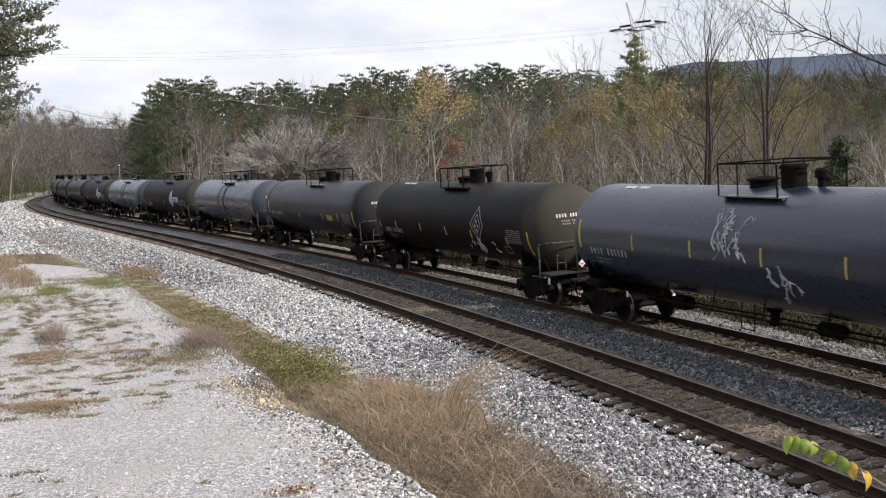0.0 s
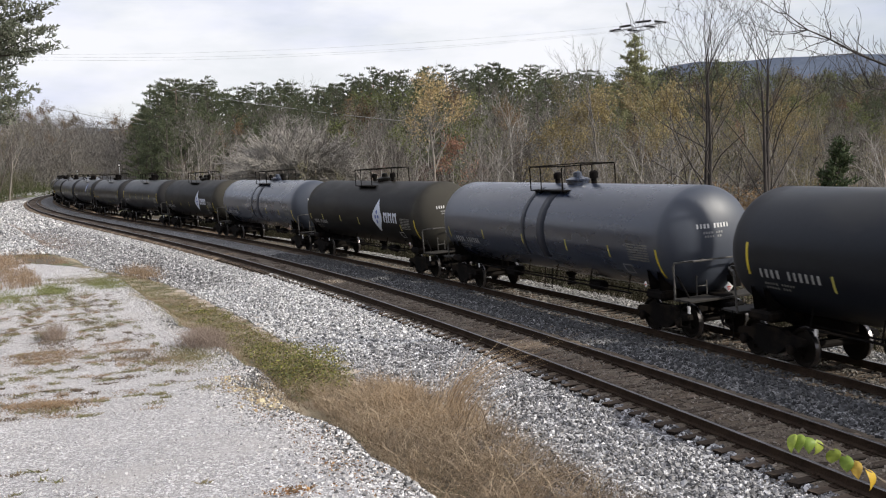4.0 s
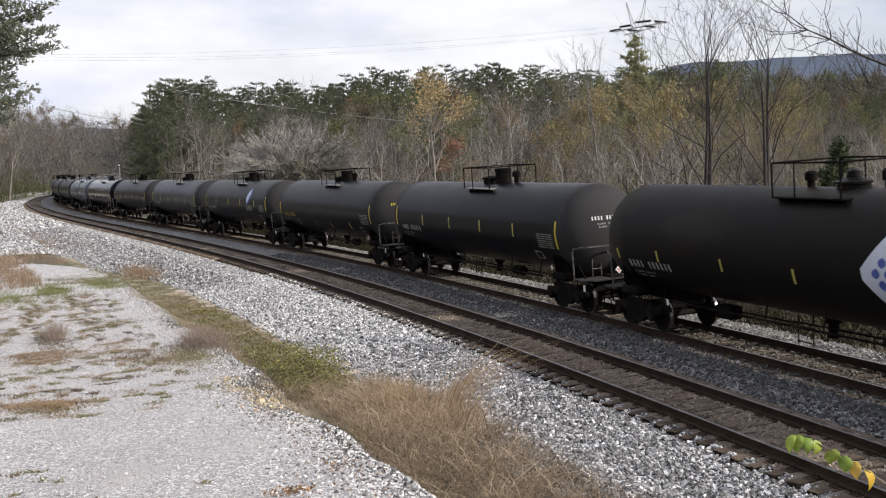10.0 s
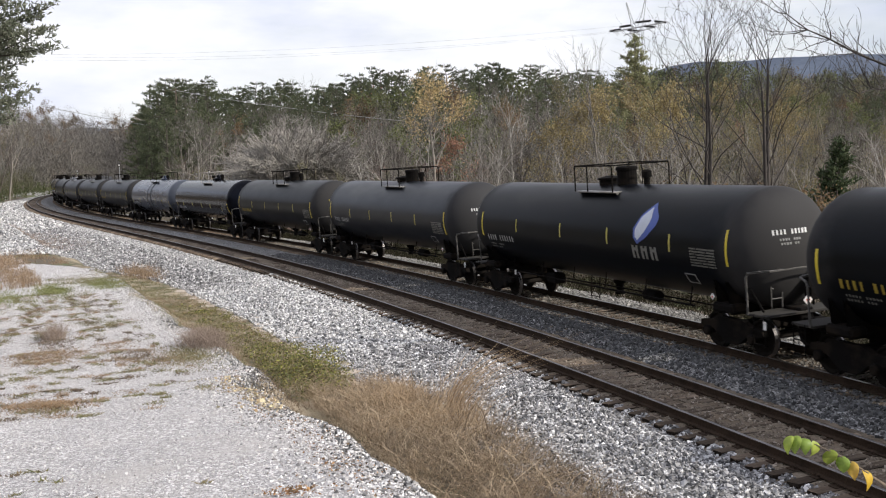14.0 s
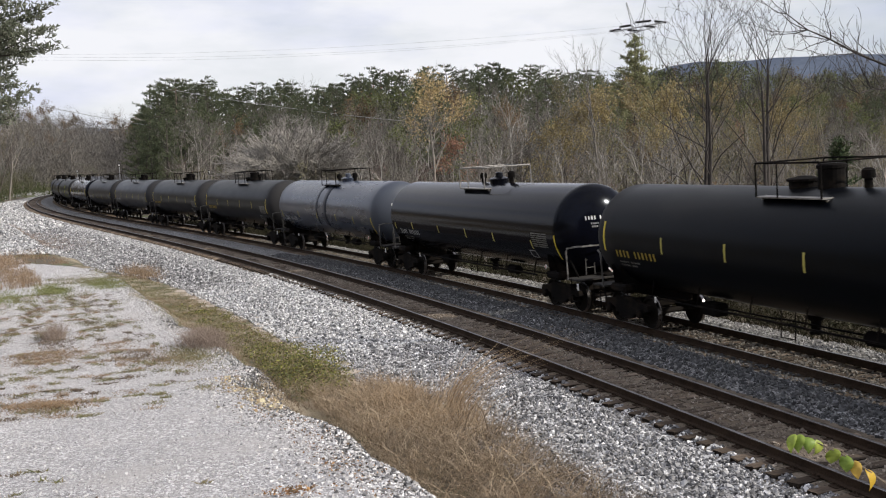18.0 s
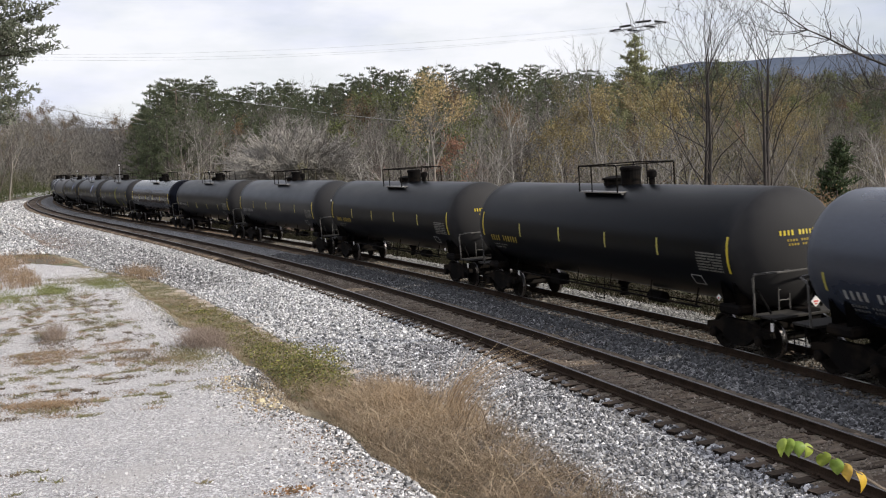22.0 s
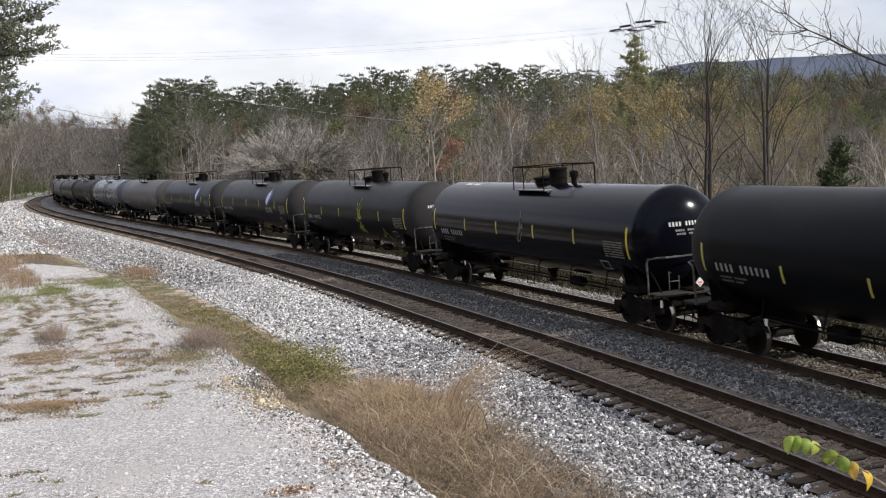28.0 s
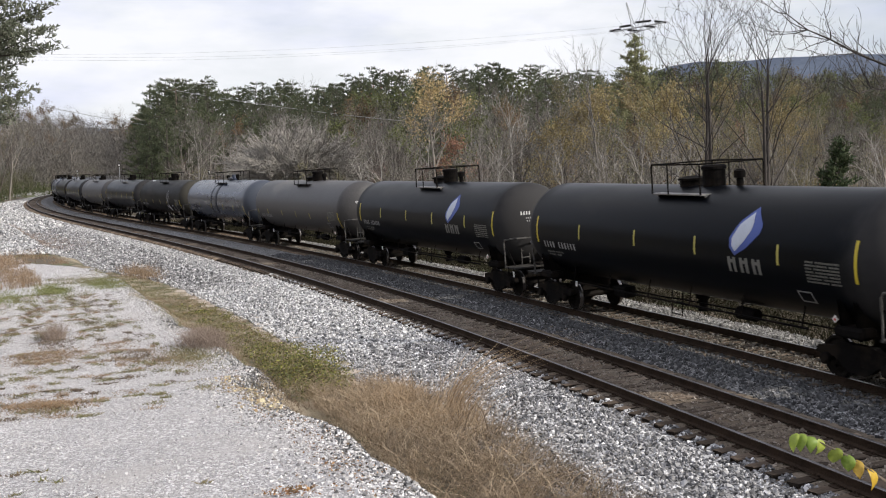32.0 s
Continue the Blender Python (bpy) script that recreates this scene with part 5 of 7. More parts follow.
def bare_tree(name, seed, height, trunk_r, label, bark=None, twig=None, leaf=None, leaf_size=0.12, leaf_share=0.5, stems=1, fork=0.35, depth=4, spread=0.7, split=(3, 4), lean=0.06, up=0.15, limb=0.30, sway=0.04, limb_r=1.0):
    rnd = random.Random(seed)
    tree = new(name)
    wood, twigs, crown, tips = Soup(), Soup(), Soup(), []
    for st in range(stems):
        base = Vector((rnd.gauss(0, 0.25 * (stems > 1)), rnd.gauss(0, 0.25 * (stems > 1)), -0.25))
        d = Vector((rnd.gauss(0, lean), rnd.gauss(0, lean), 1)).normalized()
        if stems > 1:
            d = (d + Vector((math.cos(st * 6.28 / stems), math.sin(st * 6.28 / stems), 0)) * (0.03 + 0.37 * (stems > 3))).normalized()
        h = height * rnd.uniform(0.9, 1.05)
        pts = [base]
        n = 7
        for k in range(n):
            d = (d + Vector((rnd.gauss(0, sway), rnd.gauss(0, sway), 0.04))).normalized()
            pts.append(pts[-1] + d * h * 0.72 / n)
        r = trunk_r * (1.0 if stems == 1 else 0.7)
        wood.tube(pts, r, r * 0.38, 8)
        for k in range(2, n + 1):
            f = k / n
            if f < fork:
                continue
            for _ in range(rnd.randint(1, 2) + (2 if k == n else 0)):
                a = rnd.uniform(0, 6.28)
                side = Vector((math.cos(a), math.sin(a), 0))
                nd = (d * rnd.uniform(0.5, 1.0) + side * spread * rnd.uniform(0.7, 1.1)).normalized()
                if k == n:
                    nd = (d + side * 0.35 * spread).normalized()
                grow(rnd, pts[k], nd, h * limb * (1.25 - 0.55 * f) * rnd.uniform(0.8, 1.1), r * limb_r * (0.50 - 0.22 * f), depth - 2, wood, twigs, tips, up, split, 0.17, 0.62, 0.75)
    link_mesh("trunk", wood.v, wood.f, bark or M_BARK, tree, "", True)
    tagged(link_mesh("crown", twigs.v, twigs.f, twig or M_TWIG, tree), kind="stuff")
    if leaf:
        for p, d in tips:
            if rnd.random() < leaf_share:
                for _ in range(3):
                    crown.leaf(p + Vector((rnd.gauss(0, 0.3), rnd.gauss(0, 0.3), rnd.gauss(0, 0.25))), leaf_size * rnd.uniform(0.6, 1.3), rnd)
        tagged(link_mesh("foliage", crown.v, crown.f, leaf, tree), kind="stuff")
    TALL[tree] = max(q[2] for q in wood.v + twigs.v)
    tagged(tree, label, "tree")
    return tree


def pine(name, seed, height, label, needles=None, from_h=0.4, width=0.22, conical=0.3, tuft=0.55, dense=1.0, gap=1.0):
    rnd = random.Random(seed)
    tree = new(name)
    wood, crown = Soup(), Soup()
    pts = [Vector((0, 0, -0.25))]
    for k in range(8):
        pts.append(pts[-1] + Vector((rnd.gauss(0, 0.1), rnd.gauss(0, 0.1), height / 8)))
    wood.tube(pts, height * 0.013, 0.03, 7)
    z = height * from_h
    while z < height * 0.99:
        f = max(0.0, (z / height - from_h) / (1 - from_h))
        prof = (1 - f) ** 0.8 * conical + (1 - conical) * math.sqrt(max(0, 1 - (f * 1.02) ** 2.4)) * (0.55 + 0.45 * min(1, f * 3))
        j = min(7, int(z / height * 8))
        c = pts[j].lerp(pts[j + 1], z / height * 8 - j)
        for _ in range(rnd.randint(3, 5)):
            a, ln = rnd.uniform(0, 6.28), height * width * prof * rnd.uniform(0.55, 1.15)
            d = Vector((math.cos(a), math.sin(a), rnd.uniform(-0.05, 0.35))).normalized()
            b = [c + d * ln * t + Vector((0, 0, 0.12 * ln * t * t)) for t in (0, 0.5, 1)]
            wood.tube(b, 0.035, 0.012, 3)
            m = max(2, int(ln * 2.2 * dense))
            for i in range(m):
                t = 0.35 + 0.65 * i / m
                q = c + d * ln * t + Vector((rnd.gauss(0, 0.12), rnd.gauss(0, 0.12), 0.12 * ln * t * t + rnd.gauss(0, 0.08)))
                crown.tuft(q, d * 0.6 + Vector((0, 0, 0.4)), tuft * rnd.uniform(0.7, 1.2), rnd, 5)
        z += height * rnd.uniform(0.022, 0.045) * gap
    link_mesh("trunk", wood.v, wood.f, M_DARKBARK, tree)
    tagged(link_mesh("crown", crown.v, crown.f, needles or M_PINE, tree), kind="stuff")
    TALL[tree] = max(q[2] for q in crown.v)
    tagged(tree, label, "tree")
    return tree


def ray_xy(px, dist):
    """A place on the ground, at that distance ahead of the camera, in the column px of 1568."""
    u = (px - 784) / 1872.5
    return u * dist, dist


HZ = lambda px: 293.0 - (px - 784) * 0.0246


def top_height(px, py, dist):
    """World height of what shows at (px, py) at that distance."""
    return EYE[2] + (HZ(px) - py) / 1872.5 * dist


def stand(tree, px, dist, size=1.0, turn=0.0, sink=0.0, wide=None):
    x, y = ray_xy(px, dist)
    return Matrix.LocRotScale((x, y, gz(x, y) - sink), Euler((0, 0, turn)), (wide or size, wide or size, size))


def forest():
    kinds = {
        "bare": bare_tree("bare_tree", 21, 15, 0.17, "leafless grey hardwood tree on the wooded slope", depth=5, split=(3, 4)),
        "bare2": bare_tree("bare_tree", 22, 14, 0.15, "leafless slender hardwood tree on the wooded slope", depth=5, split=(2, 4), spread=0.55, bark=M_DARKBARK),
        "brown": bare_tree("autumn_tree", 23, 14, 0.16, "half-bare tree with brown autumn leaves", leaf=M_BROWNLEAF, leaf_share=0.4, leaf_size=0.15, depth=5, split=(2, 4)),
        "yellow": bare_tree("autumn_tree", 24, 13, 0.15, "thin tree with yellow autumn leaves", leaf=M_YELLOWLEAF, leaf_share=0.3, leaf_size=0.13, depth=5, split=(3, 4)),
        "green": bare_tree("leafy_tree", 25, 13, 0.16, "tree with dull green leaves turning", leaf=M_GREENLEAF, leaf_share=0.6, leaf_size=0.17, depth=4, split=(3, 4)),
        "olive": bare_tree("autumn_tree", 29, 13, 0.14, "thin tree with a haze of olive-yellow leaves", leaf=M_OLIVELEAF, leaf_share=0.32, leaf_size=0.11, depth=5, split=(3, 4), bark=M_PALEBARK, fork=0.25),
        "pale": bare_tree("bare_tree", 30, 13, 0.13, "leafless tree with pale forked trunk and limbs", depth=5, split=(3, 4), spread=0.6, bark=M_PALEBARK, fork=0.2),
        "crooked": bare_tree("bare_tree", 33, 11, 0.22, "crooked leafless tree with pale lit limbs", depth=5, split=(3, 4), spread=1.0, up=0.04, limb=0.40, fork=0.3, sway=0.09, lean=0.12, bark=M_PALEBARK),
        "dark_crooked": bare_tree("bare_tree", 34, 11, 0.20, "crooked leafless tree with dark spreading limbs", depth=5, split=(3, 4), spread=1.0, up=0.04, limb=0.40, fork=0.3, sway=0.09, lean=0.12, bark=M_BLACKBARK, twig=M_DARKTWIG),
        "full": bare_tree("autumn_tree", 35, 11, 0.14, "rounded tree with a full crown of yellow-olive leaves", leaf=M_YELLOWLEAF, leaf_share=0.55, leaf_size=0.13, depth=5, split=(3, 4), spread=0.85, limb=0.34, fork=0.3),
        "red": bare_tree("autumn_tree", 26, 12, 0.14, "tree with russet autumn leaves", leaf=M_REDLEAF, leaf_share=0.75, leaf_size=0.16, depth=4, split=(3, 4)),
        "pine": pine("pine_tree", 31, 17, "tall dark green pine on the ridge", tuft=0.20, dense=6.0),
        "pine2": pine("pine_tree", 32, 15, "broad dark green pine on the ridge", from_h=0.3, width=0.26, conical=0.5, tuft=0.20, dense=6.0),
        "shrub": bare_tree("shrub", 27, 5, 0.05, "leafless grey undergrowth shrub", stems=4, depth=4, fork=0.15, split=(3, 4)),
        "leafy_shrub": bare_tree("shrub", 28, 4, 0.05, "undergrowth shrub with brown leaves", stems=4, depth=4, fork=0.15, leaf=M_BROWNLEAF, leaf_share=0.3, leaf_size=0.08, split=(2, 4)),
    }
    used = set()

    def put(kind, px, dist, h, rnd, wide=1.0):
        size = h / TALL[kinds[kind]]
        x, y = ray_xy(px, dist)
        _, o = to_line([x], [y])
        if -5.5 < o[0] < SPACING + 5.5 or h < 1:
            return None
        m = stand(kinds[kind], px, dist, size, rnd.uniform(0, 6.28), 0.1, size * wide)
        if kind in used:
            sc = kinds[kind].scale
            return copy_thing(kinds[kind], m @ Matrix.Diagonal((1 / sc.x, 1 / sc.y, 1 / sc.z, 1)))
        used.add(kind)
        kinds[kind].matrix_basis = m
        return kinds[kind]

    rnd = random.Random(5)
    # outline of the woods against the sky: columns and heights
    ox = [60, 90, 150, 235, 250, 300, 340, 400, 460, 540, 620, 700, 760, 800, 860, 930, 1000, 1060, 1100, 1200, 1300, 1380, 1450, 1520, 1640]
    oy = [180, 188, 192, 200, 186, 150, 138, 150, 160, 138, 134, 128, 120, 118, 122, 120, 122, 130, 128, 116, 118, 128, 128, 130, 135]

    def outline(px):
        return float(np.interp(px, ox, oy))

    mixes = {
        "back": ["pine", "pine2", "pine", "pine", "bare2", "bare", "pine2", "pine2", "pine"],
        "slope": ["pine", "bare", "pine2", "bare2", "green", "bare", "pine", "brown", "green", "bare2"],
        "mid": ["bare", "bare2", "brown", "bare", "bare2", "green", "bare2", "pale", "bare", "green"],
        "front": ["bare", "bare2", "shrub", "pale", "bare2", "bare", "olive", "pale"],
    }
    for row, (dist, lo, hi, mix, step, drop) in enumerate(((240, 250, 1640, "back", 15, 0), (215, 247, 1640, "back", 17, 10), (185, 247, 1640, "slope", 20, 26), (160, 255, 1640, "slope", 24, 44), (135, 266, 1640, "mid", 28, 64),
                                           (108, 345, 1660, "mid", 36, 80), (84, 450, 1680, "front", 44, 92), (64, 640, 1700, "front", 52, 112))):
        px = lo + rnd.uniform(0, 20)
        while px < hi:
            d = dist * rnd.uniform(0.92, 1.08)
            x, y = ray_xy(px, d)
            top = outline(px) - 10 + drop + rnd.uniform(-6, 24)
            kind = rnd.choice(mixes[mix])
            if mix == "back" and px > 1080:
                kind = rnd.choice(("green", "brown", "bare2", "olive", "bare", "green", "pine2"))
            if px > 820 and mix in ("mid", "slope") and rnd.random() < 0.28:
                kind = rnd.choice(("olive", "yellow", "pale", "pale"))
            if px < 720 and kind in ("brown", "green") and rnd.random() < 0.6:
                kind = rnd.choice(("pine", "bare", "bare2"))
            if px < 330 and mix != "front":
                kind = rnd.choice(("pine", "pine2", "pine", "bare"))
            h = top_height(px, top, d) - gz(x, y)
            if "shrub" in kind:
                h = min(h, 6) * rnd.uniform(0.6, 1)
            if d < 104 and (375 < px < 670 or 735 < px < 845 or 895 < px < 935):
                px += step
                continue
            if h > 2:
                put(kind, px, d, h, rnd)
            px += step * rnd.uniform(0.7, 1.3)
    put("red", 655, 215, top_height(655, 150, 215) - gz(*ray_xy(655, 215)), rnd)
    put("red", 800, 100, top_height(800, 222, 100) - gz(*ray_xy(800, 100)), rnd)
    put("red", 1310, 150, top_height(1310, 205, 150) - gz(*ray_xy(1310, 150)), rnd)
    # trees that stand out at the edge of the woods
    for kind, px, d, py in (("full", 1010, 82, 205), ("full", 1212, 105, 142), ("full", 1402, 95, 176), ("full", 1085, 110, 150), ("crooked", 880, 74, 200), ("dark_crooked", 930, 70, 228), ("dark_crooked", 1003, 66, 236),
                            ("crooked", 1065, 72, 215), ("crooked", 1118, 66, 205), ("crooked", 1152, 60, 222), ("dark_crooked", 1190, 64, 210), ("crooked", 1235, 70, 190), ("dark_crooked", 1310, 62, 222),
                            ("crooked", 1405, 58, 245), ("dark_crooked", 1440, 66, 205), ("crooked", 1545, 60, 190), ("dark_crooked", 700, 92, 240), ("crooked", 655, 96, 238), ("crooked", 745, 90, 236)):
        put(kind, px, d, top_height(px, py, d) - gz(*ray_xy(px, d)), rnd)
    # undergrowth along the line behind the train
    for k in range(60):
        s = rnd.uniform(0, 150)
        o = SPACING + rnd.uniform(8, 20)
        x, y, _ = line(s, o)
        put(rnd.choice(("shrub", "shrub", "leafy_shrub")), 784 + x / y * 1872.5, y, rnd.uniform(2.5, 5), rnd)
    # beyond the bend and on the camera's side of the line
    for k in range(44):
        px = rnd.uniform(60, 275)
        d = rnd.uniform(380, 520)
        x, y = ray_xy(px, d)
        put(rnd.choice(("bare", "bare2", "bare", "bare2", "brown")), px, d, top_height(px, outline(px) + rnd.uniform(-14, 34), d) - gz(x, y), rnd, 1.15)
    for lo, hi, d0, d1, count in ((-60, 40, 150, 330, 30), (-10, 60, 300, 420, 16), (40, 140, 320, 440, 22), (-140, -40, 110, 200, 12)):
        kept = 0
        for k in range(count * 8):
            px, d = rnd.uniform(lo, hi), rnd.uniform(d0, d1)
            x, y = ray_xy(px, d)
            s, o = to_line([x], [y])
            if kept >= count or -6 < o[0] < 11:
                continue
            kept += 1
            put(rnd.choice(("bare", "bare2", "bare", "bare2", "brown", "bare", "bare2", "olive", "bare")), px, d, top_height(px, 168 + rnd.uniform(0, 60) + max(0, px) * 0.30, d) - gz(x, y), rnd)


def reaching_tree():
    """A bare tree whose limbs reach before the ridge."""
    D = 26.0
    rnd = random.Random(43)
    tree = new("bare_tree")
    x, y = ray_xy(1665, D)
    g = gz(x, y)
    tree.location = (x, y, g)

    def at(px, py, d=D):
        qx, qy = ray_xy(px, d)
        return Vector((qx, qy, top_height(px, py, d))) - tree.location

    wood, twigs, tips = Soup(), Soup(), []
    wood.tube([Vector((0, 0, -0.2)), at(1668, 300), at(1672, 150), at(1668, 20), at(1660, -160)], 0.19, 0.07, 8)
    for a, b, r, dz in (((1670, 130), (1395, 30), 0.040, 0.0), ((1671, 60), (1470, -60), 0.05, 1.5), ((1670, 210), (1520, 165), 0.04, -1.0), ((1668, 0), (1500, -120), 0.05, 0.5)):
        p, q = at(*a), at(*b, D + dz)
        pts = [p.lerp(q, t) + Vector((0, 0, 0.35 * math.sin(t * 3.14) * (1 if dz else -1))) + Vector((rnd.gauss(0, 0.03), 0, rnd.gauss(0, 0.05))) for t in np.linspace(0, 1, 8)]
        wood.tube(pts, r, 0.012, 6)
        for k in range(2, 8):
            for _ in range(3):
                d = (q - p).normalized() + Vector((rnd.gauss(0, 0.5), rnd.gauss(0, 0.5), rnd.gauss(0.25, 0.5)))
                grow(rnd, pts[k], d, rnd.uniform(0.5, 0.95), 0.014, 2, wood, twigs, tips, 0.12, (2, 3), 0.18, 0.6, 0.7)
    link_mesh("trunk", wood.v, wood.f, M_BLACKBARK, tree, "", True)
    tagged(link_mesh("crown", twigs.v, twigs.f, M_DARKTWIG, tree), kind="stuff")
    tagged(tree, "leafless tree with long reaching limbs", "tree")


def dome_tree(seed, label):
    """A tree that forks at its foot into many limbs, fanned out to a half ball of fine twigs."""
    rnd = random.Random(seed)
    tree = new("bare_tree")
    wood, twigs = Soup(), Soup()
    H = 8.0
    core = Vector((0, 0, H * 0.44))
    for k in range(6):
        a = 1.047 * k
        wood.tube([Vector((math.cos(a) * 0.25, math.sin(a) * 0.25, -0.2)), Vector((math.cos(a) * 0.35, math.sin(a) * 0.35, H * 0.2)), core + Vector((math.cos(a), math.sin(a), 0)) * 0.5], 0.16, 0.09, 6)
    for k in range(260):
        a, e = rnd.uniform(0, 6.283), math.asin(rnd.uniform(-0.25, 1.0))
        d = Vector((math.cos(a) * math.cos(e) * 1.22, math.sin(a) * math.cos(e) * 1.22, math.sin(e)))
        reach = H * 0.56 * rnd.uniform(0.80, 1.0)
        foot = core + Vector((rnd.gauss(0, 0.3), rnd.gauss(0, 0.3), rnd.gauss(-0.2, 0.3)))
        bow = Vector((rnd.gauss(0, 0.25), rnd.gauss(0, 0.25), 0.5 * math.cos(e)))
        pts = [foot + d * reach * t + bow * math.sin(t * 3.14) for t in np.linspace(0, 1, 7)]
        wood.tube(pts, 0.055, 0.012, 4)
        for q in range(22):
            t = rnd.uniform(0.3, 0.98)
            j = min(5, int(t * 6))
            p = pts[j].lerp(pts[j + 1], t * 6 - j)
            w = (d + Vector((rnd.gauss(0, 0.5), rnd.gauss(0, 0.5), rnd.gauss(0.15, 0.4)))).normalized()
            ln = H * rnd.uniform(0.06, 0.15) * (1.15 - 0.6 * t)
            tw = [p, p + w * ln * 0.5 + Vector((rnd.gauss(0, 0.06), rnd.gauss(0, 0.06), 0.05)), p + w * ln]
            twigs.tube(tw, 0.022, 0.009, 3)
            for _ in range(3):
                v = (w + Vector((rnd.gauss(0, 0.6), rnd.gauss(0, 0.6), rnd.gauss(0.1, 0.5)))).normalized()
                b = tw[1].lerp(tw[2], rnd.random())
                twigs.tube([b, b + v * ln * rnd.uniform(0.3, 0.6)], 0.012, 0.006, 3)
    link_mesh("trunk", wood.v, wood.f, M_PALEBARK, tree, "", True)
    tagged(link_mesh("crown", twigs.v, twigs.f, M_PALETWIG, tree), kind="stuff")
    TALL[tree] = max(q[2] for q in wood.v + twigs.v)
    return tagged(tree, label, "tree")


def single_trees():
    """Trees that stand out one by one."""
    def put(tree, px, dist, py, wide=None, turn=0.0):
        x, y = ray_xy(px, dist)
        size = (top_height(px, py, dist) - gz(x, y)) / TALL[tree]
        tree.matrix_basis = stand(tree, px, dist, size, turn, 0.1, (wide or 1) * size)

    put(bare_tree("bare_tree", 41, 14, 0.20, "tall leafless twin-stemmed tree behind the train", stems=3, fork=0.42, depth=5, spread=0.74, split=(2, 3), bark=M_BLACKBARK, twig=M_DARKTWIG, up=0.12, limb=0.31, lean=0.008, sway=0.018, limb_r=0.6), 1264, 46, -90, 0.95)
    put(bare_tree("bare_tree", 42, 14, 0.21, "tall leafless tree with steep upright limbs", stems=2, fork=0.42, depth=5, spread=0.70, split=(2, 3), bark=M_BLACKBARK, twig=M_DARKTWIG, up=0.12, limb=0.29, lean=0.008, sway=0.018, limb_r=0.6), 1356, 50, -90, 0.95, turn=1.3)
    reaching_tree()
    put(bare_tree("bare_tree", 44, 12, 0.12, "slim leafless tree above the woods", depth=5, spread=0.4, split=(2, 4), up=0.3), 1062, 76, 62)
    put(dome_tree(45, "broad pale grey leafless tree with a domed crown"), 528, 102, 190, 1.12)
    put(bare_tree("autumn_tree", 46, 14, 0.16, "tall tree with golden orange leaves", depth=5, fork=0.45, spread=0.55, split=(2, 4), leaf=M_GOLDLEAF, leaf_share=0.85, leaf_size=0.10), 785, 98, 116, 1.15)
    put(bare_tree("bare_tree", 47, 13, 0.15, "leafless tree with a pale trunk", depth=5, fork=0.5, spread=0.5, split=(2, 4), bark=M_PALEBARK), 915, 90, 128)
    put(bare_tree("bare_tree", 48, 13, 0.13, "slender pale-barked tree before dark pines", depth=5, fork=0.25, spread=0.5, split=(2, 4), bark=M_PALEBARK, twig=M_PALETWIG), 336, 178, 196)
    put(bare_tree("autumn_tree", 53, 13, 0.14, "thin tree with yellow-tan leaves", depth=5, fork=0.3, spread=0.6, split=(2, 4), leaf=M_YELLOWLEAF, leaf_share=0.6, leaf_size=0.13), 1150, 92, 135)
    put(bare_tree("autumn_tree", 54, 13, 0.14, "tree with sparse yellow leaves behind the train", depth=5, fork=0.3, spread=0.6, split=(2, 4), leaf=M_YELLOWLEAF, leaf_share=0.5, leaf_size=0.12), 1400, 84, 180)
    put(pine("pine_tree", 49, 18, "conical yellow-green pine before the pylon", needles=M_LIGHTPINE, from_h=0.25, width=0.25, conical=0.9, tuft=0.32, dense=5.0, gap=0.5), 1122, 128, 60)
    put(pine("cedar_tree", 50, 7, "dark green cedar behind the train", needles=M_CEDAR, from_h=0.04, width=0.27, conical=0.75, tuft=0.20, dense=8.0, gap=0.5), 1494, 56, 232)
    put(pine("cedar_tree", 51, 13, "olive-green cedar that overhangs the drive", needles=M_OLIVE, from_h=0.48, width=0.23, conical=0.25, tuft=0.14, dense=15.0, gap=0.34), -84, 31, -190)


M_LIGHTPINE = island_material("yellow_green_needles", [(0.26, 0.28, 0.15), (0.38, 0.38, 0.20), (0.20, 0.22, 0.11), (0.28, 0.25, 0.17)], 0.8, 0.2)
M_OLIVE = island_material("olive_sprays", [(0.14, 0.16, 0.105), (0.21, 0.225, 0.165), (0.095, 0.108, 0.07), (0.29, 0.295, 0.235)], 0.8, 0.3)
M_FARWOOD = island_material("distant_woods", [(0.095, 0.09, 0.088), (0.125, 0.115, 0.11), (0.075, 0.078, 0.072), (0.14, 0.12, 0.105), (0.065, 0.075, 0.06)], 0.95, 0.1)
# the blue haze of distance is put into the ridge's base colour
M_RIDGE = material("haze_tinted_ridge", (0.105, 0.125, 0.165), 1.0, color2=(0.075, 0.09, 0.125), scale=0.01, detail_scale=0.08, spec=0.0)


TWIG_SHADES = [island_material("thicket_twigs", c, 0.9, 0.12) for c in (
    [(0.168, 0.151, 0.131), (0.102, 0.092, 0.08), (0.228, 0.205, 0.178), (0.06, 0.056, 0.048)],
    [(0.115, 0.10, 0.085), (0.075, 0.066, 0.055), (0.15, 0.13, 0.108), (0.05, 0.045, 0.038)],
    [(0.19, 0.175, 0.085), (0.13, 0.125, 0.06), (0.24, 0.215, 0.11), (0.095, 0.095, 0.045)],
    [(0.075, 0.078, 0.052), (0.05, 0.052, 0.036), (0.11, 0.105, 0.075), (0.06, 0.07, 0.034)],
    [(0.27, 0.25, 0.22), (0.18, 0.165, 0.145), (0.33, 0.305, 0.27), (0.12, 0.11, 0.095)],
    [(0.18, 0.128, 0.112), (0.125, 0.09, 0.08), (0.23, 0.165, 0.145), (0.085, 0.065, 0.058)])]
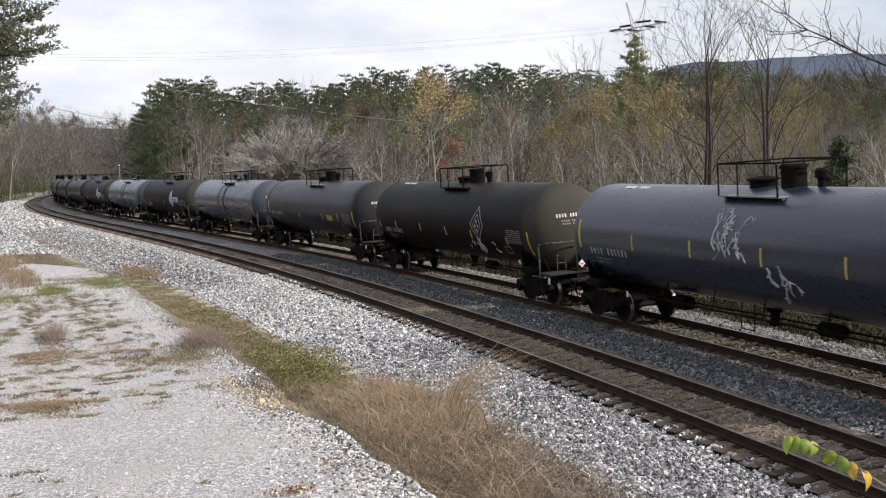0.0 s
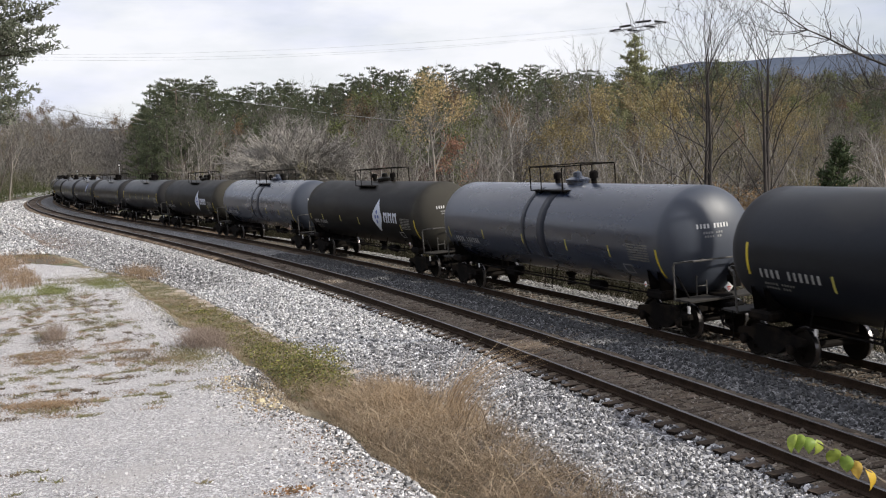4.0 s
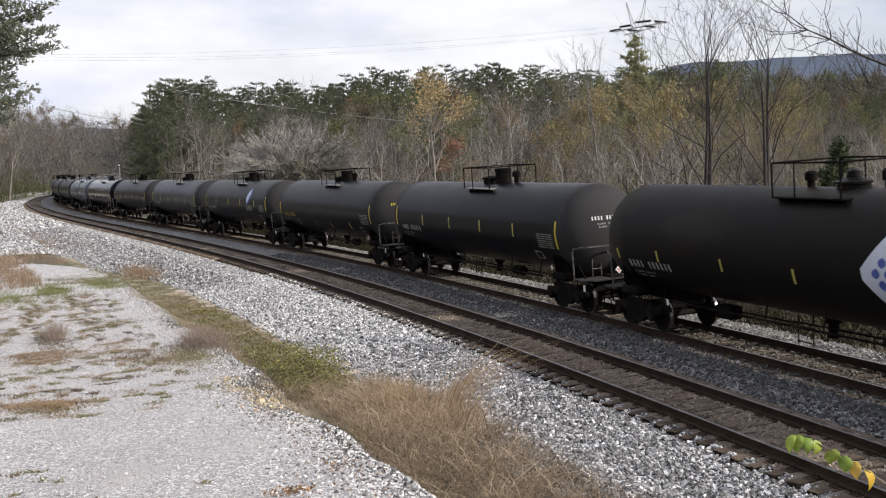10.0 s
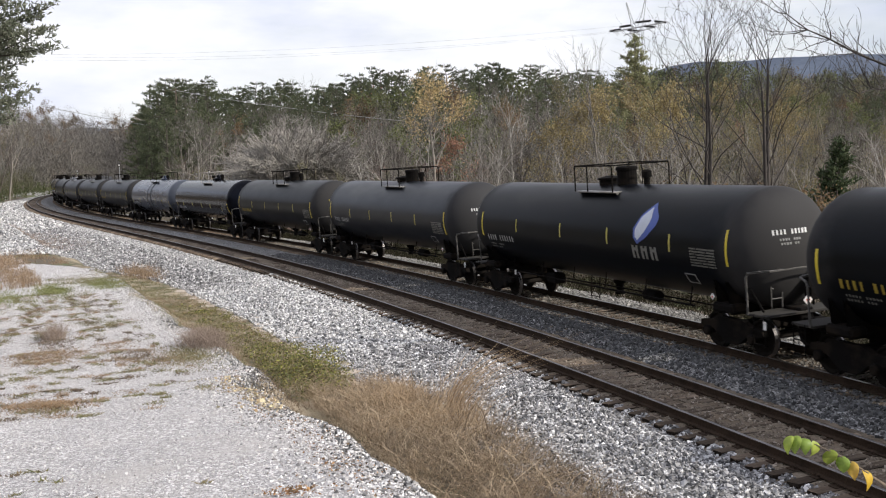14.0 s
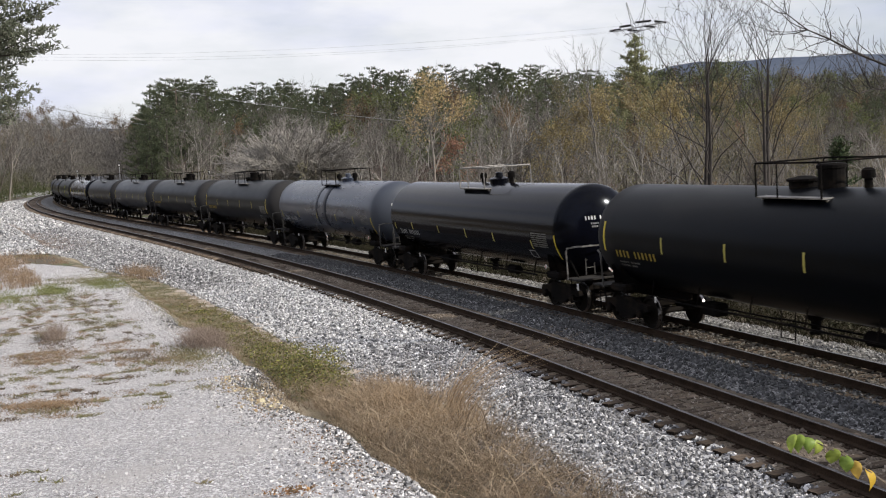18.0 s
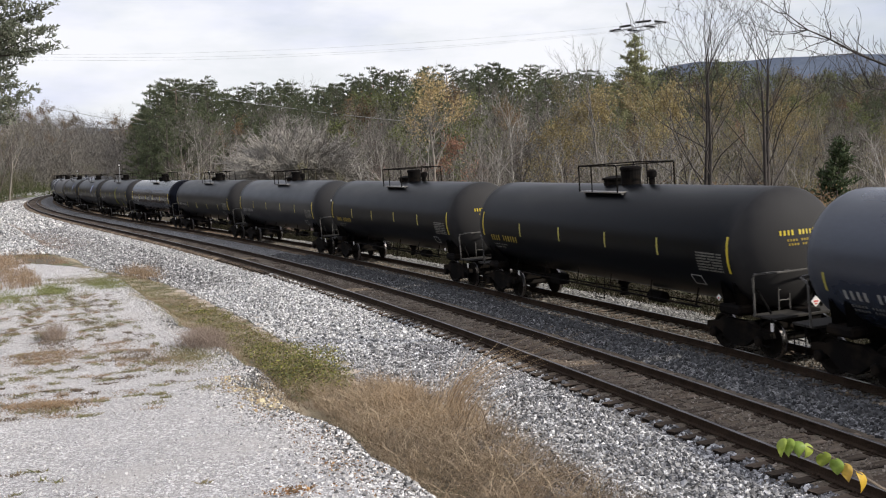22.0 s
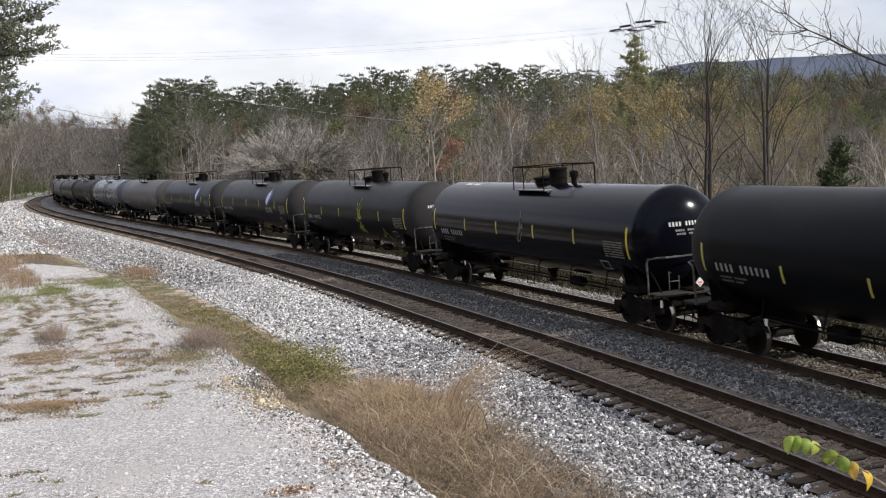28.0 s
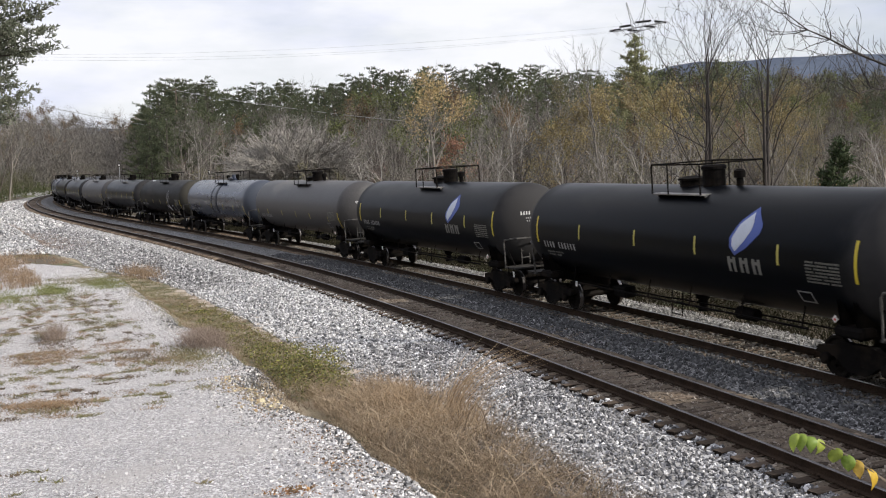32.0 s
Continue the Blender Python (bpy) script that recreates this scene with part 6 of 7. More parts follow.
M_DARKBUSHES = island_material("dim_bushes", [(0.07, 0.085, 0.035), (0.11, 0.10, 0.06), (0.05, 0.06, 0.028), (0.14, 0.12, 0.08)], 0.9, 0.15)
# thicket twigs again, with the dimness of shaded woods put into the colours
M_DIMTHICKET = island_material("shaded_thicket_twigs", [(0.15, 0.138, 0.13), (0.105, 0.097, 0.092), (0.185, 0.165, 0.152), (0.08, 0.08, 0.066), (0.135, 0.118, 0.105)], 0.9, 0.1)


def thicket(name, places, mat, label, per, seed, thick=0.035, leafy=0.35):
    """Tangled undergrowth and saplings: many thin twigs and dead leaves, none to be told apart. Places are (x, y, height)."""
    rng = np.random.RandomState(seed)
    P = np.asarray(places, float).reshape(-1, 3)
    n = len(P)
    base = np.stack([P[:, 0], P[:, 1], ground_z(P[:, 0], P[:, 1])], -1)
    f = rng.uniform(0.02, 1, (n, per)) ** 0.85
    a = rng.uniform(0, 6.283, (n, per))
    H = P[:, 2][:, None]
    rad = H * 0.30 * np.sqrt(np.clip(1.02 - (1.5 * f - 0.5) ** 2, 0.02, 1)) * rng.uniform(0.05, 1.1, (n, per))
    c = base[:, None, :] + np.stack([rad * np.cos(a), rad * np.sin(a), H * f], -1)
    out = np.stack([np.cos(a), np.sin(a), np.full_like(a, 1.5)], -1) + rng.normal(0, 0.7, (n, per, 3))
    out /= np.linalg.norm(out, axis=-1, keepdims=True)
    leaf = rng.uniform(0, 1, (n, per)) < leafy
    ln = np.where(leaf, 0.10, rng.uniform(0.25, 0.9, (n, per)))[..., None] * np.sqrt(H / 5.0)[..., None]
    u = (out * ln).reshape(-1, 3)
    v = np.cross(u, rng.normal(size=u.shape))
    v /= np.linalg.norm(v, axis=1, keepdims=True) + 1e-9
    v = v * (np.where(leaf, 0.07, thick * 0.5 * rng.uniform(0.4, 1.3, (n, per)))).reshape(-1, 1)
    c = c.reshape(-1, 3)
    V = np.stack([c - u, c - v, c + u, c + v], 1).reshape(-1, 3)
    return fast_mesh(name, V, np.arange(len(c) * 4).reshape(-1, 4), mat, label, "undergrowth")


def thickets():
    rng = np.random.RandomState(31)

    def spread(n, p0, p1, d0, d1, h0, h1, gap=6.0):
        out = []
        for _ in range(n * 12):
            if len(out) >= n:
                break
            px, d = rng.uniform(p0, p1), rng.uniform(d0, d1)
            x, y = ray_xy(px, d)
            _, o = to_line([x], [y])
            if -gap < o[0] < SPACING + gap:
                continue
            out.append((x, y, rng.uniform(h0, h1)))
        return out

    for k, mat in enumerate(TWIG_SHADES):
        few = (1.1, 1.2, 0.4, 1.1, 0.8, 0.8)[k]
        thicket("undergrowth", spread(int(26 * few), 640, 1640, 48, 80, 1.0, 3.0), mat, "tangled undergrowth behind the train", 150, 10 + k, 0.022, 0.12)
        thicket("undergrowth", spread(int(56 * few), 420, 1640, 78, 130, 2.0, 6.5), mat, "dense saplings at the foot of the woods", 190, 20 + k, 0.032, 0.2)
        thicket("undergrowth", spread(int(50 * few), 300, 1640, 130, 210, 3.0, 9.0), mat, "dense saplings on the wooded slope", 170, 30 + k, 0.05, 0.25)
    thicket("woods", spread(150, 1080, 1660, 190, 250, 11.0, 16.5), TWIG_SHADES[3], "dim leafless woods along the crest", 260, 40, 0.09, 0.5)
    thicket("woods", spread(110, 1080, 1660, 180, 240, 10.0, 15.5), TWIG_SHADES[1], "brown leafless woods along the crest", 260, 41, 0.08, 0.4)
    thicket("woods", spread(200, 270, 1090, 232, 265, 10.0, 15.0), TWIG_SHADES[3], "dim woods behind the pines on the ridge", 260, 42, 0.10, 0.5)
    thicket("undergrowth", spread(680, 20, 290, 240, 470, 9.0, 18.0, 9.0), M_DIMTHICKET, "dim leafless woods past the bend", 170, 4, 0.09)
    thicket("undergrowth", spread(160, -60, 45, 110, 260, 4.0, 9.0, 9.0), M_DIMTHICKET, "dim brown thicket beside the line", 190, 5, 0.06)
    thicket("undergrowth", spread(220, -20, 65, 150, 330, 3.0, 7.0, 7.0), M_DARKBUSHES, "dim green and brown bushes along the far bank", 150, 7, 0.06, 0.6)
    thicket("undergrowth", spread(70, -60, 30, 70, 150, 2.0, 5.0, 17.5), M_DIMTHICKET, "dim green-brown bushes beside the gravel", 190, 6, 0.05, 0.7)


def fast_mesh(name, V, F, mat, label, category, kind="stuff"):
    """A mesh from arrays: vertices (n, 3) and faces (m, 3 or 4)."""
    me = bpy.data.meshes.new(name)
    k = F.shape[1]
    me.vertices.add(len(V))
    me.vertices.foreach_set("co", np.ascontiguousarray(V, np.float32).ravel())
    me.loops.add(F.size)
    me.loops.foreach_set("vertex_index", np.ascontiguousarray(F, np.int32).ravel())
    me.polygons.add(len(F))
    me.polygons.foreach_set("loop_start", np.arange(0, F.size, k, dtype=np.int32))
    me.materials.append(mat)
    me.update(calc_edges=True)
    me.validate()
    me.shade_flat()
    ob = new(name, me)
    tagged(ob, label, category, kind=kind)
    return ob


CUBE = np.array([(x, y, z) for x in (-1, 1) for y in (-1, 1) for z in (-1, 1)], float)
CUBE_F = np.array([(0, 1, 3, 2), (4, 6, 7, 5), (0, 4, 5, 1), (2, 3, 7, 6), (0, 2, 6, 4), (1, 5, 7, 3)])


def stones(name, S, O, z_fn, size, mat, label, rng, sink=0.25):
    """Crushed stones, each a broken block, at places of the railway's plan."""
    n = len(S)
    X, Y = line_np(S, O)
    Z = z_fn(S, O, X, Y).ravel()
    r = size * rng.uniform(0.55, 1.25, n)
    dim = r[:, None] * rng.uniform(0.3, 1.25, (n, 3)) * 0.55
    q = rng.normal(size=(n, 4))
    q /= np.linalg.norm(q, axis=1)[:, None]
    w, x, y, z = q.T
    R = np.stack([1 - 2 * (y * y + z * z), 2 * (x * y - z * w), 2 * (x * z + y * w), 2 * (x * y + z * w), 1 - 2 * (x * x + z * z), 2 * (y * z - x * w),
                  2 * (x * z - y * w), 2 * (y * z + x * w), 1 - 2 * (x * x + y * y)], -1).reshape(n, 3, 3)
    P = CUBE[None] * dim[:, None, :] * rng.uniform(0.45, 1.15, (n, 8, 3))
    P = np.einsum("nij,nkj->nki", R, P)
    P += np.stack([X, Y, Z + r * (0.5 - sink)], -1)[:, None, :]
    F = (CUBE_F[None] + 8 * np.arange(n)[:, None, None]).reshape(-1, 4)
    return fast_mesh(name, P.reshape(-1, 3), F, mat, label, "stones")


M_BANKSTONE = island_material("bank_stones", [(0.72, 0.71, 0.72), (0.24, 0.235, 0.24), (0.54, 0.53, 0.53), (0.09, 0.088, 0.09), (0.80, 0.78, 0.78), (0.32, 0.30, 0.28), (0.13, 0.13, 0.135)], 0.95, spec=0.2)


def all_stones():
    rng = np.random.RandomState(3)

    def shoulder(s0, s1, per_m):
        n = int((s1 - s0) * per_m)
        S = rng.uniform(s0, s1, n)
        O = -1.06 + (toe(S) - 0.25 + 1.06) * rng.uniform(0, 1.03, n)
        keep = (O < -1.31) | (np.abs(S % 0.5 - 0.25) < 0.12)     # the tie ends lie bare
        return S[keep], O[keep]

    S1, O1 = shoulder(-6, 14, 2000)
    stones("ballast_stones", S1, O1, bed_z, 0.061, M_NEARSTONE, "loose grey crushed stones on the ballast shoulder", rng)
    S1, O1 = shoulder(14, 36, 1200)
    stones("ballast_stones", S1, O1, bed_z, 0.072, M_STONE, "loose pale grey crushed stones on the ballast shoulder", rng)
    S1, O1 = shoulder(36, 95, 560)
    k = O1 < -2.7 - 0.5 * rng.uniform(0, 1, len(O1))
    S1, O1 = S1[k], O1[k]
    # the sunlit crest is put into colour: paler stones here, darker on the slope
    S2 = rng.uniform(36, 120, 16000)
    stones("ballast_stones", S2, rng.uniform(-2.9, -1.4, len(S2)), bed_z, 0.05, M_STONE, "fine pale stones on the shelf beside the ties", rng)
    stones("ballast_stones", S1, O1, bed_z, 0.09, M_NEARSTONE, "coarse pale crushed stones on the embankment", rng)
    # part of the train's shade is put into these stones' colour
    S = rng.uniform(-6, 45, 19000)
    stones("ballast_stones", S, rng.uniform(1.4, SPACING - 0.85, len(S)), bed_z, 0.062, M_GREY_STONE, "dark grey crushed stones between the tracks", rng)
    S = rng.uniform(-6, 40, 9000)
    S = S[np.abs(S % 0.5 - 0.25) < 0.12 + 0.14 * rng.uniform(0, 1, len(S)) ** 2]
    stones("ballast_stones", S, rng.uniform(-1.3, 1.3, len(S)), bed_z, 0.05, M_DIRTSTONE, "dirty brown stones between the ties", rng, 0.55)
    S = rng.uniform(-6, 34, 9000)
    O = rng.uniform(-0.64, 0.64, len(S))
    k = wave(S, O, 0.5, 16) + rng.uniform(-0.7, 0.7, len(S)) > 0.1
    stones("ballast_stones", S[k], O[k], lambda a, b, c, d: np.maximum(bed_z(a, b, c, d), -0.205 + CANT * b), 0.042, M_DIRTSTONE, "brown stone chips strewn over the ties", rng, 0.4)
    S = rng.uniform(-8, 60, 9000)
    stones("ballast_stones", S, SPACING + rng.uniform(-0.64, 0.64, len(S)), bed_z, 0.06, M_TANSTONE, "tan and grey stones between the rails under the train", rng, 0.1)
    S = rng.uniform(-8, 60, 9000)
    stones("ballast_stones", S, SPACING + rng.uniform(1.3, 3.6, len(S)), bed_z, 0.07, M_FARSTONE, "pale crushed stones on the shoulder behind the train", rng)
    S = rng.uniform(95, 220, 9000)
    stones("ballast_stones", S, rng.uniform(-9, -1.6, len(S)), bed_z, 0.17, M_STONE, "pale crushed stones on the far embankment", rng)
    # chips along the drive's broken edge and on the drive
    n = 22000
    S = -9 + 55 * rng.uniform(0, 1, n) ** 1.5
    X, Y = line_np(S, S * 0 - 8.3)
    edge = drive_edge(S, X, Y)
    O = edge + rng.normal(-0.12, 0.36, n)
    stones("gravel_chips", S, O, lambda a, b, c, d: sheet_z(a, b, c, d) + 0.02, 0.032, M_BANKSTONE, "broken stone along the edge of the drive", rng)
    n = 9000
    S = -9 + 30 * rng.uniform(0, 1, n) ** 1.3
    X, Y = line_np(S, S * 0 - 8.3)
    stones("gravel_chips", S, drive_edge(S, X, Y) + rng.normal(0.12, 0.24, n), sheet_z, 0.045, M_GREY_STONE, "dark broken stone on the bank of the drive", rng)
    n = 26000
    S = -11 + 40 * rng.uniform(0, 1, n) ** 1.4
    O = -8.9 - 6.5 * rng.uniform(0, 1, n)
    stones("gravel_chips", S, O, lambda a, b, c, d: sheet_z(a, b, c, d) + 0.03, 0.021, M_GRAVEL, "loose pale chips on the gravel drive", rng, 0.35)


def blades(name, S, O, h, width, bend, mat, label, rng, lift=0.0, category="grass", drift=(0, 0)):
    """Thin bent blades or stems: two quads each."""
    n = len(S)
    X, Y = line_np(S, O)
    Z = ground_z(X, Y) + lift
    h = h * rng.uniform(0.5, 1.2, n)
    a = rng.uniform(0, 6.283, n)
    d = np.stack([np.cos(a), np.sin(a)], -1) * (bend * h * rng.uniform(0.2, 1.3, n))[:, None] + np.asarray(drift)[None] * h[:, None]
    b = rng.uniform(0, 6.283, n)
    w = np.stack([np.cos(b), np.sin(b), b * 0], -1) * (width * rng.uniform(0.6, 1.3, n))[:, None] * 0.5
    base = np.stack([X, Y, Z - 0.02], -1)
    mid = base + np.stack([d[:, 0] * 0.35, d[:, 1] * 0.35, h * 0.6], -1)
    tip = base + np.stack([d[:, 0], d[:, 1], h], -1)
    V = np.stack([base - w, base + w, mid - w * 0.8, mid + w * 0.8, tip - w * 0.15, tip + w * 0.15], 1).reshape(-1, 3)
    F = (np.array([(0, 1, 3, 2), (2, 3, 5, 4)])[None] + 6 * np.arange(n)[:, None, None]).reshape(-1, 4)
    return fast_mesh(name, V, F, mat, label, category)


def weeds(name, S, O, h, leaf, mat, label, rng, per=14):
    """Low broad-leaved weeds: leaves scattered through a small mound each."""
    n = len(S)
    S, O = np.repeat(S, per) + rng.normal(0, 0.10, n * per), np.repeat(O, per) + rng.normal(0, 0.10, n * per)
    X, Y = line_np(S, O)
    Z = ground_z(X, Y) + h * rng.uniform(0.02, 1, n * per) ** 1.3
    m = len(X)
    u = rng.normal(size=(m, 3)) * (1, 1, 0.6)
    u /= np.linalg.norm(u, axis=1)[:, None]
    v = np.cross(u, rng.normal(size=(m, 3)))
    v /= np.linalg.norm(v, axis=1)[:, None] + 1e-9
    r = (leaf * rng.uniform(0.6, 1.4, m))[:, None]
    c = np.stack([X, Y, Z], -1)
    V = np.stack([c - u * r, c - v * r * 0.5, c + u * r, c + v * r * 0.5], 1).reshape(-1, 3)
    F = np.arange(m * 4).reshape(-1, 4)
    return fast_mesh(name, V, F, mat, label, "weeds")


M_STRAW = island_material("straw", [(0.36, 0.27, 0.18), (0.24, 0.18, 0.125), (0.46, 0.36, 0.25), (0.17, 0.13, 0.095), (0.38, 0.29, 0.19)], 0.9, 0.25)
M_TAWNY = island_material("tawny_stalks", [(0.44, 0.31, 0.19), (0.33, 0.235, 0.145), (0.52, 0.39, 0.25), (0.24, 0.17, 0.11)], 0.9, 0.25)
# browns lowered partly for the shade over the nearest ditch brush
M_DULLBRUSH = island_material("dull_brush", [(0.13, 0.098, 0.072), (0.20, 0.15, 0.105), (0.085, 0.066, 0.05), (0.16, 0.125, 0.09)], 0.9, 0.2)
M_GRASS = island_material("thin_grass", [(0.13, 0.15, 0.06), (0.21, 0.19, 0.10), (0.31, 0.255, 0.155), (0.10, 0.115, 0.045), (0.25, 0.20, 0.12), (0.16, 0.17, 0.075)], 0.9, 0.3)
M_FRESH = island_material("fresh_grass", [(0.16, 0.20, 0.07), (0.25, 0.25, 0.11), (0.12, 0.155, 0.05), (0.28, 0.25, 0.13)], 0.9, 0.3)
M_WEED = island_material("weed_leaves", [(0.07, 0.09, 0.03), (0.18, 0.19, 0.07), (0.20, 0.155, 0.09), (0.36, 0.36, 0.08), (0.055, 0.065, 0.028), (0.26, 0.20, 0.12), (0.13, 0.15, 0.06)], 0.8, 0.3)
M_DARKBUSH = island_material("dark_bush_leaves", [(0.05, 0.075, 0.025), (0.08, 0.10, 0.03), (0.035, 0.05, 0.02), (0.10, 0.10, 0.04)], 0.85, 0.2)
# near-black: the shade behind the train is put into the brush's colour
M_SHADEBRUSH = island_material("shaded_brush", [(0.020, 0.018, 0.011), (0.032, 0.027, 0.018), (0.014, 0.016, 0.008), (0.045, 0.037, 0.024), (0.021, 0.024, 0.011)], 0.95, 0.0, spec=0.05)
M_RUSTGRASS = island_material("rusty_grass", [(0.30, 0.21, 0.14), (0.23, 0.165, 0.11), (0.36, 0.26, 0.17), (0.17, 0.13, 0.095)], 0.9, 0.25)
M_HAZYBRUSH = island_material("hazy_brush", [(0.26, 0.20, 0.165), (0.33, 0.26, 0.21), (0.19, 0.145, 0.12), (0.37, 0.30, 0.25)], 0.9, 0.3)
M_LITTER = island_material("fallen_leaves", [(0.26, 0.13, 0.06), (0.15, 0.085, 0.05), (0.42, 0.24, 0.10), (0.10, 0.07, 0.045), (0.33, 0.22, 0.13)], 0.9, 0.2)
M_OCHRE = island_material("ochre_stone", [(0.46, 0.36, 0.18), (0.30, 0.27, 0.25), (0.54, 0.46, 0.30), (0.13, 0.12, 0.115), (0.40, 0.29, 0.16), (0.22, 0.21, 0.205)], 0.95, spec=0.2)
M_PALEROCK = material("pale_yellow_rock", (0.62, 0.55, 0.36), 0.95, color2=(0.44, 0.38, 0.25), scale=8, detail_scale=60, bump=0.01)


def vegetation():
    rng = np.random.RandomState(8)
    U = rng.uniform

    def clumped(n, s0, s1, o0, o1, scale, seed, keep=0.0):
        S, O = U(s0, s1, n * 2), U(o0, o1, n * 2)
        k = wave(S, O, scale, seed) + U(-0.5, 0.5, n * 2) > keep
        return S[k][:n], O[k][:n]

    S, O = clumped(7000, -2, 9.0, -6.7, -4.55, 1.6, 1, -0.1)
    blades("dry_brush", S, O, 0.40, 0.008, 1.9, M_STRAW, "tangled straw-coloured dry weeds in the ditch", rng, category="dry weeds")
    S, O = clumped(9000, -11, 7.5, -7.0, -4.2, 1.4, 2, -0.3)
    blades("dry_brush", S, O, 0.30, 0.008, 2.0, M_DULLBRUSH, "dull brown brush along the ditch", rng, category="dry weeds")
    S, O = clumped(420, -1.5, 9.5, -6.9, -4.6, 1.6, 1, -0.2)
    weeds("dry_seed_heads", S, O, 0.42, 0.013, M_STRAW, "fluffy straw-coloured seed heads in the ditch", rng, 48)
    S, O = clumped(420, -10, 4.5, -7.1, -4.3, 1.4, 2, -0.3)
    weeds("dry_seed_heads", S, O, 0.34, 0.014, M_DULLBRUSH, "fluffy brown brush in the ditch", rng, 48)
    S, O = U(2.6, 6.4, 110), U(-5.1, -4.3, 110)
    blades("tall_stems", S, O, 0.95, 0.012, 0.8, M_STRAW, "tall dry stalks that lean over the ballast", rng, category="dry weeds", drift=(0.35, 0.1))
    for s0, o0, n, h, dx, dy in ((5.4, -4.45, 80, 1.5, 1.25, 0.2), (5.9, -4.4, 100, 1.05, 1.1, 0.35), (7.4, -4.75, 150, 0.55, 0.0, 0.0), (4.2, -4.5, 110, 0.6, 0.5, -0.2)):
        S, O = rng.normal(s0, 0.22, n), rng.normal(o0, 0.16, n)
        blades("straw_tuft", S, O, h, 0.013, 0.75, M_TAWNY, "fan of dry grass that leans over the ballast", rng, category="dry weeds", drift=(dx, dy))
    S, O = rng.normal(5.8, 1.5, 5200), rng.normal(-5.1, 0.45, 5200)
    blades("dry_brush", S, O, 0.36, 0.008, 1.7, M_TAWNY, "tangled tawny dry weeds in the ditch", rng, category="dry weeds")
    S, O = clumped(6500, -9, 3.5, -6.3, -3.9, 1.1, 27, -0.4)
    blades("dry_brush", S, O, 0.26, 0.009, 2.0, M_DULLBRUSH, "low dark brown brush below the ballast", rng, category="dry weeds")
    S, O = clumped(420, -9, 3.5, -6.3, -3.9, 1.1, 27, -0.4)
    weeds("dry_seed_heads", S, O, 0.28, 0.014, M_DULLBRUSH, "fluffy dark brown brush below the ballast", rng, 40)
    S, O = U(-1.5, 8.2, 520), U(-6.6, -4.5, 520)
    blades("bleached_stalks", S, O, 0.5, 0.012, 2.2, M_LETTER_STALK, "bleached bent stalks among the weeds", rng, category="dry weeds")
    S, O = clumped(230, 8.8, 14.8, -7.0, -5.35, 1.0, 4, 0.1)
    weeds("green_weeds", S, O, 0.55, 0.030, M_WEED, "leafy green and yellowing weeds in the ditch", rng, 26)
    S, O = rng.normal(11.0, 0.8, 60), rng.normal(-6.0, 0.35, 60)
    weeds("green_weeds", S, O, 0.85, 0.036, M_WEED, "taller leafy weeds turning yellow in the ditch", rng, 34)
    S, O = clumped(260, 12, 30, -6.9, -5.3, 1.6, 24, 0.1)
    weeds("green_weeds", S, O, 0.16, 0.034, M_WEED, "low green weeds along the ditch", rng, 20)
    S, O = clumped(15000, 8, 47, -8.0, -5.45, 2.0, 5, -0.35)
    blades("ditch_grass", S, O, 0.13, 0.013, 1.3, M_GRASS, "short green and brown grass in the ditch", rng)
    S, O = clumped(9000, 7, 34, -7.8, -5.2, 1.3, 25, -0.2)
    blades("ditch_grass", S, O, 0.16, 0.010, 1.8, M_RUSTGRASS, "thin tan grass in the ditch", rng)
    S, O = clumped(500, 14, 30, -7.3, -5.2, 2.0, 14, 0.2)
    weeds("low_weeds", S, O, 0.16, 0.03, M_GRASS, "low creeping weeds in the ditch", rng, 10)
    S, O = rng.normal(47, 1.8, 1600), rng.normal(-5.3, 0.5, 1600)
    blades("dry_grass", S, O, 0.45, 0.018, 0.8, M_RUSTGRASS, "rust-coloured grass clump at the ditch's end", rng)
    S, O = rng.normal(13.2, 0.75, 1700), rng.normal(-8.25, 0.28, 1700)
    blades("dry_brush", S, O, 0.50, 0.007, 1.2, M_HAZYBRUSH, "low hazy purple-brown bush at the drive's edge", rng, category="dry weeds")
    S, O = rng.normal(13.2, 0.8, 240), rng.normal(-8.25, 0.30, 240)
    weeds("dry_seed_heads", S, O, 0.50, 0.012, M_HAZYBRUSH, "fluffy seed heads of the hazy brown bush", rng, 40)
    # leaf litter and ochre stones along the crest of the bank
    n = 1000
    S = rng.uniform(-8.0, 7.0, n)
    X, Y = line_np(S, S * 0 - 8.8)
    k = wave(S, S * 0, 1.4, 61) + U(-0.6, 0.6, n) > 0.0
    weeds("leaf_litter", S[k], (drive_edge(S, X, Y) - 0.30 + rng.normal(0, 0.13, n))[k], 0.05, 0.016, M_LITTER, "brown and orange fallen leaves along the bank", rng, 5)
    S, O = rng.normal(-6.45, 0.14, 60), rng.normal(-9.86, 0.10, 60)
    weeds("leaf_litter", S, O, 0.06, 0.018, M_LITTER, "orange fallen leaves on the gravel", rng, 6)
    n = 480
    S = rng.uniform(0.0, 5.2, n)
    X, Y = line_np(S, S * 0 - 8.6)
    stones("ochre_stones", S, drive_edge(S, X, Y) - 0.12 + rng.normal(0, 0.16, n), lambda a, b, c, d: sheet_z(a, b, c, d) + 0.03, 0.042, M_OCHRE, "ochre and rust-stained stones along the bank", rng)
    S = np.array([0.25, 1.3, 2.6])
    X, Y = line_np(S, S * 0 - 8.6)
    stones("ochre_rocks", S, drive_edge(S, X, Y) - 0.14, lambda a, b, c, d: sheet_z(a, b, c, d) + 0.03, 0.12, M_PALEROCK, "pale yellow rocks on the bank of the drive", rng)
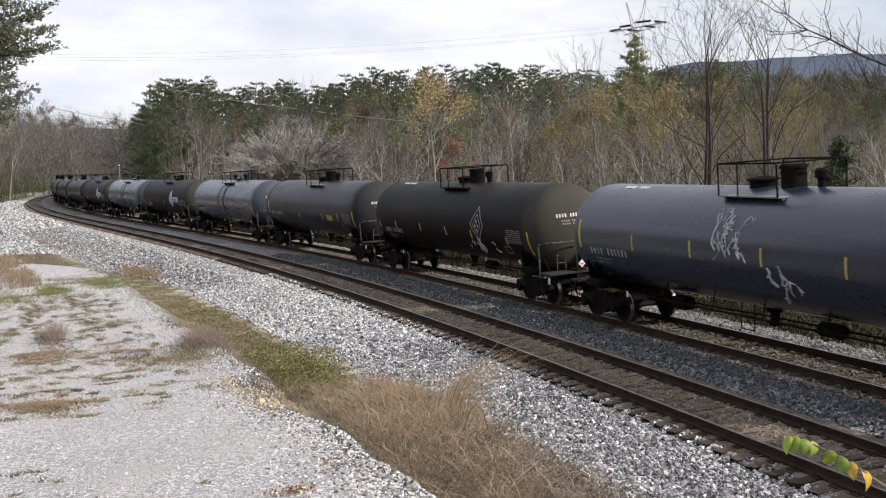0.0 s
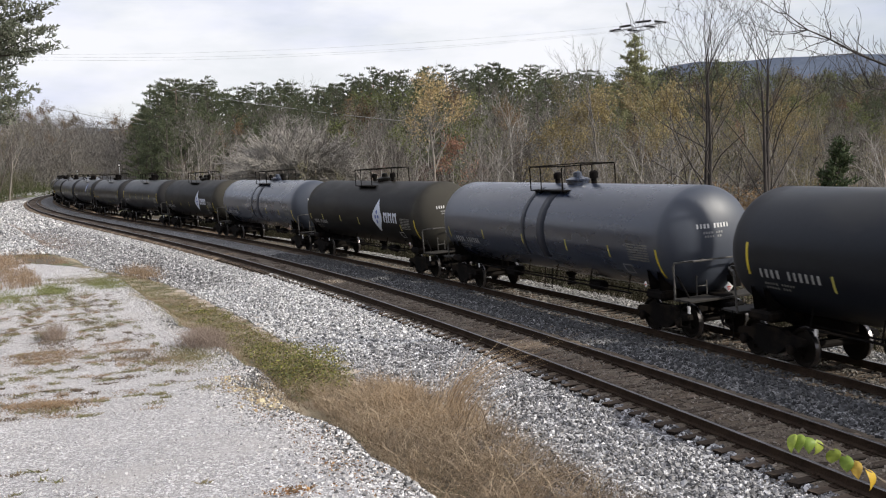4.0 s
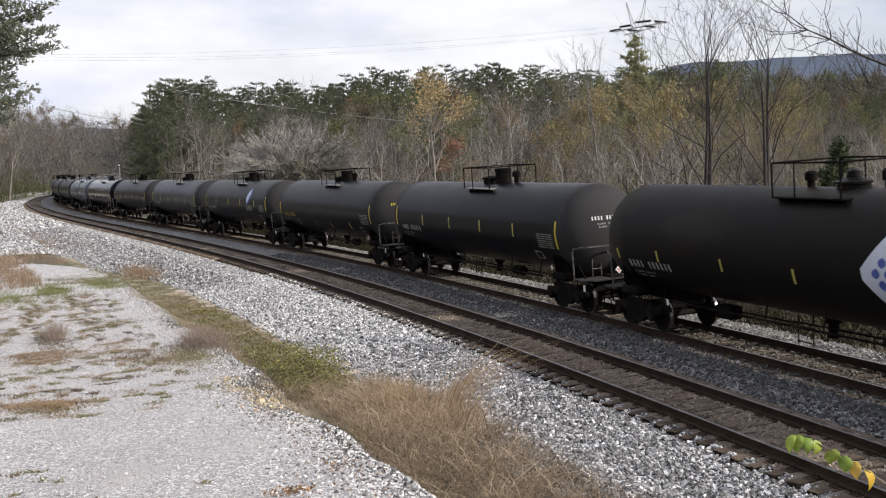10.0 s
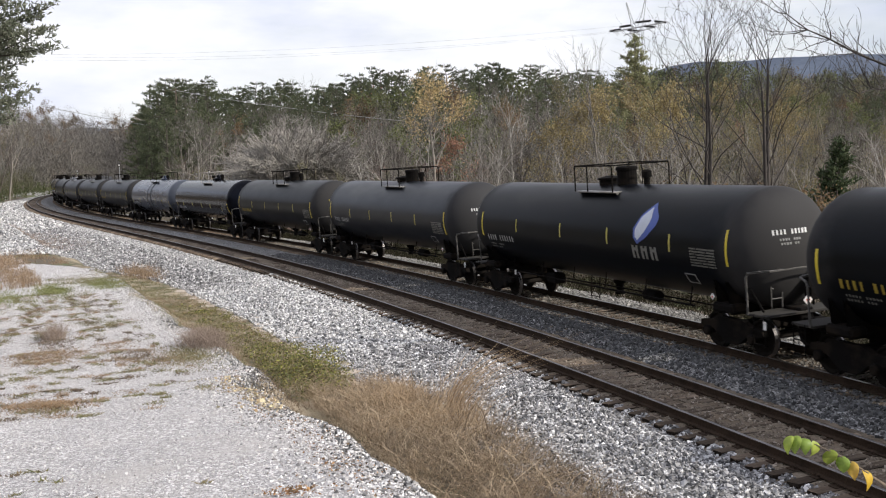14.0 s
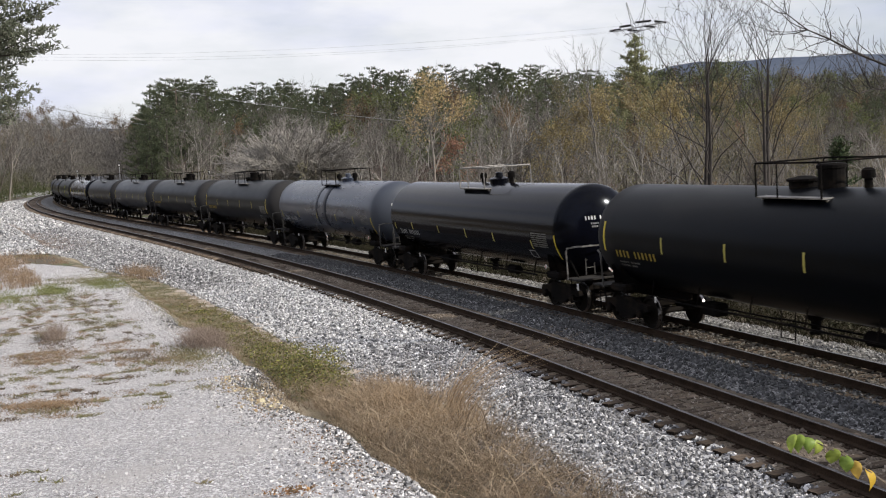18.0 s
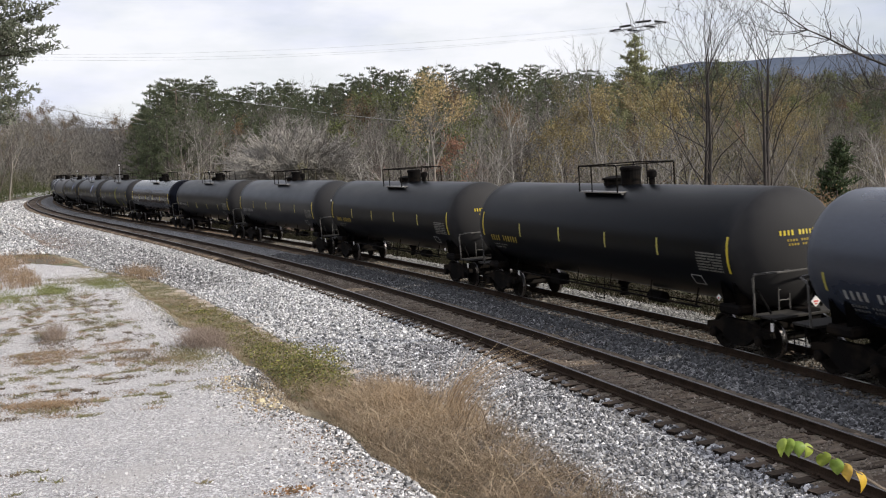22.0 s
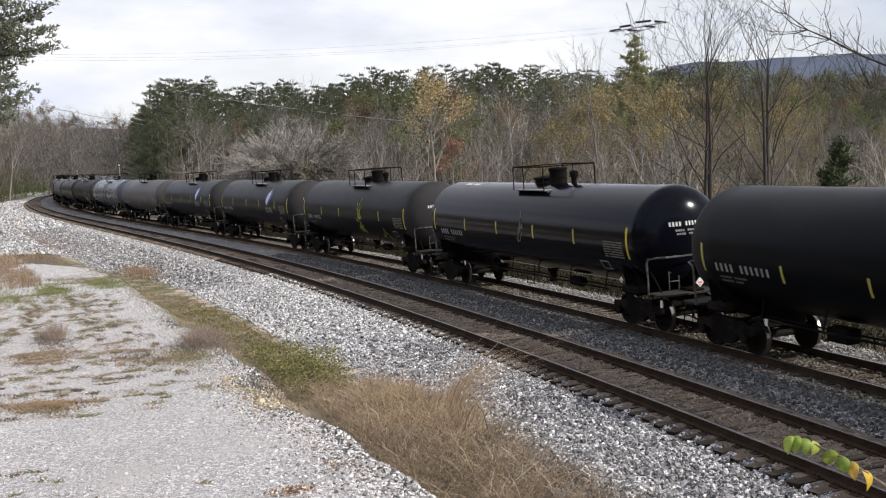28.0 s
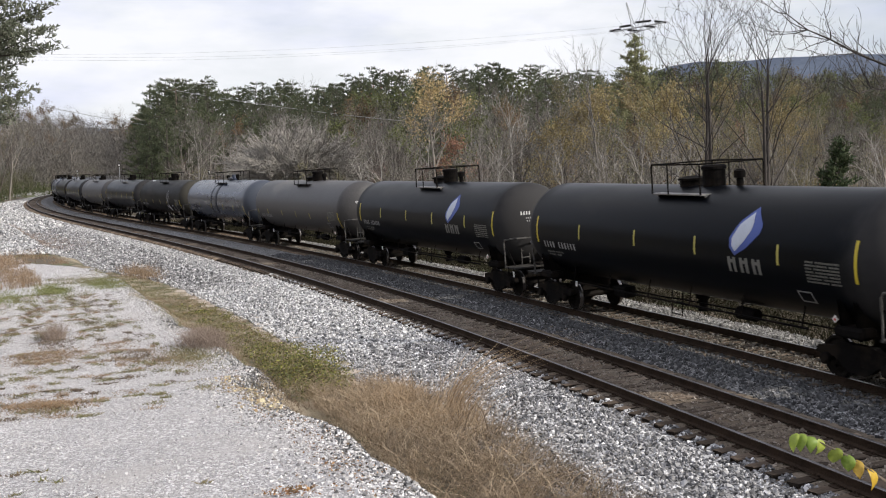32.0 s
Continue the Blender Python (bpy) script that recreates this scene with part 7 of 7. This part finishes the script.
    S, O = clumped(5200, 36, 58, -15.5, -11.3, 3.5, 6, -0.1)
    blades("dry_grass", S, O, 0.45, 0.02, 0.7, M_RUSTGRASS, "tall tawny grass beside the drive", rng)
    for s, o, rs, ro, n, mat, h in ((33.8, -11.1, 1.2, 0.33, 1300, M_FRESH, 0.13), (35.4, -8.8, 1.4, 0.42, 1400, M_FRESH, 0.11), (38, -9.4, 1.5, 1.2, 900, M_GRASS, 0.14), (31.5, -13.4, 1.5, 0.9, 900, M_FRESH, 0.15),
                                    (9.6, -9.0, 0.8, 0.35, 500, M_GRASS, 0.06), (11.5, -8.9, 1.0, 0.30, 700, M_GRASS, 0.08), (11.0, -9.3, 1.2, 0.4, 600, M_RUSTGRASS, 0.06),
                                    (26, -10.5, 2.5, 0.8, 240, M_GRASS, 0.06)):
        n = int(n * 2.2)
        S, O = rng.normal(s, rs, n), rng.normal(o, ro, n)
        blades("grass_patch", S, O, h, 0.016, 0.9, mat, "thin weedy grass in the gravel drive", rng, 0.03)
    mats = {m: ([], []) for m in (M_RUSTGRASS, M_GRASS, M_DULLBRUSH)}
    for k in range(560):
        s, o = -7 + 40 * U() ** 0.8, -9.2 - 5.6 * U()
        n = int(U(50, 190)) if s > 2 else int(U(15, 40))
        if wave(np.array([s * 1.0]), np.array([o]), 7.0, 77)[0] < -0.75 + 1.0 * (s < 2):
            continue
        at = mats[(M_RUSTGRASS, M_GRASS, M_DULLBRUSH, M_GRASS)[k % 4]]
        wide = U(0.04, 0.15) if s > 2 else U(0.02, 0.05)
        at[0].append(rng.normal(s, wide + 0.006 * max(0, s), n))
        at[1].append(rng.normal(o, wide, n))
    for mat, (S, O) in mats.items():
        blades("grass_patch", np.concatenate(S), np.concatenate(O), 0.045, 0.028, 2.2, mat, "small mats of weeds scattered over the gravel drive", rng, 0.03)
    for s, o, rs, ro, n, mat in ((3.9, -12.1, 0.55, 0.34, 2600, M_RUSTGRASS), (3.7, -12.0, 0.4, 0.25, 500, M_LITTER), (3.0, -12.0, 0.2, 0.25, 300, M_GRASS), (13.4, -12.1, 0.9, 0.45, 2600, M_RUSTGRASS), (16.5, -11.9, 0.9, 0.3, 1200, M_DULLBRUSH), (14.6, -10.4, 1.3, 0.3, 900, M_RUSTGRASS), (12.0, -10.2, 0.8, 0.3, 600, M_DULLBRUSH)):
        S, O = rng.normal(s, rs, n), rng.normal(o, ro, n)
        blades("grass_patch", S, O, 0.06, 0.022, 2.0, mat, "brown mat of dead weeds in the gravel drive", rng, 0.03)
    S, O = rng.normal(17.8, 0.35, 500), rng.normal(-11.85, 0.16, 500)
    blades("dry_brush", S, O, 0.5, 0.008, 0.7, M_HAZYBRUSH, "pinkish dry weed standing in the gravel", rng, category="dry weeds")
    S, O = clumped(2600, 66, 92, -8.4, -4.4, 7, 71, 0.1)
    blades("slope_weeds", S, O, 0.30, 0.03, 1.2, M_HAZYBRUSH, "thin purple-brown weeds on the ballast slope", rng, 0.1)
    S, O = clumped(2600, 50, 64, -13.5, -8.8, 4, 72, 0.0)
    blades("dry_grass", S, O, 0.28, 0.02, 1.0, M_RUSTGRASS, "thin tawny grass at the end of the drive", rng)
    n = 3200
    S = U(-1.5, 9, n)
    X, Y = line_np(S, S * 0 - 8.4)
    blades("bank_brush", S, drive_edge(S, X, Y) + U(0.25, 1.1, n), 0.16, 0.010, 1.6, M_DULLBRUSH, "low dark brush on the bank of the ditch", rng, category="dry weeds")
    S, O = clumped(7000, 75, 260, -34, -10.5, 12, 7, -0.2)
    blades("bank_grass", S, O, 0.9, 0.09, 0.5, M_RUSTGRASS, "tawny grass on the far bank", rng)
    S, O = clumped(900, 190, 300, -16, -6.5, 10, 17, -0.2)
    weeds("bank_bushes", S, O, 2.6, 0.16, M_DARKBUSH, "low bushes along the far bank", rng, 16)
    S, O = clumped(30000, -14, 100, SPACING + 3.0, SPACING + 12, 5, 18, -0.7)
    blades("trackside_brush", S, O, 0.62, 0.024, 1.5, M_SHADEBRUSH, "brown and green brush behind the train, coloured dark as if shaded", rng)
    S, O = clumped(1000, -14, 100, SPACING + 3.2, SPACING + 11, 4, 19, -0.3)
    weeds("trackside_weeds", S, O, 0.7, 0.05, M_SHADEBRUSH, "leafy weeds behind the train, coloured dark as if shaded", rng, 26)


def mound():
    """A spread of ballast beside the line, past the drive's end."""
    S, U = np.meshgrid(np.arange(61, 250, 1.5), np.linspace(0, 1, 16), indexing="ij")
    O = -8.2 - 12.0 * U
    X, Y = line_np(S, O)
    Z = ground_z(X, Y).reshape(S.shape) + 0.05 + 0.05 * wave(X, Y, 1.5, 6)
    i = np.arange(S.size).reshape(S.shape)
    f = np.stack([i[:-1, 1:], i[:-1, :-1], i[1:, :-1], i[1:, 1:]], -1).reshape(-1, 4)
    ob = link_mesh("gravel_mound", np.stack([X, Y, Z], -1).reshape(-1, 3).tolist(), f.tolist(), M_BALLAST, None, "", True)
    tagged(ob, "spread of pale ballast beyond the end of the drive", "ballast", kind="structure")
    rng = np.random.RandomState(21)
    S = rng.uniform(61, 120, 14000)
    stones("ballast_stones", S, rng.uniform(-19, -8.2, len(S)), lambda a, b, c, d: sheet_z(a, b, c, d) + 0.05, 0.13, M_STONE, "coarse pale stones past the drive's end", rng)


M_LETTER_STALK = island_material("bleached_stalk", [(0.58, 0.47, 0.33), (0.50, 0.40, 0.28)], 0.9, 0.2)


def far_woods():
    """The wooded hills beyond: many small crowns, none to be told apart."""
    rng = np.random.RandomState(12)
    C, H = [], []
    for n, x0, x1, y0, y1 in ((1500, -330, -10, 440, 700), (300, 100, 420, 300, 700), (450, -330, -110, 150, 430), (200, 90, 260, 120, 300)):
        x, y = rng.uniform(x0, x1, n), rng.uniform(y0, y1, n)
        _, o = to_line(x, y)
        k = (np.abs(o) > 14)
        C.append(np.stack([x[k], y[k]], -1))
        H.append(rng.uniform(9, 15, k.sum()))
    C, H = np.concatenate(C), np.concatenate(H)
    Z = ground_z(C[:, 0], C[:, 1])
    per = 90
    n = len(C)
    f = rng.uniform(0.05, 1, (n, per)) ** 0.8
    rad = H[:, None] * 0.22 * np.sqrt(np.clip(1.05 - (2 * f - 1) ** 2, 0, 1)) * rng.uniform(0.2, 1.1, (n, per))
    a = rng.uniform(0, 6.283, (n, per))
    P = np.stack([C[:, :1] + rad * np.cos(a), C[:, 1:] + rad * np.sin(a), Z[:, None] + H[:, None] * f], -1).reshape(-1, 3)
    m = len(P)
    u = rng.normal(size=(m, 3)) * (0.5, 0.5, 1.3)
    u /= np.linalg.norm(u, axis=1)[:, None]
    v = np.cross(u, rng.normal(size=(m, 3)))
    v /= np.linalg.norm(v, axis=1)[:, None]
    r = rng.uniform(0.4, 1.2, m)[:, None]
    V = np.stack([P - u * r, P - v * r * 0.13, P + u * r, P + v * r * 0.13], 1).reshape(-1, 3)
    fast_mesh("distant_woods", V, np.arange(m * 4).reshape(-1, 4), M_FARWOOD, "leafless grey-brown woods on the hills beyond", "woods")
    # a long ridge on the horizon, blue from haze put into its colour
    xs = np.linspace(-2600, 3200, 90)
    top = 118 + 134 * smooth(150, 680, xs) + 5 * wave(xs, xs * 0, 900, 3) + 4 * wave(xs, xs * 0, 160, 4)
    V, F = [], []
    for k, t in enumerate((0, 0.35, 0.7, 1.0)):
        for x, z in zip(xs, top):
            V.append((x, 2200 + 500 * t, -40 + (z + 40) * math.sin(t * math.pi / 2)))
    n = len(xs)
    for k in range(3):
        for i in range(n - 1):
            F.append((k * n + i, k * n + i + 1, k * n + n + i + 1, k * n + n + i))
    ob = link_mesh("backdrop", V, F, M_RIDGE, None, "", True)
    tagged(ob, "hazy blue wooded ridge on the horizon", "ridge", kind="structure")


M_GALV = plain("galvanised_lattice", (0.42, 0.43, 0.45), 0.6)
M_INSUL = plain("dark_insulator", (0.012, 0.012, 0.014), 0.7)
M_WIRE = plain("weathered_wire", (0.36, 0.36, 0.35), 0.7)
M_POLE = material("pole_wood", (0.20, 0.16, 0.12), 0.9, color2=(0.10, 0.08, 0.06), scale=3, detail_scale=20)


def pylon():
    D = 215.0
    tower = new("pylon")
    cx, cy = ray_xy(1132, D)
    base = gz(cx, cy)
    tower.location = (cx, cy, base)
    zt = top_height(1130, 52, D) - base
    k = D / 1872.5

    def at(px, py, dy=0.0):
        return Vector(((px - 1132) * k, dy, top_height(px, py, D) - base))

    bm = bmesh.new()
    legs = []
    for sx in (-1, 1):
        for sy in (-1, 1):
            pts = [Vector((sx * (3.6 - 2.6 * t), sy * (3.6 - 2.6 * t), zt * t)) for t in np.linspace(0, 1, 9)]
            legs.append(pts)
            tube(bm, pts, 0.05, 4)
    for a, b in ((0, 1), (1, 3), (3, 2), (2, 0)):
        for i in range(8):
            tube(bm, [legs[a][i], legs[b][i + 1]], 0.02, 4)
            tube(bm, [legs[b][i], legs[a][i + 1]], 0.02, 4)
    part("lattice_mast", bm, M_GALV, tower)
    bm = bmesh.new()
    for dy in (-0.8, 0.8):
        tube(bm, [at(1092, 60, dy), at(1180, 44, dy)], 0.07, 4)
        tube(bm, [at(1110, 66, dy), at(1165, 52, dy)], 0.05, 4)
        for i in range(8):
            p = 1094 + i * 11
            tube(bm, [at(p, 60 - (p - 1092) * 0.18, dy), at(p + 6, 66 - (p - 1092) * 0.18, dy)], 0.03, 4)
    part("crossarm", bm, M_GALV, tower)
    for a, b, c in (((1114, 10), (1123, 40), (1128, 55)), ((1149, -6), (1144, 25), (1138, 50))):
        bm = bmesh.new()
        for dx in (-0.25, 0.25):
            tube(bm, [at(*a) + Vector((dx * 0.3, 0, 0)), at(*b) + Vector((dx, 0, 0)), at(*c) + Vector((dx * 2, 0, 0))], 0.07, 4)
        for i in range(6):
            t = i / 6
            p, q = at(*a).lerp(at(*c), t), at(*a).lerp(at(*c), t + 0.16)
            tube(bm, [p + Vector((-0.3 * t, 0, 0)), q + Vector((0.3 * t, 0, 0))], 0.04, 4)
        part("earth_wire_peak", bm, M_GALV, tower)
    for a, b in (((1085, 59), (1105, 56)), ((1102, 52), (1122, 49)), ((1130, 44), (1157, 41)), ((1163, 42), (1184, 44)), ((1145, 50), (1164, 52)), ((1116, 57), (1137, 59))):
        bm = bmesh.new()
        p, q = at(*a), at(*b)
        pts = [p.lerp(q, t) for t in np.linspace(0, 1, 15)]
        for i in range(14):
            tube(bm, [pts[i], pts[i].lerp(pts[i + 1], 0.75)], 0.27, 6, 0.20)
        tube(bm, [p, q], 0.06, 4)
        part("insulator", bm, M_INSUL, tower)
    tagged(tower, "grey steel lattice power pylon above the woods", "pylon")


def span(name, a, b, sag, r, label):
    bm = bmesh.new()
    pts = [Vector(a).lerp(Vector(b), t) - Vector((0, 0, sag * 4 * t * (1 - t))) for t in np.linspace(0, 1, 25)]
    tube(bm, pts, r, 4)
    me = bpy.data.meshes.new(name)
    bm.to_mesh(me)
    bm.free()
    me.materials.append(M_WIRE)
    ob = new(name, me)
    tagged(ob, label, "wire", "overhead wires")
    return ob


def sky_point(px, py, D):
    x, y = ray_xy(px, D)
    return (x, y, top_height(px, py, D))


def wires():
    for y0, y1, s in ((106, 58, 2.4), (112, 60, 2.4), (104, 50, 2.0)):
        span("power_line", sky_point(-60, y0 - 6, 225), sky_point(1104, y1, 215), s, 0.018, "thin high-voltage wire against the sky")
    span("utility_wire", sky_point(90, 190, 245), sky_point(404, 243, 190), 0.3, 0.05, "pale overhead wire before the pines")
    span("utility_wire", sky_point(322, 162, 190), sky_point(738, 217, 150), 0.4, 0.042, "pale overhead wire before the woods")
    for px, py, D in ((404, 238, 190), (738, 212, 150), (322, 157, 190)):
        x, y = ray_xy(px, D)
        g = gz(x, y)
        pole = new("utility_pole")
        pole.location = (x, y, g)
        h = top_height(px, py, D) - g
        bm = bmesh.new()
        tube(bm, [(0, 0, -0.4), (0, 0, h)], 0.15, 8, 0.10)
        part("shaft", bm, M_POLE, pole)
        bm = bmesh.new()
        box(bm, -0.8, 0.8, -0.06, 0.06, h - 0.5, h - 0.38, 0.01)
        part("crossarm", bm, M_POLE, pole)
        tagged(pole, "weathered wooden utility pole among the trees", "utility pole", "utility poles")


def posts():
    for px, py, D in ((217, 289, 200), (143, 300, 228), (377, 299, 128)):
        x, y = ray_xy(px, D)
        g = gz(x, y)
        h = top_height(px, py, D) - g
        post = new("signal_post")
        post.location = (x, y, g)
        bm = bmesh.new()
        tube(bm, [(0, 0, -0.3), (0, 0, h - 0.5)], 0.07, 8, 0.05)
        part("mast", bm, M_GALV, post)
        bm = bmesh.new()
        lathe(bm, [(0.05, -0.10), (0.26, -0.08), (0.30, 0.0), (0.26, 0.06), (0.05, 0.06)], "y", 16, (0, -0.12, h - 0.4))
        head = part("target", bm, M_INSUL, post)
        bm = bmesh.new()
        lathe(bm, [(0.16, -0.14), (0.16, -0.05)], "y", 12, (0, -0.14, h - 0.4))
        part("lens", bm, M_PLACARD, head)
        tagged(post, "slim grey signal post with a round target", "signal post", "signal posts")


LEAF_COLOURS = [((0.42, 0.50, 0.10), (0.30, 0.40, 0.07)), ((0.34, 0.44, 0.08), (0.22, 0.32, 0.05)), ((0.26, 0.36, 0.06), (0.17, 0.26, 0.04)), ((0.44, 0.50, 0.10), (0.32, 0.40, 0.08)),
                ((0.30, 0.36, 0.05), (0.20, 0.26, 0.04)), ((0.26, 0.36, 0.06), (0.17, 0.26, 0.04)), ((0.62, 0.44, 0.09), (0.50, 0.34, 0.07)), ((0.66, 0.46, 0.05), (0.52, 0.34, 0.04))]
SPRIG = []


def leaf_mat(i):
    a, b = LEAF_COLOURS[i]
    m = material("sapling_leaf", a, 0.5, color2=b, scale=25, detail_scale=160)
    nt = m.node_tree
    bs = nt.nodes["Principled BSDF"]
    tr = nt.nodes.new("ShaderNodeBsdfTranslucent")
    tr.inputs["Color"].default_value = (*a, 1)
    mx = nt.nodes.new("ShaderNodeMixShader")
    mx.inputs["Fac"].default_value = 0.35
    nt.links.new(bs.outputs[0], mx.inputs[1])
    nt.links.new(tr.outputs[0], mx.inputs[2])
    nt.links.new(mx.outputs[0], nt.nodes["Material Output"].inputs["Surface"])
    return m


def sprig():
    """A young branch with turning leaves, close before the camera."""
    D = 3.1
    k = D / 1872.5

    def at(px, py, dy=0.0):
        return Vector((((px - 784) + (441 - py) * 0.0246) * k, D + dy, EYE[2] + ((441 - py) - (px - 784) * 0.0246 - 1872.5 * 0.0789) * k))

    br = new("sapling")
    gx, gy = at(1700, 900).x, D - 0.2
    root = Vector((gx, gy, gz(gx, gy)))
    br.location = root
    bm = bmesh.new()
    path = [Vector((0, 0, -0.1)), Vector((0.02, 0.05, 0.45)), at(1640, 905) - root, at(1580, 872) - root, at(1535, 842) - root, at(1490, 815) - root, at(1450, 797) - root, at(1415, 787) - root]
    tube(bm, path, 0.006, 6, 0.0016)
    part("stem", bm, M_POLE, br)
    rnd = random.Random(4)
    for i, (px, py, lx, ly, w) in enumerate(((1405, 781, -6, 32, 17), (1416, 781, -3, 32, 21), (1428, 786, 0, 27, 22), (1444, 790, -1, 30, 21), (1479, 806, -3, 28, 25), (1500, 818, 2, 30, 24), (1519, 828, 1, 31, 22), (1536, 843, 5, 36, 24))):
        bm = bmesh.new()
        a, b = at(px, py) - root, at(px + lx * 1.1, py + ly * 1.05, rnd.uniform(-0.02, 0.02)) - root
        ax = b - a
        side = Vector((1, 0.9 * rnd.uniform(-1, 1), -lx / max(ly, 1))).normalized() * w * k * 0.52
        nrm = ax.cross(side).normalized()
        rows = []
        for t, q in ((0.0, 0.25), (0.08, 0.75), (0.22, 1.0), (0.42, 0.98), (0.64, 0.72), (0.84, 0.34), (1.0, 0.03)):
            c = a + ax * t + nrm * 0.010 * math.sin(t * 3.1)
            rows.append([bm.verts.new(c - side * q + nrm * 0.008 * q), bm.verts.new(c), bm.verts.new(c + side * q + nrm * 0.008 * q)])
        for r0, r1 in zip(rows, rows[1:]):
            bm.faces.new((r0[0], r0[1], r1[1], r1[0]))
            bm.faces.new((r0[1], r0[2], r1[2], r1[1]))
        top = bm.faces[:]
        ext = bmesh.ops.extrude_face_region(bm, geom=top)
        for v in [g for g in ext["geom"] if isinstance(g, bmesh.types.BMVert)]:
            v.co += nrm * 0.0006
        part("leaf", bm, leaf_mat(i), br, "yellow-green leaf" if i < 6 else "orange-yellow leaf", True)
    tagged(br, "young branch with green leaves turning yellow and orange", "sapling")
    SPRIG.append(br)


ground()
ballast()
drive()
ditch()
train()
forest()
single_trees()
thickets()
far_woods()
pylon()
wires()
posts()
all_stones()
mound()
vegetation()
sprig()
track("near_track", 0.0, "empty railway track with rusty rails on timber ties", -14, 46, 18)
track("far_track", SPACING, "railway track under the moving train", -4, 30, 0)
motions()
